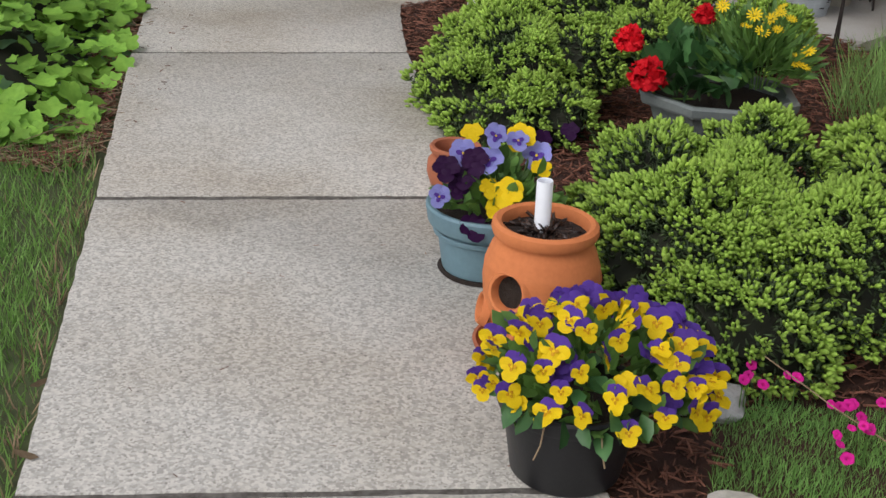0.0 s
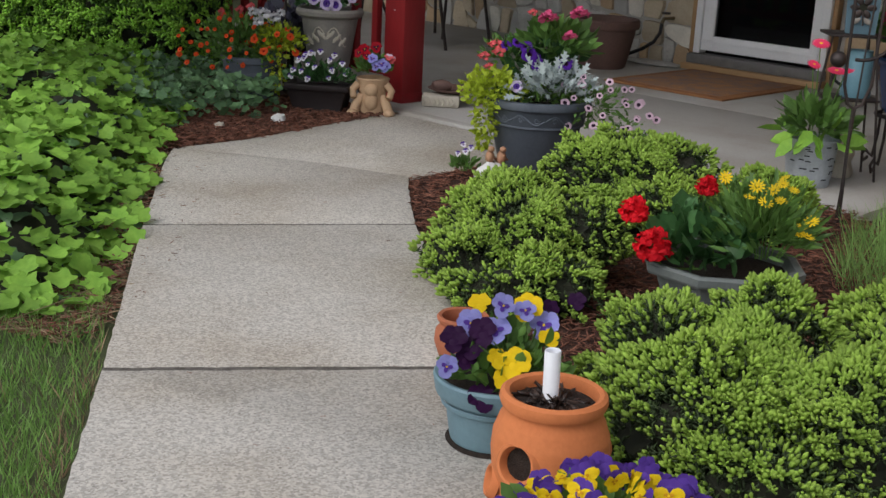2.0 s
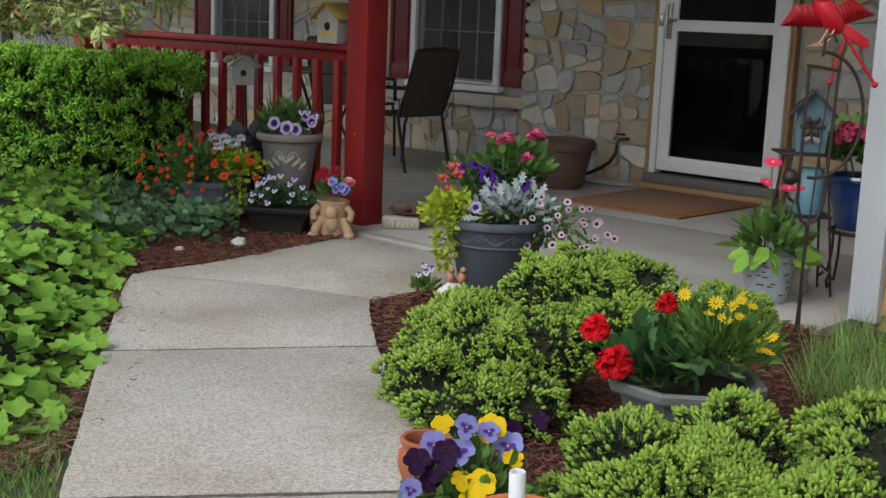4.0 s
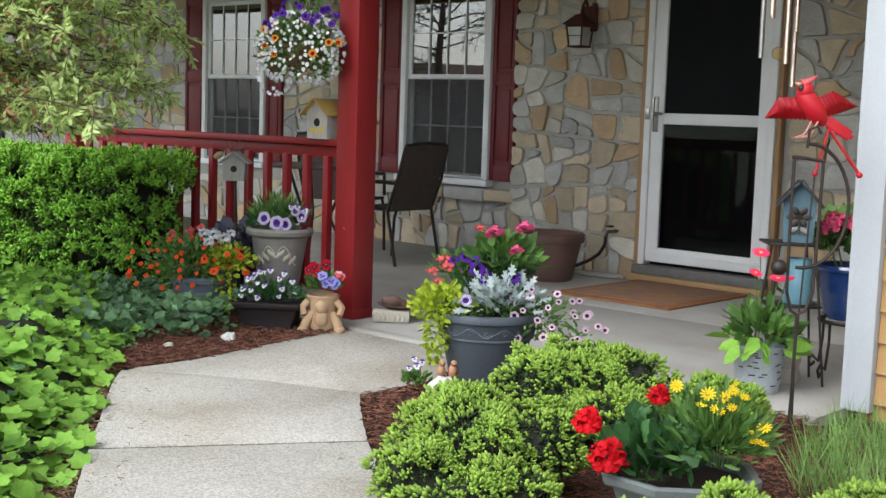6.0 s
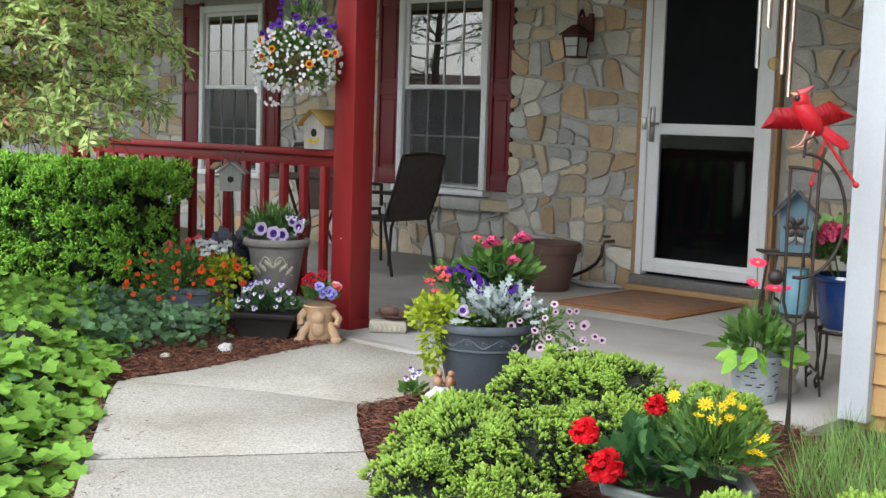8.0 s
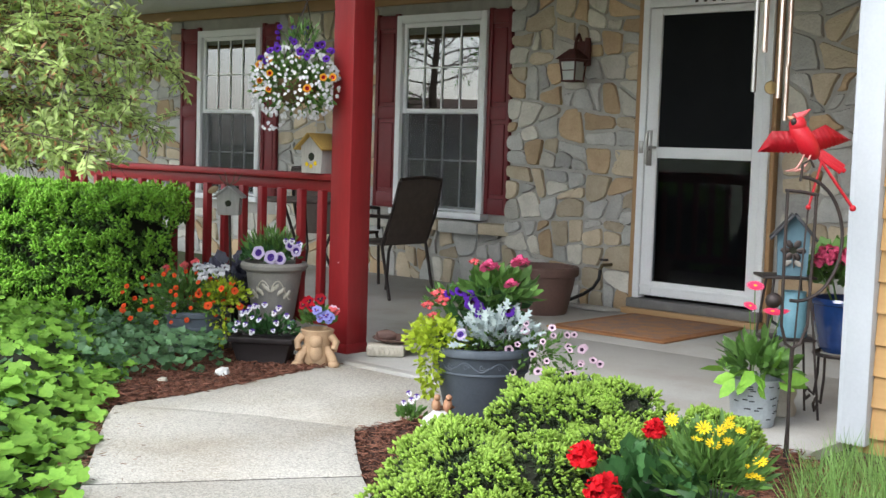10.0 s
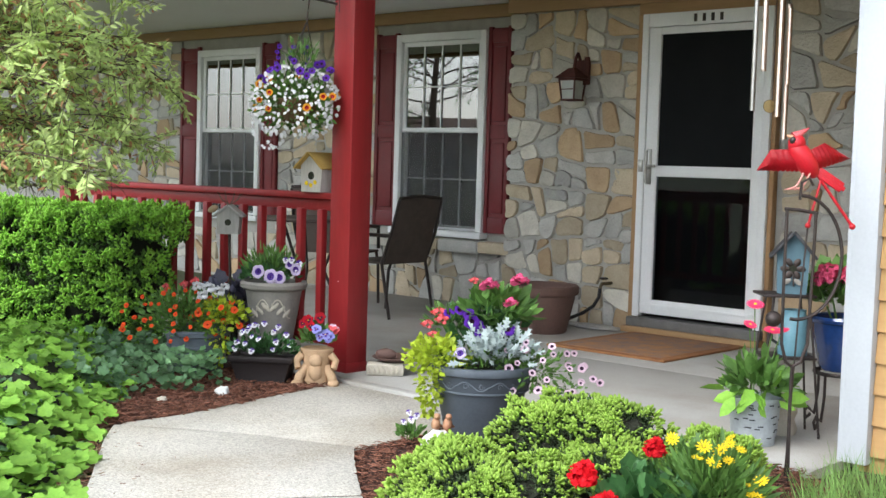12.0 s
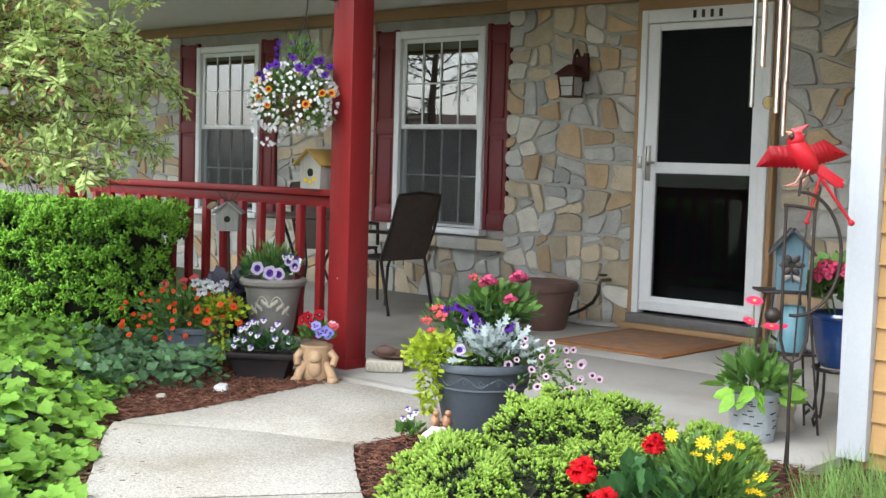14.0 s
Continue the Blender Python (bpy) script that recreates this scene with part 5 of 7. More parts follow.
strew("mulch_chips", [hxy(1.22, -2.862), hxy(2.62, -2.862), hxy(2.62, -3.04), hxy(1.9, -3.1), hxy(1.3, -2.97)], 1500, 0.028, MULCH, "shredded mulch raked against the porch", z=-0.004)
NEAR_L = [(-0.50, 6.0), (-1.06, 5.18), (-1.30, 4.95), (-1.42, 4.75), (-1.6, 5.2), (-1.5, 6.2), hxy(-0.3, -2.87), hxy(0.14, -2.87)]
strew("mulch_chips", NEAR_L, 8500, 0.034, MULCH, "shredded red-brown bark mulch")
EDGE_L = [(-0.92, 2.85), (-1.09, 3.72), (-1.30, 4.85), (-1.42, 4.8), (-1.22, 3.7), (-1.16, 3.0), (-1.2, 2.8), (-1.0, 2.7)]
strew("dry_litter", EDGE_L, 1500, 0.045, LITTER, "dry stems and leaf litter along the walk", z=-0.02, shape=([(v[0] * 0.35, v[1] * 0.6, v[2]) for v in CHIP[0]], CHIP[1]))
strew("dark_litter", EDGE_L, 1500, 0.03, MULCH, "dark leaf crumbs along the walk", z=-0.02)

strew("walk_crumbs", [(-0.60, 1.45), (-1.05, 3.75), (-1.2, 4.7), (-0.4, 4.6), (-0.02, 2.7), (0.2, 1.5)], 36, 0.012, MULCH, "a few crumbs of bark and leaf on the walk", z=0.001, shape=([(v[0] * 0.7, v[1], v[2]) for v in CHIP[0]], CHIP[1]))
strew("walk_crumbs", [(-0.86, 2.75), (-1.05, 3.72), (-1.24, 4.7), (-1.10, 4.72), (-0.93, 3.7), (-0.80, 2.8)], 60, 0.013, MULCH, "bark and leaf crumbs along the walk's edge", z=0.001)

LAWN_L = [(-0.45, 0.6), (-0.63, 1.42), (-0.85, 2.54), (-0.98, 3.05), (-2.2, 3.15), (-1.7, 0.6)]
ms, dry = [], []
for px, py in spread(LAWN_L, 30000):
    patch = noise.noise(Vector((px * 3.5, py * 3.5, 3)))
    edge = -0.63 - 0.2 * (py - 1.42) - px
    (dry if (patch < -0.36 or (edge < 0.05 and rnd() < 0.4) or rnd() < 0.04) else ms).append(aim((px, py, -0.035), (rnd(-0.6, 0.6), rnd(-0.6, 0.6), 1), rnd(0.025, 0.06) * (1 + 0.5 * patch), wide=0.9))
tagged(new("grass", soup("grass", [(*BLADE, ms, GRASS), (*BLADE, dry, LITTER)])), "short rough lawn grass with dry thatch", "grass", kind="stuff")
TUFT = [(1.18, 3.2), (1.02, 3.55), (1.22, 4.1), hxy(2.72, -2.80), hxy(3.8, -2.75), (2.2, 3.0)]
ms = []
for px, py in spread(TUFT, 3600):
    ms.append(aim((px, py, -0.03), (rnd(-0.7, 0.4), rnd(-0.6, 0.6), 1), rnd(0.08, 0.20), wide=0.35))
tagged(new("tall_grass", soup("tall_grass", [(*BLADE, ms, mat("tall_grass_blade", (0.25, 0.41, 0.12), (0.16, 0.29, 0.07), 0.6, 6, 60, 0, island=0.35, thin=0.3))])), "loose tuft of long grass by the garage corner", "grass", kind="stuff")
for nm, pts in (("twig", [(0.50, 1.83, 0.09), (0.60, 1.72, 0.06), (0.68, 1.66, 0.035)]), ("twig", [(-1.02, 3.05, 0.01), (-1.06, 2.9, 0.02), (-1.15, 2.8, 0.0)])):
    part("stalk", tube(pts, 0.0012, 5), LITTER, thing(nm, pose(0, 0, 0), "thin dry pale twig lying across the plants", "twig"))
for x, y, a in ((-0.684, 1.725, 70), (-0.632, 1.525, -10)):
    t = thing("dry_leaf", pose(x, y, 0.004, 20, 10, a), "curled dry brown leaf fallen by the walk", "leaf", "fallen leaves")
    bm = bmesh.new()
    vs = [bm.verts.new((u * 0.022, v * 0.012, w * 0.014)) for u, v, w in ((-1, 0, 0.4), (-0.3, 0.5, 0.1), (0.5, 0.45, 0.2), (1, 0, 0.5), (0.5, -0.45, 0.2), (-0.3, -0.5, 0.1), (0, 0, -0.1))]
    for i in range(6):
        bm.faces.new((vs[i], vs[(i + 1) % 6], vs[6]))
    bmesh.ops.solidify(bm, geom=bm.faces[:], thickness=0.0012)
    part("blade", bm, LITTER, t)

# ivy bank along the walk
IVY_BED = [(-0.985, 2.9), (-1.11, 3.7), (-1.30, 4.65), (-1.37, 5.2), (-1.43, 5.7), (-1.65, 6.3), (-3.6, 7.0), (-3.2, 3.0), (-2.0, 2.75)]


def ivy_height(px, py):
    edge = -0.97 - 0.19 * (py - 2.95) - px      # distance from the walk's side
    front = py - 2.8
    return 0.24 * min(1, max(0.22, edge / 0.30)) * min(1, max(0.15, front / 0.6)) * (0.85 + 0.5 * noise.noise(Vector((px * 4, py * 4, 1))))


mound = bmesh.new()
grid = {}
for i in range(40):
    for j in range(50):
        px, py = -3.4 + 2.4 * i / 39, 2.8 + 4.0 * j / 49
        grid[i, j] = mound.verts.new((px, py, (ivy_height(px, py) - 0.07) if inside((px, py), IVY_BED) else -0.06))
for i in range(39):
    for j in range(49):
        mound.faces.new((grid[i, j], grid[i + 1, j], grid[i + 1, j + 1], grid[i, j + 1]))
# near-black mound: the shade beneath the leaves is put into its colour
ivy = tagged(new("ivy", finish("ivy", mound, TWIGS_AND_SHADE)), "dense bank of glossy light-green ivy beside the walk", "ivy", kind="stuff")
ms, under = [], []
for px, py in spread(IVY_BED, 6500):
    h = ivy_height(px, py)
    s = 0.062 if py < 4.8 else 0.055
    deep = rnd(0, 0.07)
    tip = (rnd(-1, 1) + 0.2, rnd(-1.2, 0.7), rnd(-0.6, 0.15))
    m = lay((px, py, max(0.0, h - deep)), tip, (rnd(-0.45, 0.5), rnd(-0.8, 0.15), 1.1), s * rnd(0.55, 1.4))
    # the deepest leaves get the dark colour, as painted shade inside the bank
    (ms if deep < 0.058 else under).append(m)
tagged(new("ivy_leaves", soup("ivy_leaves", [(*IVY_LEAF, ms, IVY), (*IVY_LEAF, under, IVY_DARK_AND_SHADED)])), "overlapping lobed ivy leaves, fresh green, deepest ones darkened for shade", "ivy", kind="stuff")
DARK_BED = [(-0.98, 5.72), (-1.22, 5.6), (-1.48, 5.3), (-1.75, 5.6), (-2.2, 6.6), (-1.3, 6.6)]
ms = []
for px, py in spread(DARK_BED, 900):
    ms.append(lay((px, py, rnd(0.0, 0.15)), (rnd(-1, 1), rnd(-1, 0.6), rnd(-0.5, 0.2)), (rnd(-0.5, 0.5), rnd(-0.9, 0), 0.8), 0.05 * rnd(0.6, 1.2)))
tagged(new("ivy_leaves", soup("ivy_leaves", [(*IVY_LEAF, ms, IVY_DARK_AND_SHADED)])), "darker ivy creeping between the pots", "ivy", kind="stuff")


# ---- before the porch: pots and ornaments ----
urn = thing("charcoal_planter", pose(0.165, 4.93, -0.02) @ Matrix.Diagonal((1.05, 1.05, 1.0, 1)), "large charcoal round planter with scroll band and mixed flowers", "planter")
urn_body = part("planter_body", lathe([(0, 0), (0.125, 0), (0.130, 0.008), (0.172, 0.195), (0.176, 0.20), (0.180, 0.204), (0.188, 0.262), (0.192, 0.266), (0.204, 0.272), (0.208, 0.285), (0.204, 0.300), (0.192, 0.304), (0.182, 0.298), (0.176, 0.26), (0, 0.255)], 56), CHARCOAL, urn)
part("soil", lathe([(0.178, 0.262), (0.1, 0.27), (0, 0.272)], 24), SOIL, urn)
for k in range(9):
    a0 = 2 * math.pi * k / 9

    def band(f, z, out=0.0015):
        a, r = a0 + 0.66 * f, 0.1765 + 0.137 * (z - 0.2) + out
        return (r * math.cos(a), r * math.sin(a), z)

    part("scroll", tube([band(i / 16, 0.233 + 0.017 * math.sin(i / 16 * 2 * math.pi)) for i in range(17)], 0.0045, 6), CHARCOAL, urn_body, "raised leaf scroll on the band")
    for f0, z0, turn in ((0.27, 0.232, 1), (0.76, 0.236, -1)):
        part("scroll", tube([band(f0 + 0.10 * (1 - i / 11) * math.cos(turn * i * 0.75), z0 + 0.015 * (1 - i / 11) * math.sin(turn * i * 0.75)) for i in range(10)], 0.004, 6, None, 0.6), CHARCOAL, urn_body, "raised curl on the band")
part("bead", lathe([(0.176, 0.198), (0.183, 0.200), (0.183, 0.206), (0.178, 0.208)], 56), CHARCOAL, urn_body)
leaves(urn, "lime_foliage", (-0.17, -0.08, 0.335), (0.125, 0.11, 0.085), 620, OVATE, 0.025, LEAF_LIME, 0.2, -0.8, 0.3, 1.4, "bright lime creeping foliage")
leaves(urn, "lime_foliage", (-0.195, -0.11, 0.22), (0.045, 0.05, 0.13), 210, OVATE, 0.024, LEAF_LIME, -0.4, -1, 0.3, 1.4, "bright lime trailing foliage")
leaves(urn, "silver_foliage", (0.05, -0.12, 0.345), (0.14, 0.08, 0.10), 190, FEATHER, 0.060, LEAF_SILVER, 0.45, -0.3, 0.2, 0.8, "silver-white cut dusty-miller leaves")
leaves(urn, "rim_foliage", (0.0, -0.01, 0.30), (0.185, 0.17, 0.07), 420, OVATE, 0.034, LEAF, 0.4, -0.1, 0.2, 0.8, "small green leaves filling the rim")
leaves(urn, "green_foliage", (0.02, 0.05, 0.39), (0.14, 0.12, 0.17), 220, OVATE, 0.055, LEAF_DEEP, 0.5, -0.3, 0.2, 1.0)
leaves(urn, "tall_foliage", (0.045, 0.02, 0.50), (0.125, 0.10, 0.075), 120, OVATE, 0.080, LEAF, 0.3, -0.4, 0.3, 0.95, "broad deep green leaves")
leaves(urn, "trailing_foliage", (0.20, -0.09, 0.29), (0.14, 0.10, 0.10), 300, OVATE, 0.028, LEAF, 0.0, -0.9, 0.3, 0.8, "fine trailing green stems")
leaves(urn, "trailing_foliage", (0.33, -0.10, 0.20), (0.07, 0.07, 0.08), 110, OVATE, 0.024, LEAF, -0.2, -0.9, 0.3, 0.8, "fine trailing green stems")
leaves(urn, "side_foliage", (-0.13, 0.02, 0.45), (0.10, 0.09, 0.08), 130, OVATE, 0.034, LEAF, 0.4, -0.3, 0.3, 0.8)
PETUNIA_P = petunia("flower", PALE_PINK, DARK_EYE, 5, 0.42)
PETUNIA_V = petunia("flower", petal("purple_petal", (0.09, 0.02, 0.30)), DARK_EYE, 5, 0.35)
PETUNIA_L = petunia("flower", petal("lilac_petal", (0.62, 0.52, 0.74)), VIOLET, 5, 0.5)
PETUNIA_O = petunia("flower", ORANGE, DEEP_RED, 5, 0.2)
PETUNIA_G = petunia("flower", petal("amber_petal", (0.75, 0.33, 0.03)), DEEP_RED, 5, 0.5)
blooms(urn, "flower", PETUNIA_P, over((0.22, -0.09, 0.29), (0.16, 0.12, 0.13), 22, -0.6, 0.036, 0.2), 0.0155, (0, -0.9, 0.3), 0.4)
blooms(urn, "flower", PETUNIA_P, over((0.35, -0.08, 0.22), (0.10, 0.08, 0.10), 10, -0.8, 0.032, 0.2), 0.015, (0.2, -0.9, 0.2), 0.4)
at(PETUNIA_V, [(-0.055, -0.06, 0.50), (-0.09, -0.05, 0.515), (-0.13, -0.04, 0.50), (-0.02, -0.08, 0.465), (-0.045, -0.09, 0.475), (0.09, -0.10, 0.45), (-0.01, -0.10, 0.44)], 0.026, urn, (0, -0.9, 0.3), 0.4)
at(PETUNIA_L, [(-0.085, -0.15, 0.36)], 0.022, urn, (-0.2, -0.9, 0.2), 0.2)
HEAD_P = flower_ball("flower_head", PINK, 40, 9, 0.36)
HEAD_C = flower_ball("flower_head", CORAL, 30, 10, 0.4)
for p, s, hd in (((0.02, -0.05, 0.615), 0.046, HEAD_P), ((0.135, -0.03, 0.635), 0.044, HEAD_P), ((0.10, -0.11, 0.555), 0.034, HEAD_P), ((-0.04, -0.02, 0.63), 0.022, HEAD_C), ((-0.17, -0.03, 0.50), 0.032, HEAD_C), ((-0.21, -0.05, 0.455), 0.028, HEAD_C), ((-0.155, -0.06, 0.475), 0.03, HEAD_C), ((-0.19, -0.08, 0.42), 0.022, HEAD_C)):
    part("flower_head", hd, None, urn, "clustered pink flower head", Matrix.Translation(p) @ Matrix.Diagonal((s, s, s * 0.7, 1)))
    part("stem", tube([(p[0] * 0.5, p[1] * 0.5, p[2] - 0.14), (p[0], p[1], p[2])], 0.0025, 5), LEAF, urn)

viola = thing("viola_seedling", pose(-0.105, 4.74, -0.015), "small clump of violet and white violas in mulch", "flowers")
leaves(viola, "foliage", (0, 0, 0.035), (0.05, 0.05, 0.04), 90, OVATE, 0.03, LEAF, 0.6, -0.1, 0.2)
at(VIOLA_W, [(0, -0.02, 0.10), (-0.03, -0.02, 0.09), (0.02, -0.02, 0.115), (-0.01, -0.01, 0.125)], 0.0125, viola, stems=(0, 0, 0.02))
birds = thing("bird_figurine", pose(0.012, 4.635, 0.058), "pair of small terracotta bird figurines on pale stone", "figurine")
bm = bmesh.new()
for dx, s in ((-0.022, 1.0), (0.022, 1.05)):
    blob(pose(dx, 0, 0.03) @ Matrix.Diagonal((0.018 * s, 0.026, 0.026 * s, 1)), 2, 0.05, bm=bm)
    blob(pose(dx + 0.004, -0.012, 0.062) @ Matrix.Diagonal((0.013, 0.014, 0.013, 1)), 2, 0, bm=bm)
    tube([(dx, 0.01, 0.035), (dx + 0.025, 0.045, 0.012)], 0.007, 6, bm, 0.5), tube([(dx + 0.004, -0.022, 0.062), (dx + 0.004, -0.034, 0.060)], 0.004, 5, bm, 0.2)
part("body", bm, mat("painted_clay", (0.42, 0.17, 0.10), (0.34, 0.22, 0.12), 0.6, 18, 100, 0.1), birds)
rock = thing("carved_stone", pose(-0.275, 6.20, FLOOR), "white carved stone block holding a brown dish", "stone")
part("block", box(-0.095, 0.095, -0.05, 0.05, 0, 0.062, 0.014), RELIEF, rock)
bm = bmesh.new()
for i in range(7):
    tube([(-0.085 + 0.024 * i, -0.053, 0.012), (-0.075 + 0.024 * i, -0.055, 0.03), (-0.088 + 0.024 * i, -0.053, 0.05)], 0.005, 5, bm)
part("carving", bm, RELIEF, rock)
part("dish", lathe([(0, 0.064), (0.08, 0.066), (0.12, 0.082), (0.123, 0.086), (0.118, 0.088), (0.07, 0.074), (0, 0.072)], 32, m=pose(0.05, 0.06, 0)), BROWN_RESIN, rock, "shallow brown dish")
part("bird_shape", blob(pose(0.0, 0.03, 0.10) @ Matrix.Diagonal((0.055, 0.025, 0.03, 1)), 2, 0.2), BROWN_RESIN, rock)

# plain clay figure planter beside the post
fig = new("clay_figure")
bm = bmesh.new()
lathe([(0, 0.0), (0.06, 0.0), (0.075, 0.03), (0.066, 0.10), (0.075, 0.155), (0.082, 0.175), (0.074, 0.18), (0.06, 0.16), (0, 0.155)], 28, bm=bm)
for sx in (-1, 1):
    tube([(sx * 0.085, -0.05, 0.014), (sx * 0.075, -0.055, 0.05), (sx * 0.05, -0.03, 0.09)], 0.024, 10, bm, 0.9)
    blob(pose(sx * 0.088, -0.07, 0.016) @ Matrix.Diagonal((0.03, 0.035, 0.018, 1)), 2, 0.1, bm=bm)
    tube([(sx * 0.068, -0.03, 0.15), (sx * 0.095, -0.04, 0.12), (sx * 0.085, -0.06, 0.085)], 0.02, 10, bm, 0.85)
blob(pose(0, -0.065, 0.125) @ Matrix.Diagonal((0.034, 0.03, 0.036, 1)), 2, 0.05, bm=bm)
blob(pose(0, -0.06, 0.07) @ Matrix.Diagonal((0.036, 0.03, 0.05, 1)), 2, 0.05, bm=bm)
bpy.data.objects.remove(fig)
fig = new("clay_figure", finish("clay_figure", bm, mat("buff_clay", (0.50, 0.34, 0.21), (0.40, 0.26, 0.15), 0.8, 14, 120, 0.3)))
fig.matrix_basis = pose(-0.60, 6.0, -0.018)
tagged(fig, "squat buff clay figure used as flower pot", "statue")
bunch = thing("pansy_bunch", pose(-0.60, 6.0, 0.15), "red and lavender pansies growing in the clay figure", "flowers")
leaves(bunch, "foliage", (0, 0, 0.05), (0.09, 0.08, 0.07), 160, OVATE, 0.04, LEAF, 0.5, -0.2, 0.2)
at(PANSY_L, [(0.0, -0.07, 0.11), (0.045, -0.07, 0.085), (0.02, -0.08, 0.075), (0.06, -0.06, 0.07)], 0.030, bunch)
at(PANSY_R, [(-0.07, -0.03, 0.13), (-0.045, -0.02, 0.145), (0.01, 0.0, 0.155), (-0.03, -0.04, 0.12)], 0.028, bunch)
at(PANSY_C, [(0.075, -0.03, 0.115), (0.09, -0.02, 0.10)], 0.026, bunch)

trough = thing("trough_planter", pose(-0.86, 6.03, -0.018, 0, 0, -6), "dark brown rectangular trough full of white violas", "planter")
bm = bmesh.new()
prof = [(0.115, 0.075, 0.0), (0.145, 0.092, 0.105), (0.158, 0.104, 0.108), (0.160, 0.106, 0.135), (0.148, 0.094, 0.136), (0.142, 0.09, 0.115)]
rings = [[bm.verts.new((sx * a, sy * b, z)) for sx, sy in ((-1, -1), (1, -1), (1, 1), (-1, 1))] for a, b, z in prof]
for a, b in zip(rings, rings[1:]):
    for i in range(4):
        bm.faces.new((a[i], a[(i + 1) % 4], b[(i + 1) % 4], b[i]))
bm.faces.new(rings[0][::-1]), bm.faces.new(rings[-1])
bmesh.ops.bevel(bm, geom=bm.edges[:], offset=0.003, segments=1, affect="EDGES")
part("trough_body", bm, mat("umber_plastic", (0.035, 0.028, 0.028), (0.025, 0.02, 0.02), 0.6, 9, 100, 0.15), trough)
leaves(trough, "foliage", (0, 0, 0.15), (0.17, 0.11, 0.09), 360, OVATE, 0.034, LEAF_DEEP, 0.5, -0.1, 0.2)
blooms(trough, "flower", VIOLA_W, over((0, -0.01, 0.16), (0.145, 0.10, 0.125), 20, 0.0, 0.034, 0.4), 0.016, (0, -0.85, 0.45), 0.3)

vase = thing("stone_urn", pose(-0.875, 6.42, -0.01) @ Matrix.Diagonal((1.0, 1.0, 1.09, 1)), "grey stone-look urn with pale vine relief and petunias", "planter")
vase_body = part("urn_body", lathe([(0, 0), (0.105, 0), (0.11, 0.05), (0.098, 0.07), (0.095, 0.12), (0.108, 0.16), (0.142, 0.355), (0.146, 0.372), (0.160, 0.376), (0.172, 0.386), (0.175, 0.402), (0.166, 0.415), (0.150, 0.414), (0.14, 0.38), (0, 0.37)], 48), STONE_RESIN, vase)
part("soil", lathe([(0.142, 0.385), (0.07, 0.392), (0, 0.39)], 20), SOIL, vase)


def on_urn(a, z):
    r = 0.108 + (z - 0.16) / 0.195 * 0.034 + 0.002
    return (r * math.sin(a), -r * math.cos(a), z)


for s in (-1, 1):
    part("vine_relief", tube([on_urn(s * (0.05 + 0.075 * i), 0.29 + 0.045 * math.sin(i * 0.42 + 0.3)) for i in range(12)], 0.0035, 6), RELIEF, vase_body, "pale raised vine")
    for i in range(6):
        a = s * (0.10 + 0.13 * i)
        part("leaf_relief", blob(Matrix.Translation(on_urn(a, 0.275 + 0.02 * (i % 2) - 0.008 * i + 0.02)) @ pose(0, 0, 0, 0, s * 40, math.degrees(a)) @ Matrix.Diagonal((0.009, 0.004, 0.019, 1)), 2), RELIEF, vase_body, "pale raised leaf")
leaves(vase, "foliage", (-0.02, 0.02, 0.46), (0.15, 0.12, 0.10), 420, OVATE, 0.05, LEAF, 1.0, -0.1, 0.2, 0.35)
leaves(vase, "foliage", (-0.02, 0.0, 0.43), (0.15, 0.13, 0.06), 150, OVATE, 0.036, LEAF_DEEP, 0.2, -0.2, 0.4)
at(PETUNIA_L, [(-0.065, -0.12, 0.465), (0.0, -0.13, 0.445), (0.045, -0.13, 0.44), (0.09, -0.09, 0.50), (0.12, -0.07, 0.475)], 0.032, vase, (0, -0.95, 0.2), 0.2)
at(VIOLA_W, [(0.10, -0.09, 0.52), (0.135, -0.06, 0.50), (0.13, -0.07, 0.465), (0.07, -0.1, 0.52)], 0.018, vase, (0, -0.95, 0.2), 0.2)

tub = thing("grey_flower_tub", pose(-1.235, 6.25, -0.018), "slate-grey tub with orange million-bells and lime foliage", "planter")
part("tub_body", lathe([(0, 0), (0.12, 0), (0.145, 0.13), (0.151, 0.133), (0.151, 0.145), (0.147, 0.148), (0.155, 0.19), (0.166, 0.195), (0.168, 0.215), (0.16, 0.225), (0.145, 0.222), (0.14, 0.19), (0, 0.185)], 40), CHARCOAL, tub)
leaves(tub, "foliage", (-0.06, -0.02, 0.29), (0.24, 0.15, 0.13), 1100, OVATE, 0.034, LEAF, 0.4, -0.4, 0.2, 0.8)
leaves(tub, "spilling_foliage", (-0.03, -0.11, 0.235), (0.19, 0.07, 0.06), 320, OVATE, 0.032, LEAF, 0.1, -0.7, 0.2, 0.8)
leaves(tub, "lime_foliage", (0.14, -0.08, 0.30), (0.13, 0.11, 0.11), 460, OVATE, 0.026, LEAF_LIME, 0.2, -0.6, 0.2, 1.2, "lime-yellow trailing foliage")
leaves(tub, "lime_foliage", (0.14, -0.13, 0.17), (0.05, 0.04, 0.12), 90, OVATE, 0.028, LEAF_LIME, -0.3, -1, 0.2, 1.2, "lime-yellow trailing foliage")
blooms(tub, "flower", PETUNIA_O, over((-0.10, -0.05, 0.26), (0.28, 0.15, 0.16), 40, -0.55, 0.03, 0.1), 0.0135, (-0.1, -0.9, 0.35), 0.4)
blooms(tub, "flower", PETUNIA_O, over((0.12, -0.06, 0.28), (0.14, 0.14, 0.12), 7, -0.3, 0.05, 0.0), 0.020, (0.1, -0.9, 0.35), 0.4)
WHITE_HEAD = flower_ball("flower_head", WHITE_PETAL, 34, 12, 0.34)
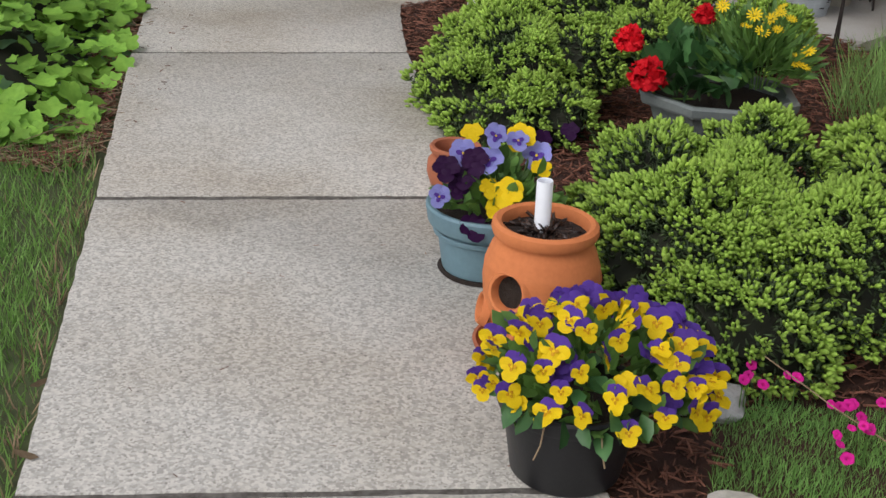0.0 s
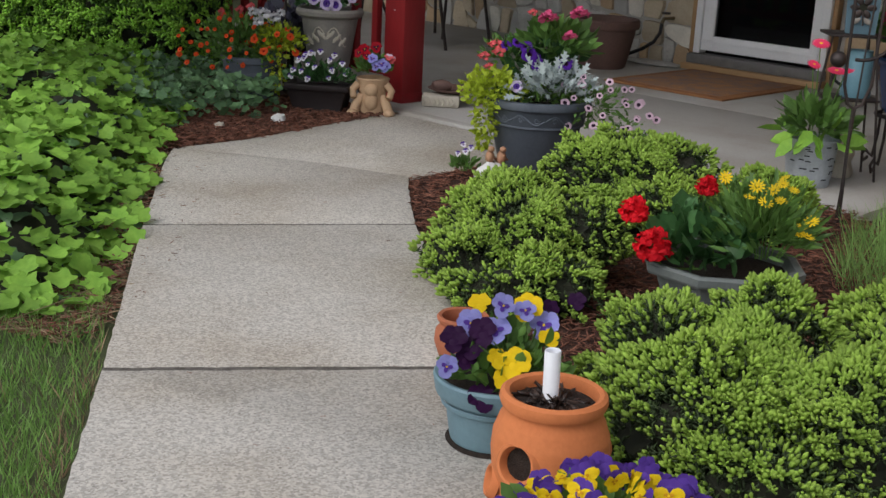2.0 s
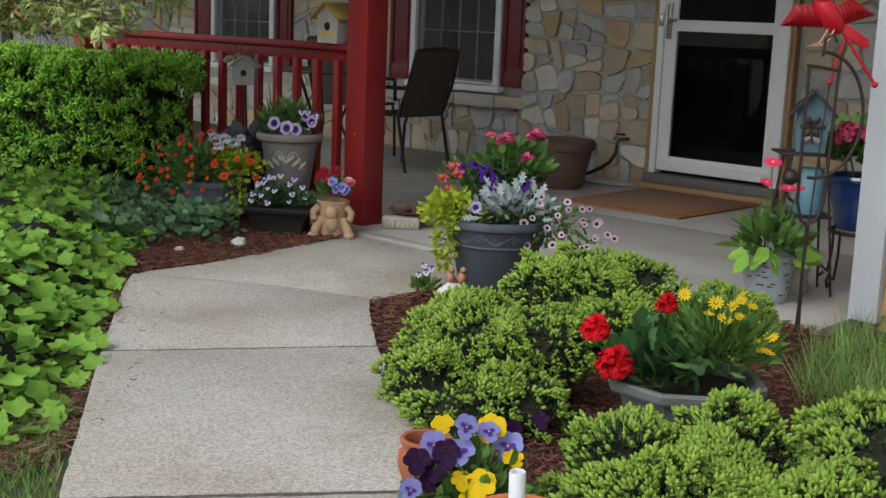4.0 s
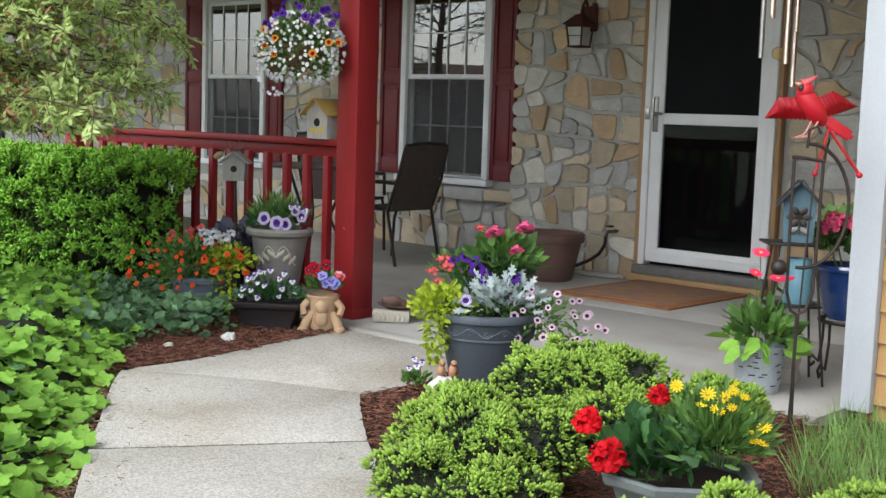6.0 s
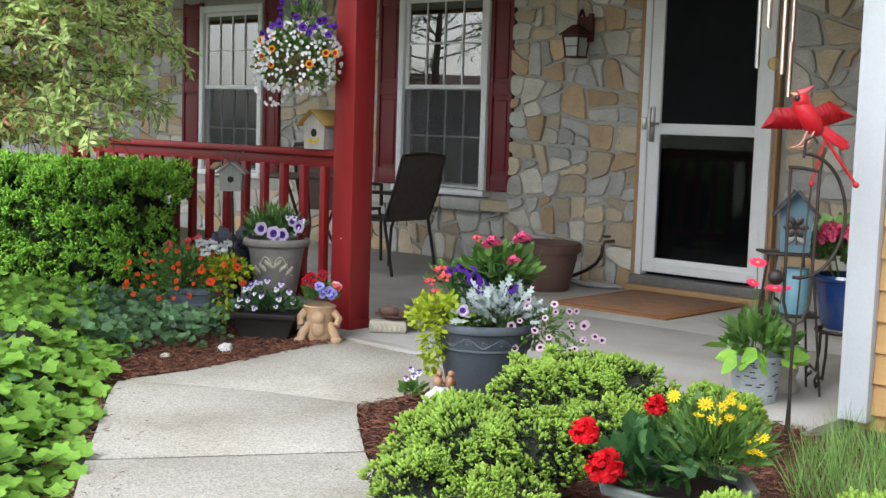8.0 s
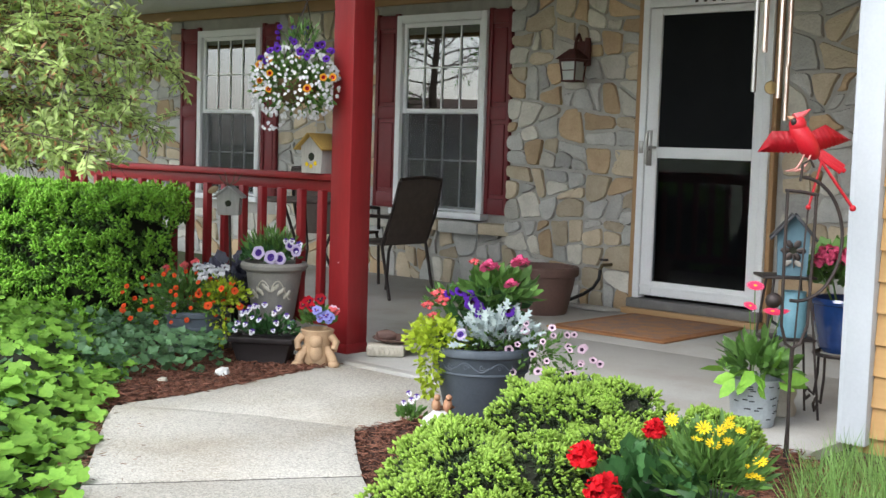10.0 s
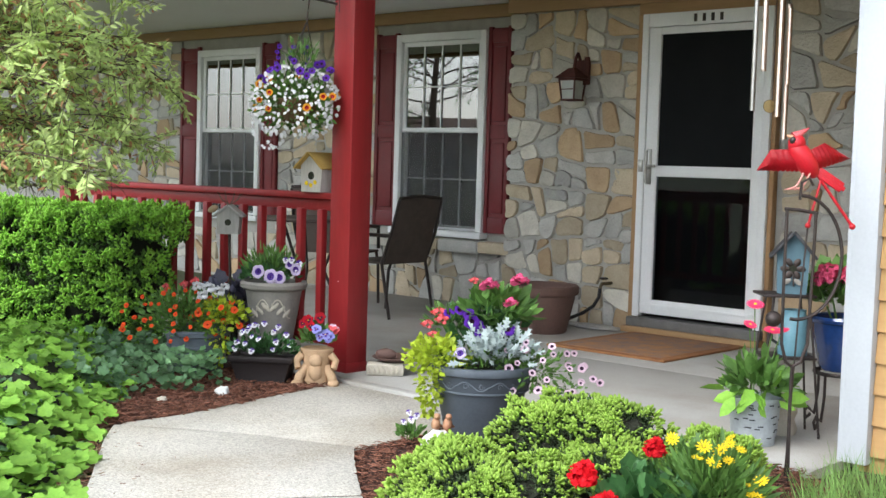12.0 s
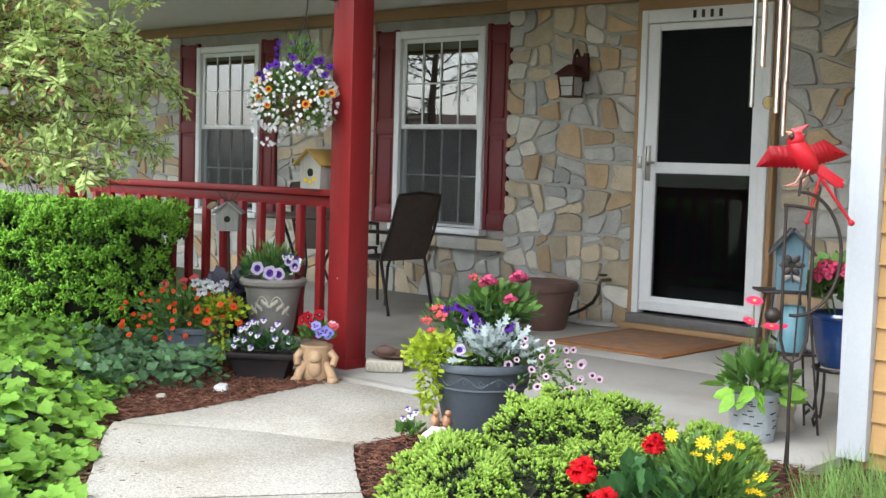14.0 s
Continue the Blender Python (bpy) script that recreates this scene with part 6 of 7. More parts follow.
for p, s in (((0.06, -0.05, 0.425), 0.046), ((0.11, -0.04, 0.41), 0.042), ((0.0, -0.02, 0.435), 0.034), ((0.14, -0.02, 0.435), 0.030), ((0.04, -0.09, 0.395), 0.036)):
    part("flower_head", WHITE_HEAD, None, tub, "small white flower cluster", Matrix.Translation(p) @ Matrix.Scale(s, 4))
for p in ((-0.07, 0.0, 0.44), (-0.02, 0.02, 0.455), (-0.17, 0.02, 0.42)):
    part("flower_head", HEAD_C, None, tub, "coral flower head", Matrix.Translation(p) @ Matrix.Scale(0.026, 4))
heu = thing("purple_coral_bells", pose(-1.11, 6.62, -0.018), "dusky purple-leaved coral bells behind the pots", "plant")
leaves(heu, "leaf_clump", (0, 0, 0.28), (0.16, 0.13, 0.18), 170, LOBED, 0.075, LEAF_PURPLE, 0.3, -0.5, 0.3)
part("stalk", tube([(0, 0, 0), (0, 0, 0.25)], 0.02, 8), TWIGS_AND_SHADE, heu)

# stake birdhouse before the railing
bh = thing("stake_birdhouse", pose(-1.135, 6.56, -0.02), "small weathered grey birdhouse on a garden stake", "birdhouse")
OLD_WOOD = mat("grey_weathered_wood", (0.34, 0.32, 0.30), (0.22, 0.21, 0.20), 0.85, 12, 90, 0.4, stretch=(1, 1, 0.2))


def birdhouse(parent, w, h, d, wall, roofm, z, over_=0.02, tilt=38):
    bm = bmesh.new()
    hw = w / 2
    rise = hw * math.tan(radians(tilt))
    out = [(-hw * 0.9, 0), (hw * 0.9, 0), (hw, h), (0, h + rise), (-hw, h)]
    f = [bm.verts.new((x, -d / 2, z + zz)) for x, zz in out]
    b = [bm.verts.new((x, d / 2, z + zz)) for x, zz in out]
    bm.faces.new(f), bm.faces.new(b[::-1])
    for i in range(5):
        bm.faces.new((f[i], b[i], b[(i + 1) % 5], f[(i + 1) % 5]))
    bmesh.ops.recalc_face_normals(bm, faces=bm.faces[:])
    shell = part("house_body", bm, wall, parent, smooth=False)
    ln = math.hypot(hw, rise) + over_
    for s in (-1, 1):
        rb = box(0 if s > 0 else -ln, ln if s > 0 else 0, -d / 2 - over_, d / 2 + over_, 0, 0.010, 0.002)
        bmesh.ops.transform(rb, matrix=pose(0, 0, z + h + rise, 0, s * tilt), verts=rb.verts[:])
        part("roof_board", rb, roofm, parent, "sloping roof board")
    # no real opening: a near-black disc paints the shaded hole on the front
    part("entrance_hole", lathe([(0, 0), (w * 0.14, 0), (w * 0.14, 0.002), (0, 0.003)], 20, m=pose(0, -d / 2 + 0.001, z + h * 0.62, 90)), TWIGS_AND_SHADE, shell, "round dark entrance hole")


part("stake", tube([(0, 0, 0), (0.01, 0, 0.4), (0, 0, 0.69)], 0.007, 8), METAL, bh)
birdhouse(bh, 0.12, 0.10, 0.10, OLD_WOOD, OLD_WOOD, 0.69)
bm = bmesh.new()
for a in (-0.9, -0.3, 0.4, 1.0):
    tube([(0, -0.02, 0.84), (0.05 * math.sin(a), -0.02, 0.87), (0.075 * math.sin(a * 1.1), -0.02, 0.90 + 0.02 * math.cos(a))], 0.004, 5, bm, 0.5)
part("twig_trim", bm, BARK, bh, "twigs fixed on the ridge")
part("bird_shape", blob(pose(-0.085, -0.02, 0.82, 0, -30) @ Matrix.Diagonal((0.03, 0.016, 0.018, 1)), 2, 0.1), LITTER, bh)

# birdhouse on the railing by the post
rb_ = thing("rail_birdhouse", HOUSE @ pose(-0.25, -2.63, 0.907), "whitewashed wooden birdhouse with straw-yellow roof on railing", "birdhouse")
birdhouse(rb_, 0.15, 0.135, 0.20, mat("whitewashed_wood", (0.50, 0.46, 0.42), (0.36, 0.33, 0.30), 0.8, 14, 90, 0.3, stretch=(1, 1, 0.2)), mat("straw_roof", (0.46, 0.30, 0.08), (0.36, 0.22, 0.06), 0.85, 14, 90, 0.5), 0.0, 0.03, 40)
rb_.matrix_basis = HOUSE @ pose(-0.22, -2.63, 0.907, 0, 0, 4)
for dx, dz in ((-0.03, 0.045), (0.0, 0.035), (0.03, 0.05)):
    part("painted_flower", lathe([(0, 0), (0.012, 0), (0.012, 0.002), (0, 0.003)], 8, m=pose(dx, -0.101, dz, 90)), GOLD, rb_)

# hanging basket from a scroll bracket on the post
hb = thing("hanging_basket", pose(-0.765, 6.26, 1.36), "hanging basket of white, violet and amber flowers", "hanging basket")
part("basket", lathe([(0, -0.11), (0.06, -0.10), (0.10, -0.05), (0.115, 0.0), (0.118, 0.012), (0.11, 0.012), (0.09, -0.04), (0, -0.07)], 32), mat("coir_liner", (0.16, 0.10, 0.05), (0.10, 0.06, 0.03), 0.95, 30, 150, 0.8), hb)
for a in (0.3, 2.4, 4.5):
    part("chain", tube([(0.14 * math.cos(a), 0.14 * math.sin(a), 0.01), (0.07 * math.cos(a) + 0.02, 0.07 * math.sin(a), 0.22), (0.05, 0, 0.40)], 0.003, 5), METAL, hb)
part("hanger", tube([(0.05, 0, 0.40), (0.055, 0, 0.46), (0.06, 0, 0.515)], 0.004, 6), METAL, hb)
leaves(hb, "foliage", (0, 0, 0.0), (0.21, 0.19, 0.19), 1150, OVATE, 0.036, LEAF, 0.2, -0.8, 0.3, 0.8)
leaves(hb, "upright_foliage", (0.03, 0.0, 0.20), (0.10, 0.08, 0.13), 170, OVATE, 0.04, LEAF, 1.2, -0.2, 0.2, 0.4)
TINY = pansy("flower", WHITE_PETAL, WHITE_PETAL, None)
blooms(hb, "flower", TINY, over((0, 0, -0.01), (0.225, 0.20, 0.19), 330, -0.9, 0.013, 0.35), 0.0105, (0, -0.9, 0.15), 0.5)
blooms(hb, "flower", TINY, over((-0.12, -0.04, -0.12), (0.09, 0.09, 0.12), 40, -1, 0.016, 0.3), 0.0105, (0, -0.9, 0.0), 0.5)
blooms(hb, "flower", PETUNIA_G, over((0.0, -0.03, 0.01), (0.215, 0.20, 0.12), 11, -0.6, 0.06, 0.1), 0.020, (0, -0.95, 0.1), 0.3)
blooms(hb, "flower", PETUNIA_V, over((0.02, -0.02, 0.10), (0.19, 0.17, 0.11), 14, -0.1, 0.04, 0.1), 0.020, (0, -0.9, 0.2), 0.4)
for dx in (-0.09, -0.02, 0.05):
    blooms(hb, "flower", PETUNIA_V, [Vector((dx + rnd(-0.01, 0.01), 0, 0.16 + 0.028 * k)) for k in range(5)], 0.012, (0, -0.9, 0.3), 0.5)
br = thing("scroll_bracket", pose(-0.765, 6.26, 1.312), "black wrought-iron scroll bracket on the porch post", "bracket")
bm = tube([(0.20, 0.02, 0.54), (0.06, 0, 0.565), (0.03, 0, 0.575), (0.02, 0, 0.56), (0.035, 0, 0.553)], 0.006, 8)
tube([(0.21, 0.02, 0.70), (0.13, 0.01, 0.62), (0.085, 0, 0.575), (0.07, 0, 0.585), (0.085, 0, 0.595)], 0.006, 8, bm)
tube([(0.212, 0.02, 0.50), (0.212, 0.02, 0.74)], 0.007, 8, bm)
part("scroll", bm, METAL, br)

# ---- right of the porch: stand, pots, cardinal, hook ----
bucket = thing("galvanised_bucket", pose(1.245, 4.86, FLOOR) @ Matrix.Scale(1.05, 4), "galvanised bucket with birch-bark marks and pink gerberas", "flower pot")
ZINC = mat("galvanised_zinc", (0.48, 0.52, 0.55), (0.36, 0.39, 0.42), 0.45, 16, 90, 0.15, metal=0.5)
bucket_body = part("bucket_body", lathe([(0, 0), (0.075, 0), (0.078, 0.004), (0.080, 0.03), (0.083, 0.032), (0.097, 0.17), (0.102, 0.172), (0.102, 0.18), (0.095, 0.18), (0.092, 0.15), (0, 0.15)], 40), ZINC, bucket)
for i in range(26):
    a, z = rnd(-2.9, -0.2), rnd(0.03, 0.165)
    r = 0.0795 + z * 0.103
    part("bark_mark", box(-0.011 * rnd(0.5, 1.3), 0.011 * rnd(0.5, 1.3), -0.001, 0.001, -0.0022, 0.0022), BLACK_PLASTIC, bucket_body, "", pose(r * math.cos(a), r * math.sin(a), z, 0, 0, math.degrees(a) + 90))
leaves(bucket, "foliage", (0, 0, 0.22), (0.13, 0.12, 0.09), 190, OVATE, 0.075, LEAF, 0.25, -0.3, 0.2, 0.75)
leaves(bucket, "foliage", (0.0, -0.04, 0.19), (0.14, 0.12, 0.06), 22, OVATE, 0.09, IVY, -0.5, -0.3, 0.5, 1.0, "hanging pale green leaves")
GERB = daisy("flower", petal("hot_pink_petal", (0.80, 0.06, 0.16)), GOLD, 18, 3)
at(GERB, [(-0.03, -0.06, 0.53), (-0.045, -0.06, 0.455), (0.03, -0.09, 0.44), (0.075, -0.03, 0.43)], 0.034, bucket, (0, -0.45, 0.75), 0.4, (0, 0, 0.16))

stand = thing("iron_plant_stand", pose(1.69, 5.19, FLOOR) @ Matrix.Diagonal((1.0, 1.0, 1.45, 1)), "black wrought-iron plant stand with scrolled feet", "plant stand")
for a in (0.6, 2.2, 3.8, 5.3):
    c, s = math.cos(a), math.sin(a)
    part("leg", tube([(0.15 * c, 0.15 * s, 0.025), (0.17 * c, 0.17 * s, 0.012), (0.18 * c, 0.18 * s, 0.03), (0.165 * c, 0.165 * s, 0.045), (0.13 * c, 0.13 * s, 0.03), (0.115 * c, 0.115 * s, 0.10), (0.115 * c, 0.115 * s, 0.17)], 0.006, 8), METAL, stand)
part("ring", tube([(0.115 * math.cos(i * 0.3142), 0.115 * math.sin(i * 0.3142), 0.165) for i in range(21)], 0.006, 8), METAL, stand)
bp_ = thing("blue_glazed_pot", pose(1.69, 5.19, FLOOR + 0.249), "cobalt-blue glazed pot of pink geraniums on iron stand", "flower pot")
COBALT = mat("cobalt_glaze", (0.02, 0.055, 0.20), (0.012, 0.035, 0.13), 0.12, 7, 60, 0.1, spec=0.7)
part("pot_body", lathe([(0, 0), (0.085, 0), (0.10, 0.02), (0.128, 0.17), (0.130, 0.20), (0.142, 0.205), (0.146, 0.218), (0.140, 0.230), (0.125, 0.228), (0.12, 0.19), (0, 0.19)], 44), COBALT, bp_)
leaves(bp_, "foliage", (0, 0, 0.31), (0.16, 0.14, 0.13), 150, LOBED, 0.07, LEAF, 0.4, -0.2, 0.3)
HEAD_G = flower_ball("flower_head", petal("rose_petal", (0.78, 0.12, 0.25)), 60, 21, 0.34)
for p, s in (((-0.10, -0.08, 0.41), 0.055), ((-0.03, -0.10, 0.405), 0.05), ((-0.135, -0.06, 0.385), 0.04), ((0.075, -0.05, 0.465), 0.055), ((0.12, 0.0, 0.47), 0.045)):
    part("flower_head", HEAD_G, None, bp_, "rose-pink geranium head", Matrix.Translation(p) @ Matrix.Scale(s, 4))
    part("stem", tube([(p[0] * 0.4, p[1] * 0.4, 0.2), (p[0], p[1], p[2] - 0.02)], 0.004, 6), LEAF, bp_)
at(PANSY_Y, [(0.10, -0.12, 0.30), (0.13, -0.1, 0.285)], 0.032, bp_)

shelf = thing("tiered_metal_shelf", pose(1.41, 5.06, 0.065), "narrow dark metal shelf stand on the porch", "shelf")
for sx in (-0.07, 0.07):
    for sy in (-0.06, 0.06):
        part("leg", tube([(sx * 1.8, sy * 1.6, -0.061), (sx * 1.35, sy * 1.2, 0.30), (sx, sy, 0.508)], 0.005, 6), METAL, shelf)
part("shelf_board", box(-0.12, 0.095, -0.09, 0.09, 0.508, 0.519, 0.003), METAL, shelf)
part("shelf_board", box(-0.11, 0.11, -0.08, 0.08, 0.255, 0.266, 0.003), METAL, shelf)
bb = thing("blue_birdhouse", pose(1.425, 5.06, 0.585, 0, 0, -14) @ Matrix.Diagonal((1.22, 1.1, 1.12, 1)), "pale blue birdhouse with rusty metal flower and dark roof", "birdhouse")
birdhouse(bb, 0.105, 0.15, 0.10, mat("faded_blue_wood", (0.085, 0.15, 0.185), (0.06, 0.11, 0.14), 0.8, 14, 90, 0.3, stretch=(1, 1, 0.2)), mat("dark_tin", (0.05, 0.05, 0.055), None, 0.5, metal=0.4), 0.0, 0.03, 52)
for k in range(6):
    a = math.pi / 3 * k
    part("metal_petal", blob(pose(0.026 * math.cos(a), -0.053, 0.092 + 0.026 * math.sin(a), 0, -math.degrees(a)) @ Matrix.Diagonal((0.016, 0.003, 0.011, 1)), 2), METAL, bb, "rusty tin petal")
part("metal_stem", tube([(0, -0.058, 0.08), (0.004, -0.06, 0.03)], 0.003, 5), METAL, bb)
for s in (-1, 1):
    part("metal_leaf", blob(pose(s * 0.018, -0.058, 0.045, 0, s * 35) @ Matrix.Diagonal((0.018, 0.003, 0.009, 1)), 2), STONE_RESIN, bb)
can = thing("blue_watering_can", pose(1.44, 5.06, 0.332), "pale blue enamel jug on the lower shelf", "jug")
part("can_body", lathe([(0, 0), (0.058, 0), (0.060, 0.01), (0.056, 0.15), (0.048, 0.17), (0.050, 0.185), (0.046, 0.185), (0.042, 0.16), (0, 0.15)], 32), mat("pale_blue_enamel", (0.13, 0.26, 0.32), (0.10, 0.21, 0.26), 0.35), can)
part("handle", tube([(-0.053, 0, 0.14), (-0.092, 0, 0.12), (-0.088, 0, 0.06), (-0.056, 0, 0.04)], 0.007, 8), BLACK_PLASTIC, can)
white_fig = new("white_garden_figure", finish("white_garden_figure", lathe([(0, 0), (0.055, 0), (0.06, 0.02), (0.045, 0.06), (0.055, 0.09), (0.05, 0.12), (0.03, 0.15), (0.034, 0.175), (0.02, 0.2), (0, 0.205)], 28, 0.12), RELIEF))
white_fig.matrix_basis = pose(1.415, 5.06, FLOOR)
tagged(white_fig, "small white plaster garden ornament on porch floor", "ornament")

hook = thing("garden_scroll_stake", pose(1.222, 4.29, -0.02), "dark iron garden stake with looping scrolls", "garden stake")
part("rod", tube([(0.005, 0, 0.0), (0.0, 0, 0.25), (0.0, 0, 0.42)], 0.0062, 8), METAL, hook)
part("loop", tube([(-0.042, 0, 0.965), (-0.042, 0, 0.75), (-0.040, 0, 0.50), (-0.022, 0, 0.435), (0.0, 0, 0.42), (0.028, 0, 0.435), (0.05, 0, 0.50), (0.056, 0, 0.75), (0.058, 0, 0.955)], 0.0058, 8), METAL, hook)
part("crossbar", tube([(-0.05, 0, 0.968), (0.0, 0, 0.965), (0.065, 0, 0.955)], 0.006, 8), METAL, hook)
cx, cz, r = 0.025, 0.80, 0.20
part("hoop", tube([(cx - 0.02 + 0.150 * math.sin(a) * (1.0 if a < 1.6 else 1.0), 0, 0.80 + 0.215 * math.cos(a)) for a in (0.02 + 0.155 * i for i in range(22))], 0.0062, 8), METAL, hook)
part("ball", blob(pose(-0.072, 0, 0.585) @ Matrix.Scale(0.028, 4), 3), METAL, hook, "dark iron ball")
part("hook_tip", tube([(0.0, 0, 1.0), (0.005, 0, 1.06), (0.03, 0, 1.075), (0.045, 0, 1.05)], 0.005, 6), METAL, hook)

card = thing("cardinal_ornament", pose(1.275, 4.36, 0.10) @ Matrix.Scale(0.9, 4), "bright red metal cardinal ornament with spread wings", "ornament")
CARD = mat("cardinal_red_enamel", (0.52, 0.010, 0.022), (0.38, 0.007, 0.014), 0.42, 16, 120, 0.15)
CREST = mat("faded_red_enamel", (0.62, 0.16, 0.17), (0.50, 0.06, 0.07), 0.55, 30, 150, 0.2)
bm = blob(pose(-0.030, 0, 1.135, 0, -36) @ Matrix.Diagonal((0.042, 0.042, 0.088, 1)), 3)
blob(pose(-0.060, -0.004, 1.195) @ Matrix.Diagonal((0.034, 0.031, 0.036, 1)), 3, bm=bm)
part("body", bm, CARD, card)
part("crest", tube([(-0.072, -0.004, 1.218), (-0.045, -0.002, 1.234), (-0.013, 0, 1.256)], 0.022, 10, None, 0.12), CREST, card, "faded pink-red crest")
tail = bmesh.new()
for k in (-1, 0, 1):
    box(-0.009 + 0.012 * k, 0.009 + 0.012 * k, -0.004 + 0.003 * k, 0.004 + 0.003 * k, -0.125 + 0.012 * abs(k), 0.0, 0.003, tail)
part("tail", tail, CARD, card, "", pose(0.030, 0.0, 1.088, 0, -57))
part("beak", tube([(-0.082, -0.012, 1.216), (-0.107, -0.014, 1.226)], 0.011, 8, None, 0.1), mat("orange_beak", (0.65, 0.34, 0.20), None, 0.5), card)
part("mask", blob(pose(-0.080, -0.02, 1.205) @ Matrix.Diagonal((0.013, 0.014, 0.016, 1)), 2), METAL, card, "dark face mask")


def wing(root, lead, tip, trail, feathers):
    """A tin wing of stamped feathers: each runs from the leading edge down to the scalloped trailing edge."""
    bm = bmesh.new()
    top = []
    n = feathers * 4
    for i in range(n + 1):
        f = i / n
        a = Vector(root).lerp(Vector(lead), f * 2) if f < 0.5 else Vector(lead).lerp(Vector(tip), f * 2 - 1)
        b = Vector(trail).lerp(Vector(tip), f)
        ripple = math.sin((f * feathers % 1) * math.pi)
        drop = 0.009 * ripple * (1 - f)
        ring = []
        for k in range(5):
            q = a.lerp(b, k / 4)
            ring.append(bm.verts.new((q.x, 0.05 * f * f + 0.006 * ripple * (k / 4) - 0.02 * math.sin(k / 4 * math.pi), q.y - drop * (k / 4))))
        top.append(ring)
    for r0, r1 in zip(top, top[1:]):
        for k in range(4):
            bm.faces.new((r0[k], r1[k], r1[k + 1], r0[k + 1]))
    bmesh.ops.solidify(bm, geom=bm.faces[:], thickness=0.003)
    bmesh.ops.recalc_face_normals(bm, faces=bm.faces[:])
    return bm


part("wing", wing((-0.055, 1.172), (-0.157, 1.168), (-0.199, 1.085), (-0.045, 1.092), 9), CARD, card)
part("wing", wing((-0.012, 1.168), (0.052, 1.200), (0.166, 1.142), (0.015, 1.098), 9), CARD, card)
rod = part("leg", tube([(0.022, 0, 1.08), (0.041, 0, 1.055), (0.105, 0, 0.968), (0.171, 0, 0.880)], 0.006, 8), CARD, card)
part("leg", tube([(0.041, 0, 1.055), (0.022, 0, 0.97), (0.0, 0, 0.880)], 0.005, 8), CARD, card)
part("knob", blob(pose(0.172, 0, 0.878) @ Matrix.Scale(0.013, 4), 2), CARD, card)
part("knob", blob(pose(-0.001, 0, 0.877) @ Matrix.Scale(0.011, 4), 2), CARD, card)
bm = bmesh.new()
for dx, dy in ((0.0, 0.0), (0.022, -0.012)):
    tube([(-0.028 + dx, -0.012 + dy, 1.088), (-0.048 + dx, -0.016 + dy, 1.045), (-0.062 + dx, -0.018 + dy, 1.026)], 0.0036, 6, bm)
    for ex, ey in ((-0.044, 0.0), (-0.036, -0.02), (-0.02, 0.016), (0.016, 0.0)):
        tube([(-0.062 + dx, -0.018 + dy, 1.026), (-0.062 + dx + ex, -0.018 + dy + ey, 1.014)], 0.0028, 5, bm, 0.6)
part("claw", bm, mat("pink_claw", (0.62, 0.28, 0.24), None, 0.5), card)
part("support_rod", tube([(-0.001, 0.0, 0.877), (-0.03, -0.03, 0.5), (-0.06, -0.05, -0.13)], 0.0035, 6), METAL, card)

# ---- hedge and tree on the left ----
hedge = thing("yew_hedge", pose(-2.45, 7.15, -0.02), "dense clipped dark-green yew hedge with bright new growth on top", "hedge")
H0, H1, HT = Vector((-3.4, 7.55)), Vector((-1.62, 6.98)), 0.80
along = (H1 - H0).normalized()
across = Vector((-along.y, along.x))
bm = bmesh.new()
for i in range(6):
    c = H0.lerp(H1, i / 5 * 0.84)
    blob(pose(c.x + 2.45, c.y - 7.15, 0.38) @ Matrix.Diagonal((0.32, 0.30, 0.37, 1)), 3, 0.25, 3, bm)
# near-black filling paints the shade within the hedge
part("inner_growth", bm, TWIGS_AND_SHADE, hedge)
dark, lite = [], []
for k in range(5200):
    f = rnd(-0.06, 1.09)
    a = rnd(-1.15, math.pi * 0.72)
    # a rounded box in section
    sx, sz = math.cos(a), math.sin(a)
    sc = 1 / max(abs(sx), abs(sz)) ** 0.75
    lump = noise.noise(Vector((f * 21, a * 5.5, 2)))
    wob = 1 + 0.08 * noise.noise(Vector((f * 7, a * 3, 2))) + 0.26 * lump
    endr = 1.0 if 0 < f < 1 else max(0.35, 1 - (max(-f, f - 1) / 0.10) ** 2)
    c = H0 + along * f * (H1 - H0).length - across * (sx * 0.36 * sc * wob * endr)
    p = Vector((c.x + 2.45, c.y - 7.15, max(0.02, 0.40 + sz * 0.37 * sc * wob * (0.6 + 0.4 * endr))))
    if p.z > HT + 0.08 or (lump < -0.16 and p.z < 0.66 and rnd() < 0.75):
        continue
    out = Vector((-across.x * sx, -across.y * sx, sz)).normalized()
    # a spray: a fan of needles along one shoot, fresh at its tip
    shoot = (out * 0.8 + Vector((rnd(-0.7, 0.7), rnd(-0.7, 0.7), rnd(0.0, 0.9)))).normalized()
    # fresh colour favours top and bulges, so light and shade are partly painted in
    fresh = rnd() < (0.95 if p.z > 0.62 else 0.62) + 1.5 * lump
    side = shoot.orthogonal().normalized()
    other = shoot.cross(side)
    for j in range(11):
        u, b = j / 10, rnd(0, 6.283)
        w = (shoot * 0.75 + side * math.cos(b) + other * math.sin(b)).normalized()
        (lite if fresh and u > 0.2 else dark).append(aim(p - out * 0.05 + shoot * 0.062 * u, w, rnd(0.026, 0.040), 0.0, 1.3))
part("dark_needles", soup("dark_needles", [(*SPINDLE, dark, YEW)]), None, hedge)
part("new_growth", soup("new_growth", [(*SPINDLE, lite, YEW_TIP)]), None, hedge, "bright green new growth, massed on top and bulges as painted light")

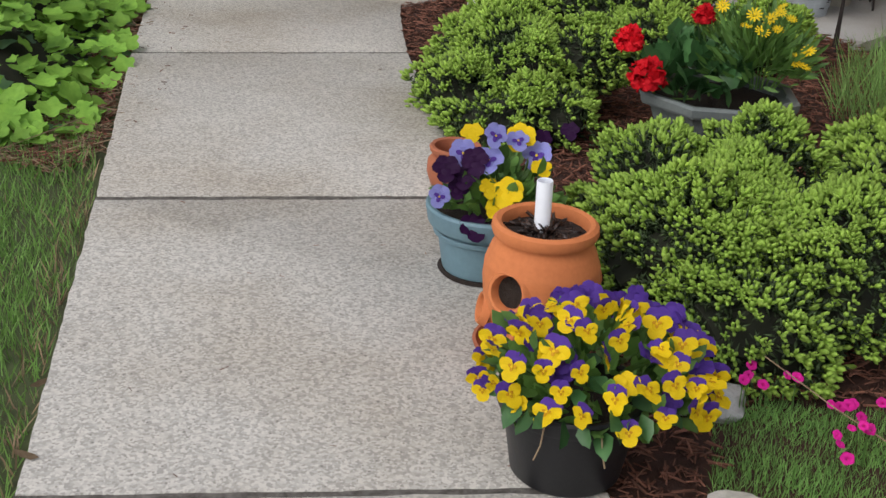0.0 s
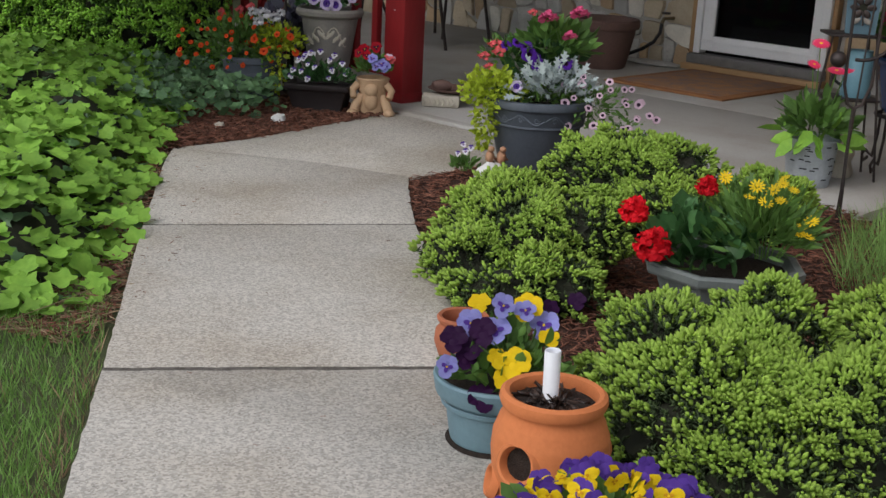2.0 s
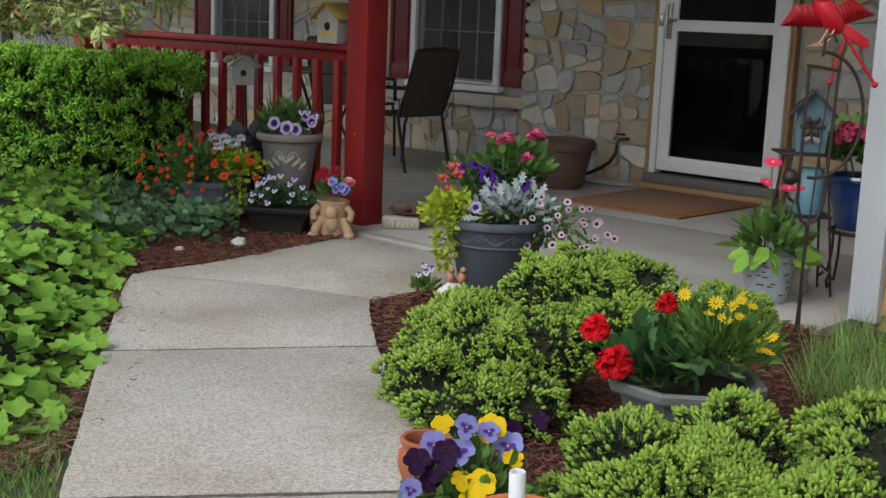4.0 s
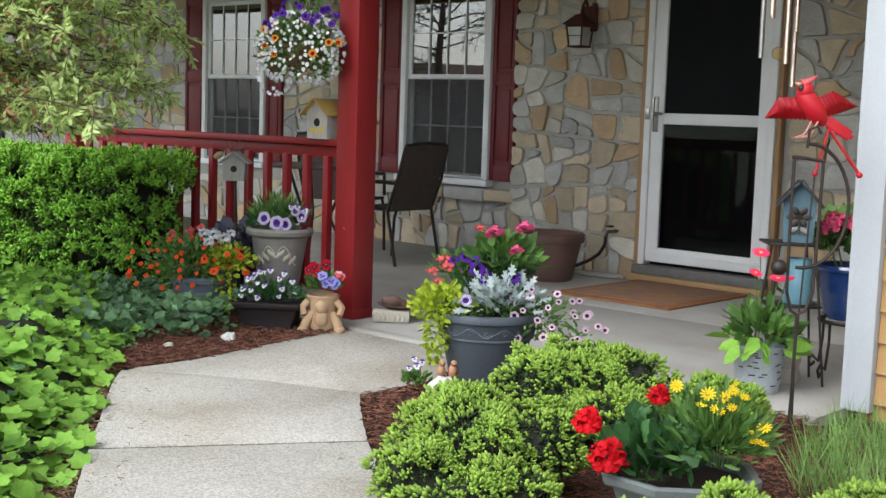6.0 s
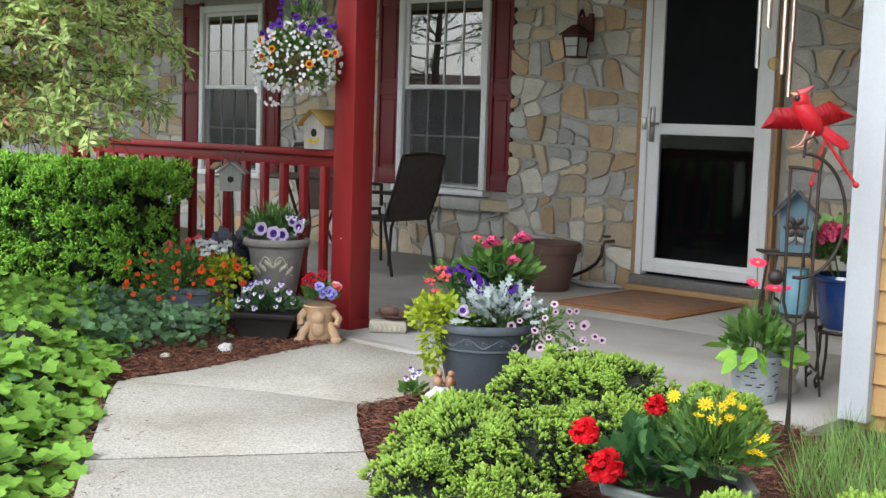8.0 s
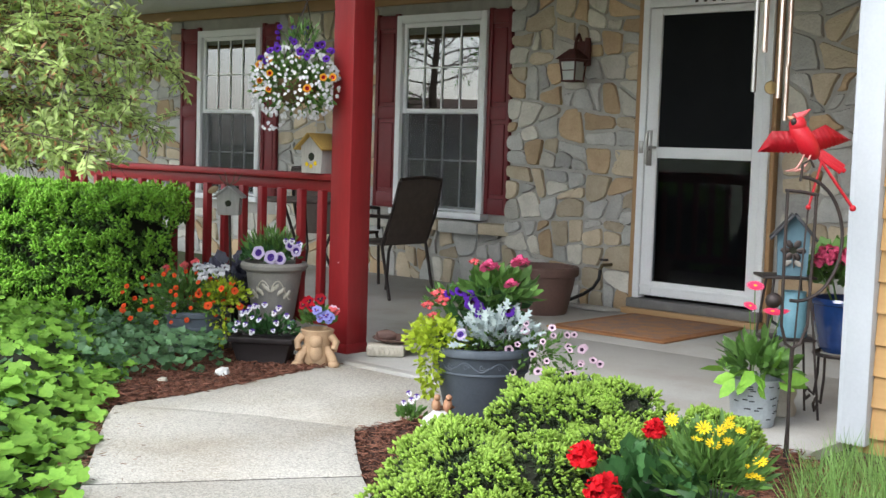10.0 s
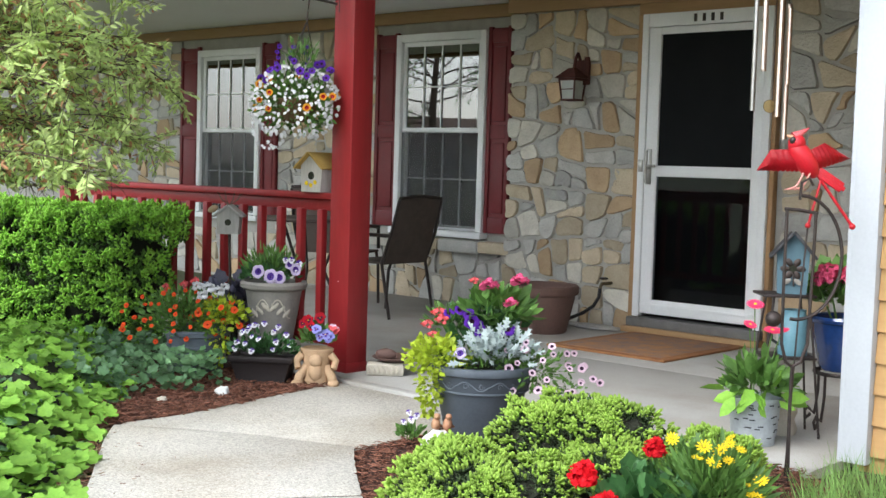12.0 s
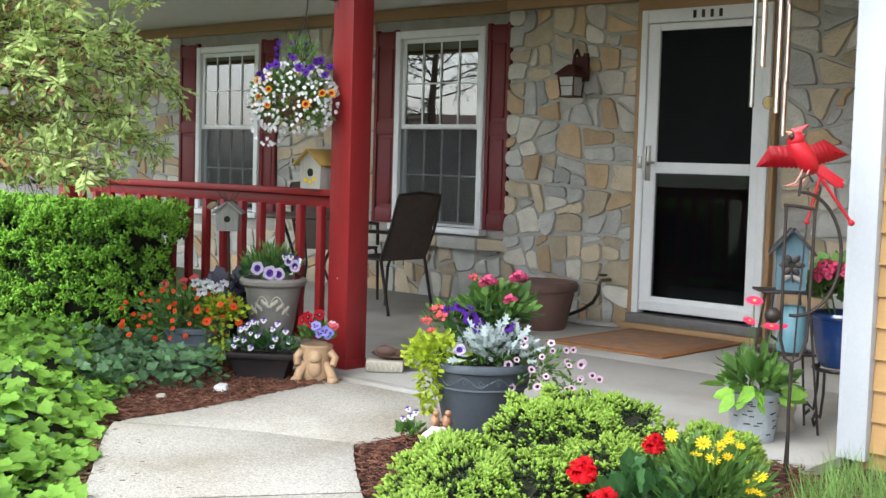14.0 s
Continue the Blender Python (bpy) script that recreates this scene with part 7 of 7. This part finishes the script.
tree = thing("ornamental_tree", pose(-2.75, 5.75, -0.03), "small ornamental tree with arching branches of fine leaves", "tree")
part("trunk", tube([(0, 0, 0), (0.02, 0.02, 0.5), (-0.02, 0.0, 1.0), (0.03, -0.02, 1.5), (0.0, 0, 2.1)], 0.055, 12, None, 0.35), BARK, tree)
rng = np.random.default_rng(31)
twigs, lv, bd = bmesh.new(), [], []
for k in range(112):
    z0 = rng.uniform(0.6, 2.3)
    a = rng.uniform(-1.25, 0.95)
    ln = rng.uniform(0.7, 1.85)
    p, d = Vector((0, 0, z0)), Vector((math.cos(a), math.sin(a) * 0.75, rng.uniform(0.15, 0.6)))
    pts = [p.copy()]
    for i in range(10):
        p = p + d * (ln / 10)
        d = (d + Vector((rng.normal(0, 0.12), rng.normal(0, 0.12), -0.085))).normalized()
        pts.append(p.copy())
    pts = [q for q in pts if (q.z > 0.92 or q.x < 0.4) and q.x < 1.42]
    if len(pts) < 4:
        continue
    tube(pts, 0.010, 5, twigs, 0.2)
    for i in range(2, len(pts)):
        outer = i > len(pts) - 3
        for j in range(8):
            e = (d * 0.3 + Vector(rng.normal(0, 1, 3))).normalized()
            q0 = pts[i] + (pts[i - 1] - pts[i]) * rng.uniform(0, 1)
            q1 = q0 + e * rng.uniform(0.05, 0.17)
            tube([q0, (q0 + q1) / 2 + Vector((0, 0, 0.006)), q1], 0.0022, 3, twigs, 0.5)
            for s in range(12):
                b = q0.lerp(q1, rng.uniform(0.2, 1.0))
                if b.z < 0.95 and b.x > 0.35 or b.z < 0.78:
                    continue
                w = (e * 0.7 + Vector((rng.normal(0, 0.7), rng.normal(0, 0.7), rng.normal(-0.1, 0.35)))).normalized()
                face = (rng.normal(-0.3, 0.45), rng.normal(-0.9, 0.4), 0.75)
                m = lay(b, w, face, rng.uniform(0.034, 0.052) if outer else rng.uniform(0.022, 0.040))
                (lv if rng.random() < (0.95 if outer else 0.68) else bd).append(m)
part("branch_work", twigs, BARK, tree)
part("crown", soup("crown", [(*NARROW, lv, TREE_LEAF), (*NARROW, bd, TREE_BUD)]), None, tree, "fine light-green leaves with russet seeds")


# ---- across the lawn to the west, mirrored in the window panes ----
shade = thing("shade_tree", pose(-24, 7.6, -0.04), "tall open shade tree in spring leaf on the lawn", "tree")
part("trunk", tube([(0, 0, 0), (0.05, 0.03, 1.2), (-0.03, 0.08, 2.6), (0.06, 0, 4.2), (0.0, 0.05, 6.0)], 0.16, 12, None, 0.25), BARK, shade)
twigs, lv = bmesh.new(), []
for k in range(30):
    a, z0, ln = rng.uniform(0, 6.283), rng.uniform(2.0, 5.6), rng.uniform(1.2, 2.8)
    p, d = Vector((0, 0, z0)), Vector((math.cos(a), math.sin(a), rng.uniform(0.1, 0.7))).normalized()
    pts = [p.copy()]
    for i in range(8):
        p = p + d * (ln / 8)
        d = (d + Vector(rng.normal(0, 0.16, 3)) + Vector((0, 0, -0.03))).normalized()
        pts.append(p.copy())
        if i > 1:
            for j in range(5):
                e = Vector(rng.normal(0, 1, 3)).normalized()
                q = p + e * rng.uniform(0.15, 0.5)
                tube([p, (p + q) / 2 + Vector((0, 0, 0.02)), q], 0.008, 3, twigs, 0.4)
                lv += [aim(p.lerp(q, rng.uniform(0.4, 1.1)), Vector(rng.normal(0, 1, 3)).normalized(), rng.uniform(0.05, 0.09)) for s in range(2)]
    tube(pts, 0.03, 5, twigs, 0.25)
part("branch_work", twigs, BARK, shade)
part("crown", soup("crown", [(*OVATE, lv, LEAF)]), None, shade, "thin spring foliage")
far = thing("neighbour_house", pose(-85, -2.0, -0.04, 0, 0, 84), "pale-sided neighbour house with brown gable roof", "house")
SIDING = mat("pale_siding", (0.55, 0.54, 0.50), (0.48, 0.47, 0.44), 0.7, 1, 20, 0.1, stretch=(0.1, 0.1, 4))
part("wall", box(-5, 5, 0, 7, 0, 2.7), SIDING, far)
gable = bmesh.new()
for x in (-5.3, 5.3):
    gable.faces.new([gable.verts.new(v) for v in ((x, -0.4, 2.6), (x, 7.4, 2.6), (x, 3.5, 4.9))])
gv = gable.verts[:]
for i, j in ((0, 2), (2, 1), (1, 0)):
    gable.faces.new((gv[i], gv[j], gv[j + 3], gv[i + 3]))
bmesh.ops.recalc_face_normals(gable, faces=gable.faces[:])
part("roof", gable, mat("brown_shingle", (0.16, 0.11, 0.085), (0.11, 0.08, 0.06), 0.9, 3, 30, 0.4), far, smooth=False)
for x in (-3.2, -0.6, 2.4):
    w_ = part("window", box(x - 0.55, x + 0.55, -0.05, 0.02, 0.9, 2.1, 0.01), WHITE, far)
    part("pane", box(x - 0.47, x + 0.47, -0.062, -0.052, 0.98, 2.02), DARK_ROOM, w_)

# ---- the stones of the walls, last ----
stone_field(wall_d, -1.175, -0.045, -0.02, 2.17, 0.035, 5)
stone_field(wall_d, 1.005, 2.60, -0.02, 2.17, 0.035, 6)
stone_field(wall_w, -7.3, -1.15, -0.02, 0.42, WIN_Y + 0.035, 11)
for a, b, seed in ((-7.3, -5.45, 12), (-4.02, -2.775, 13), (-1.34, -1.15, 14)):
    stone_field(wall_w, a, b, 0.42, 2.19, WIN_Y + 0.035, seed)
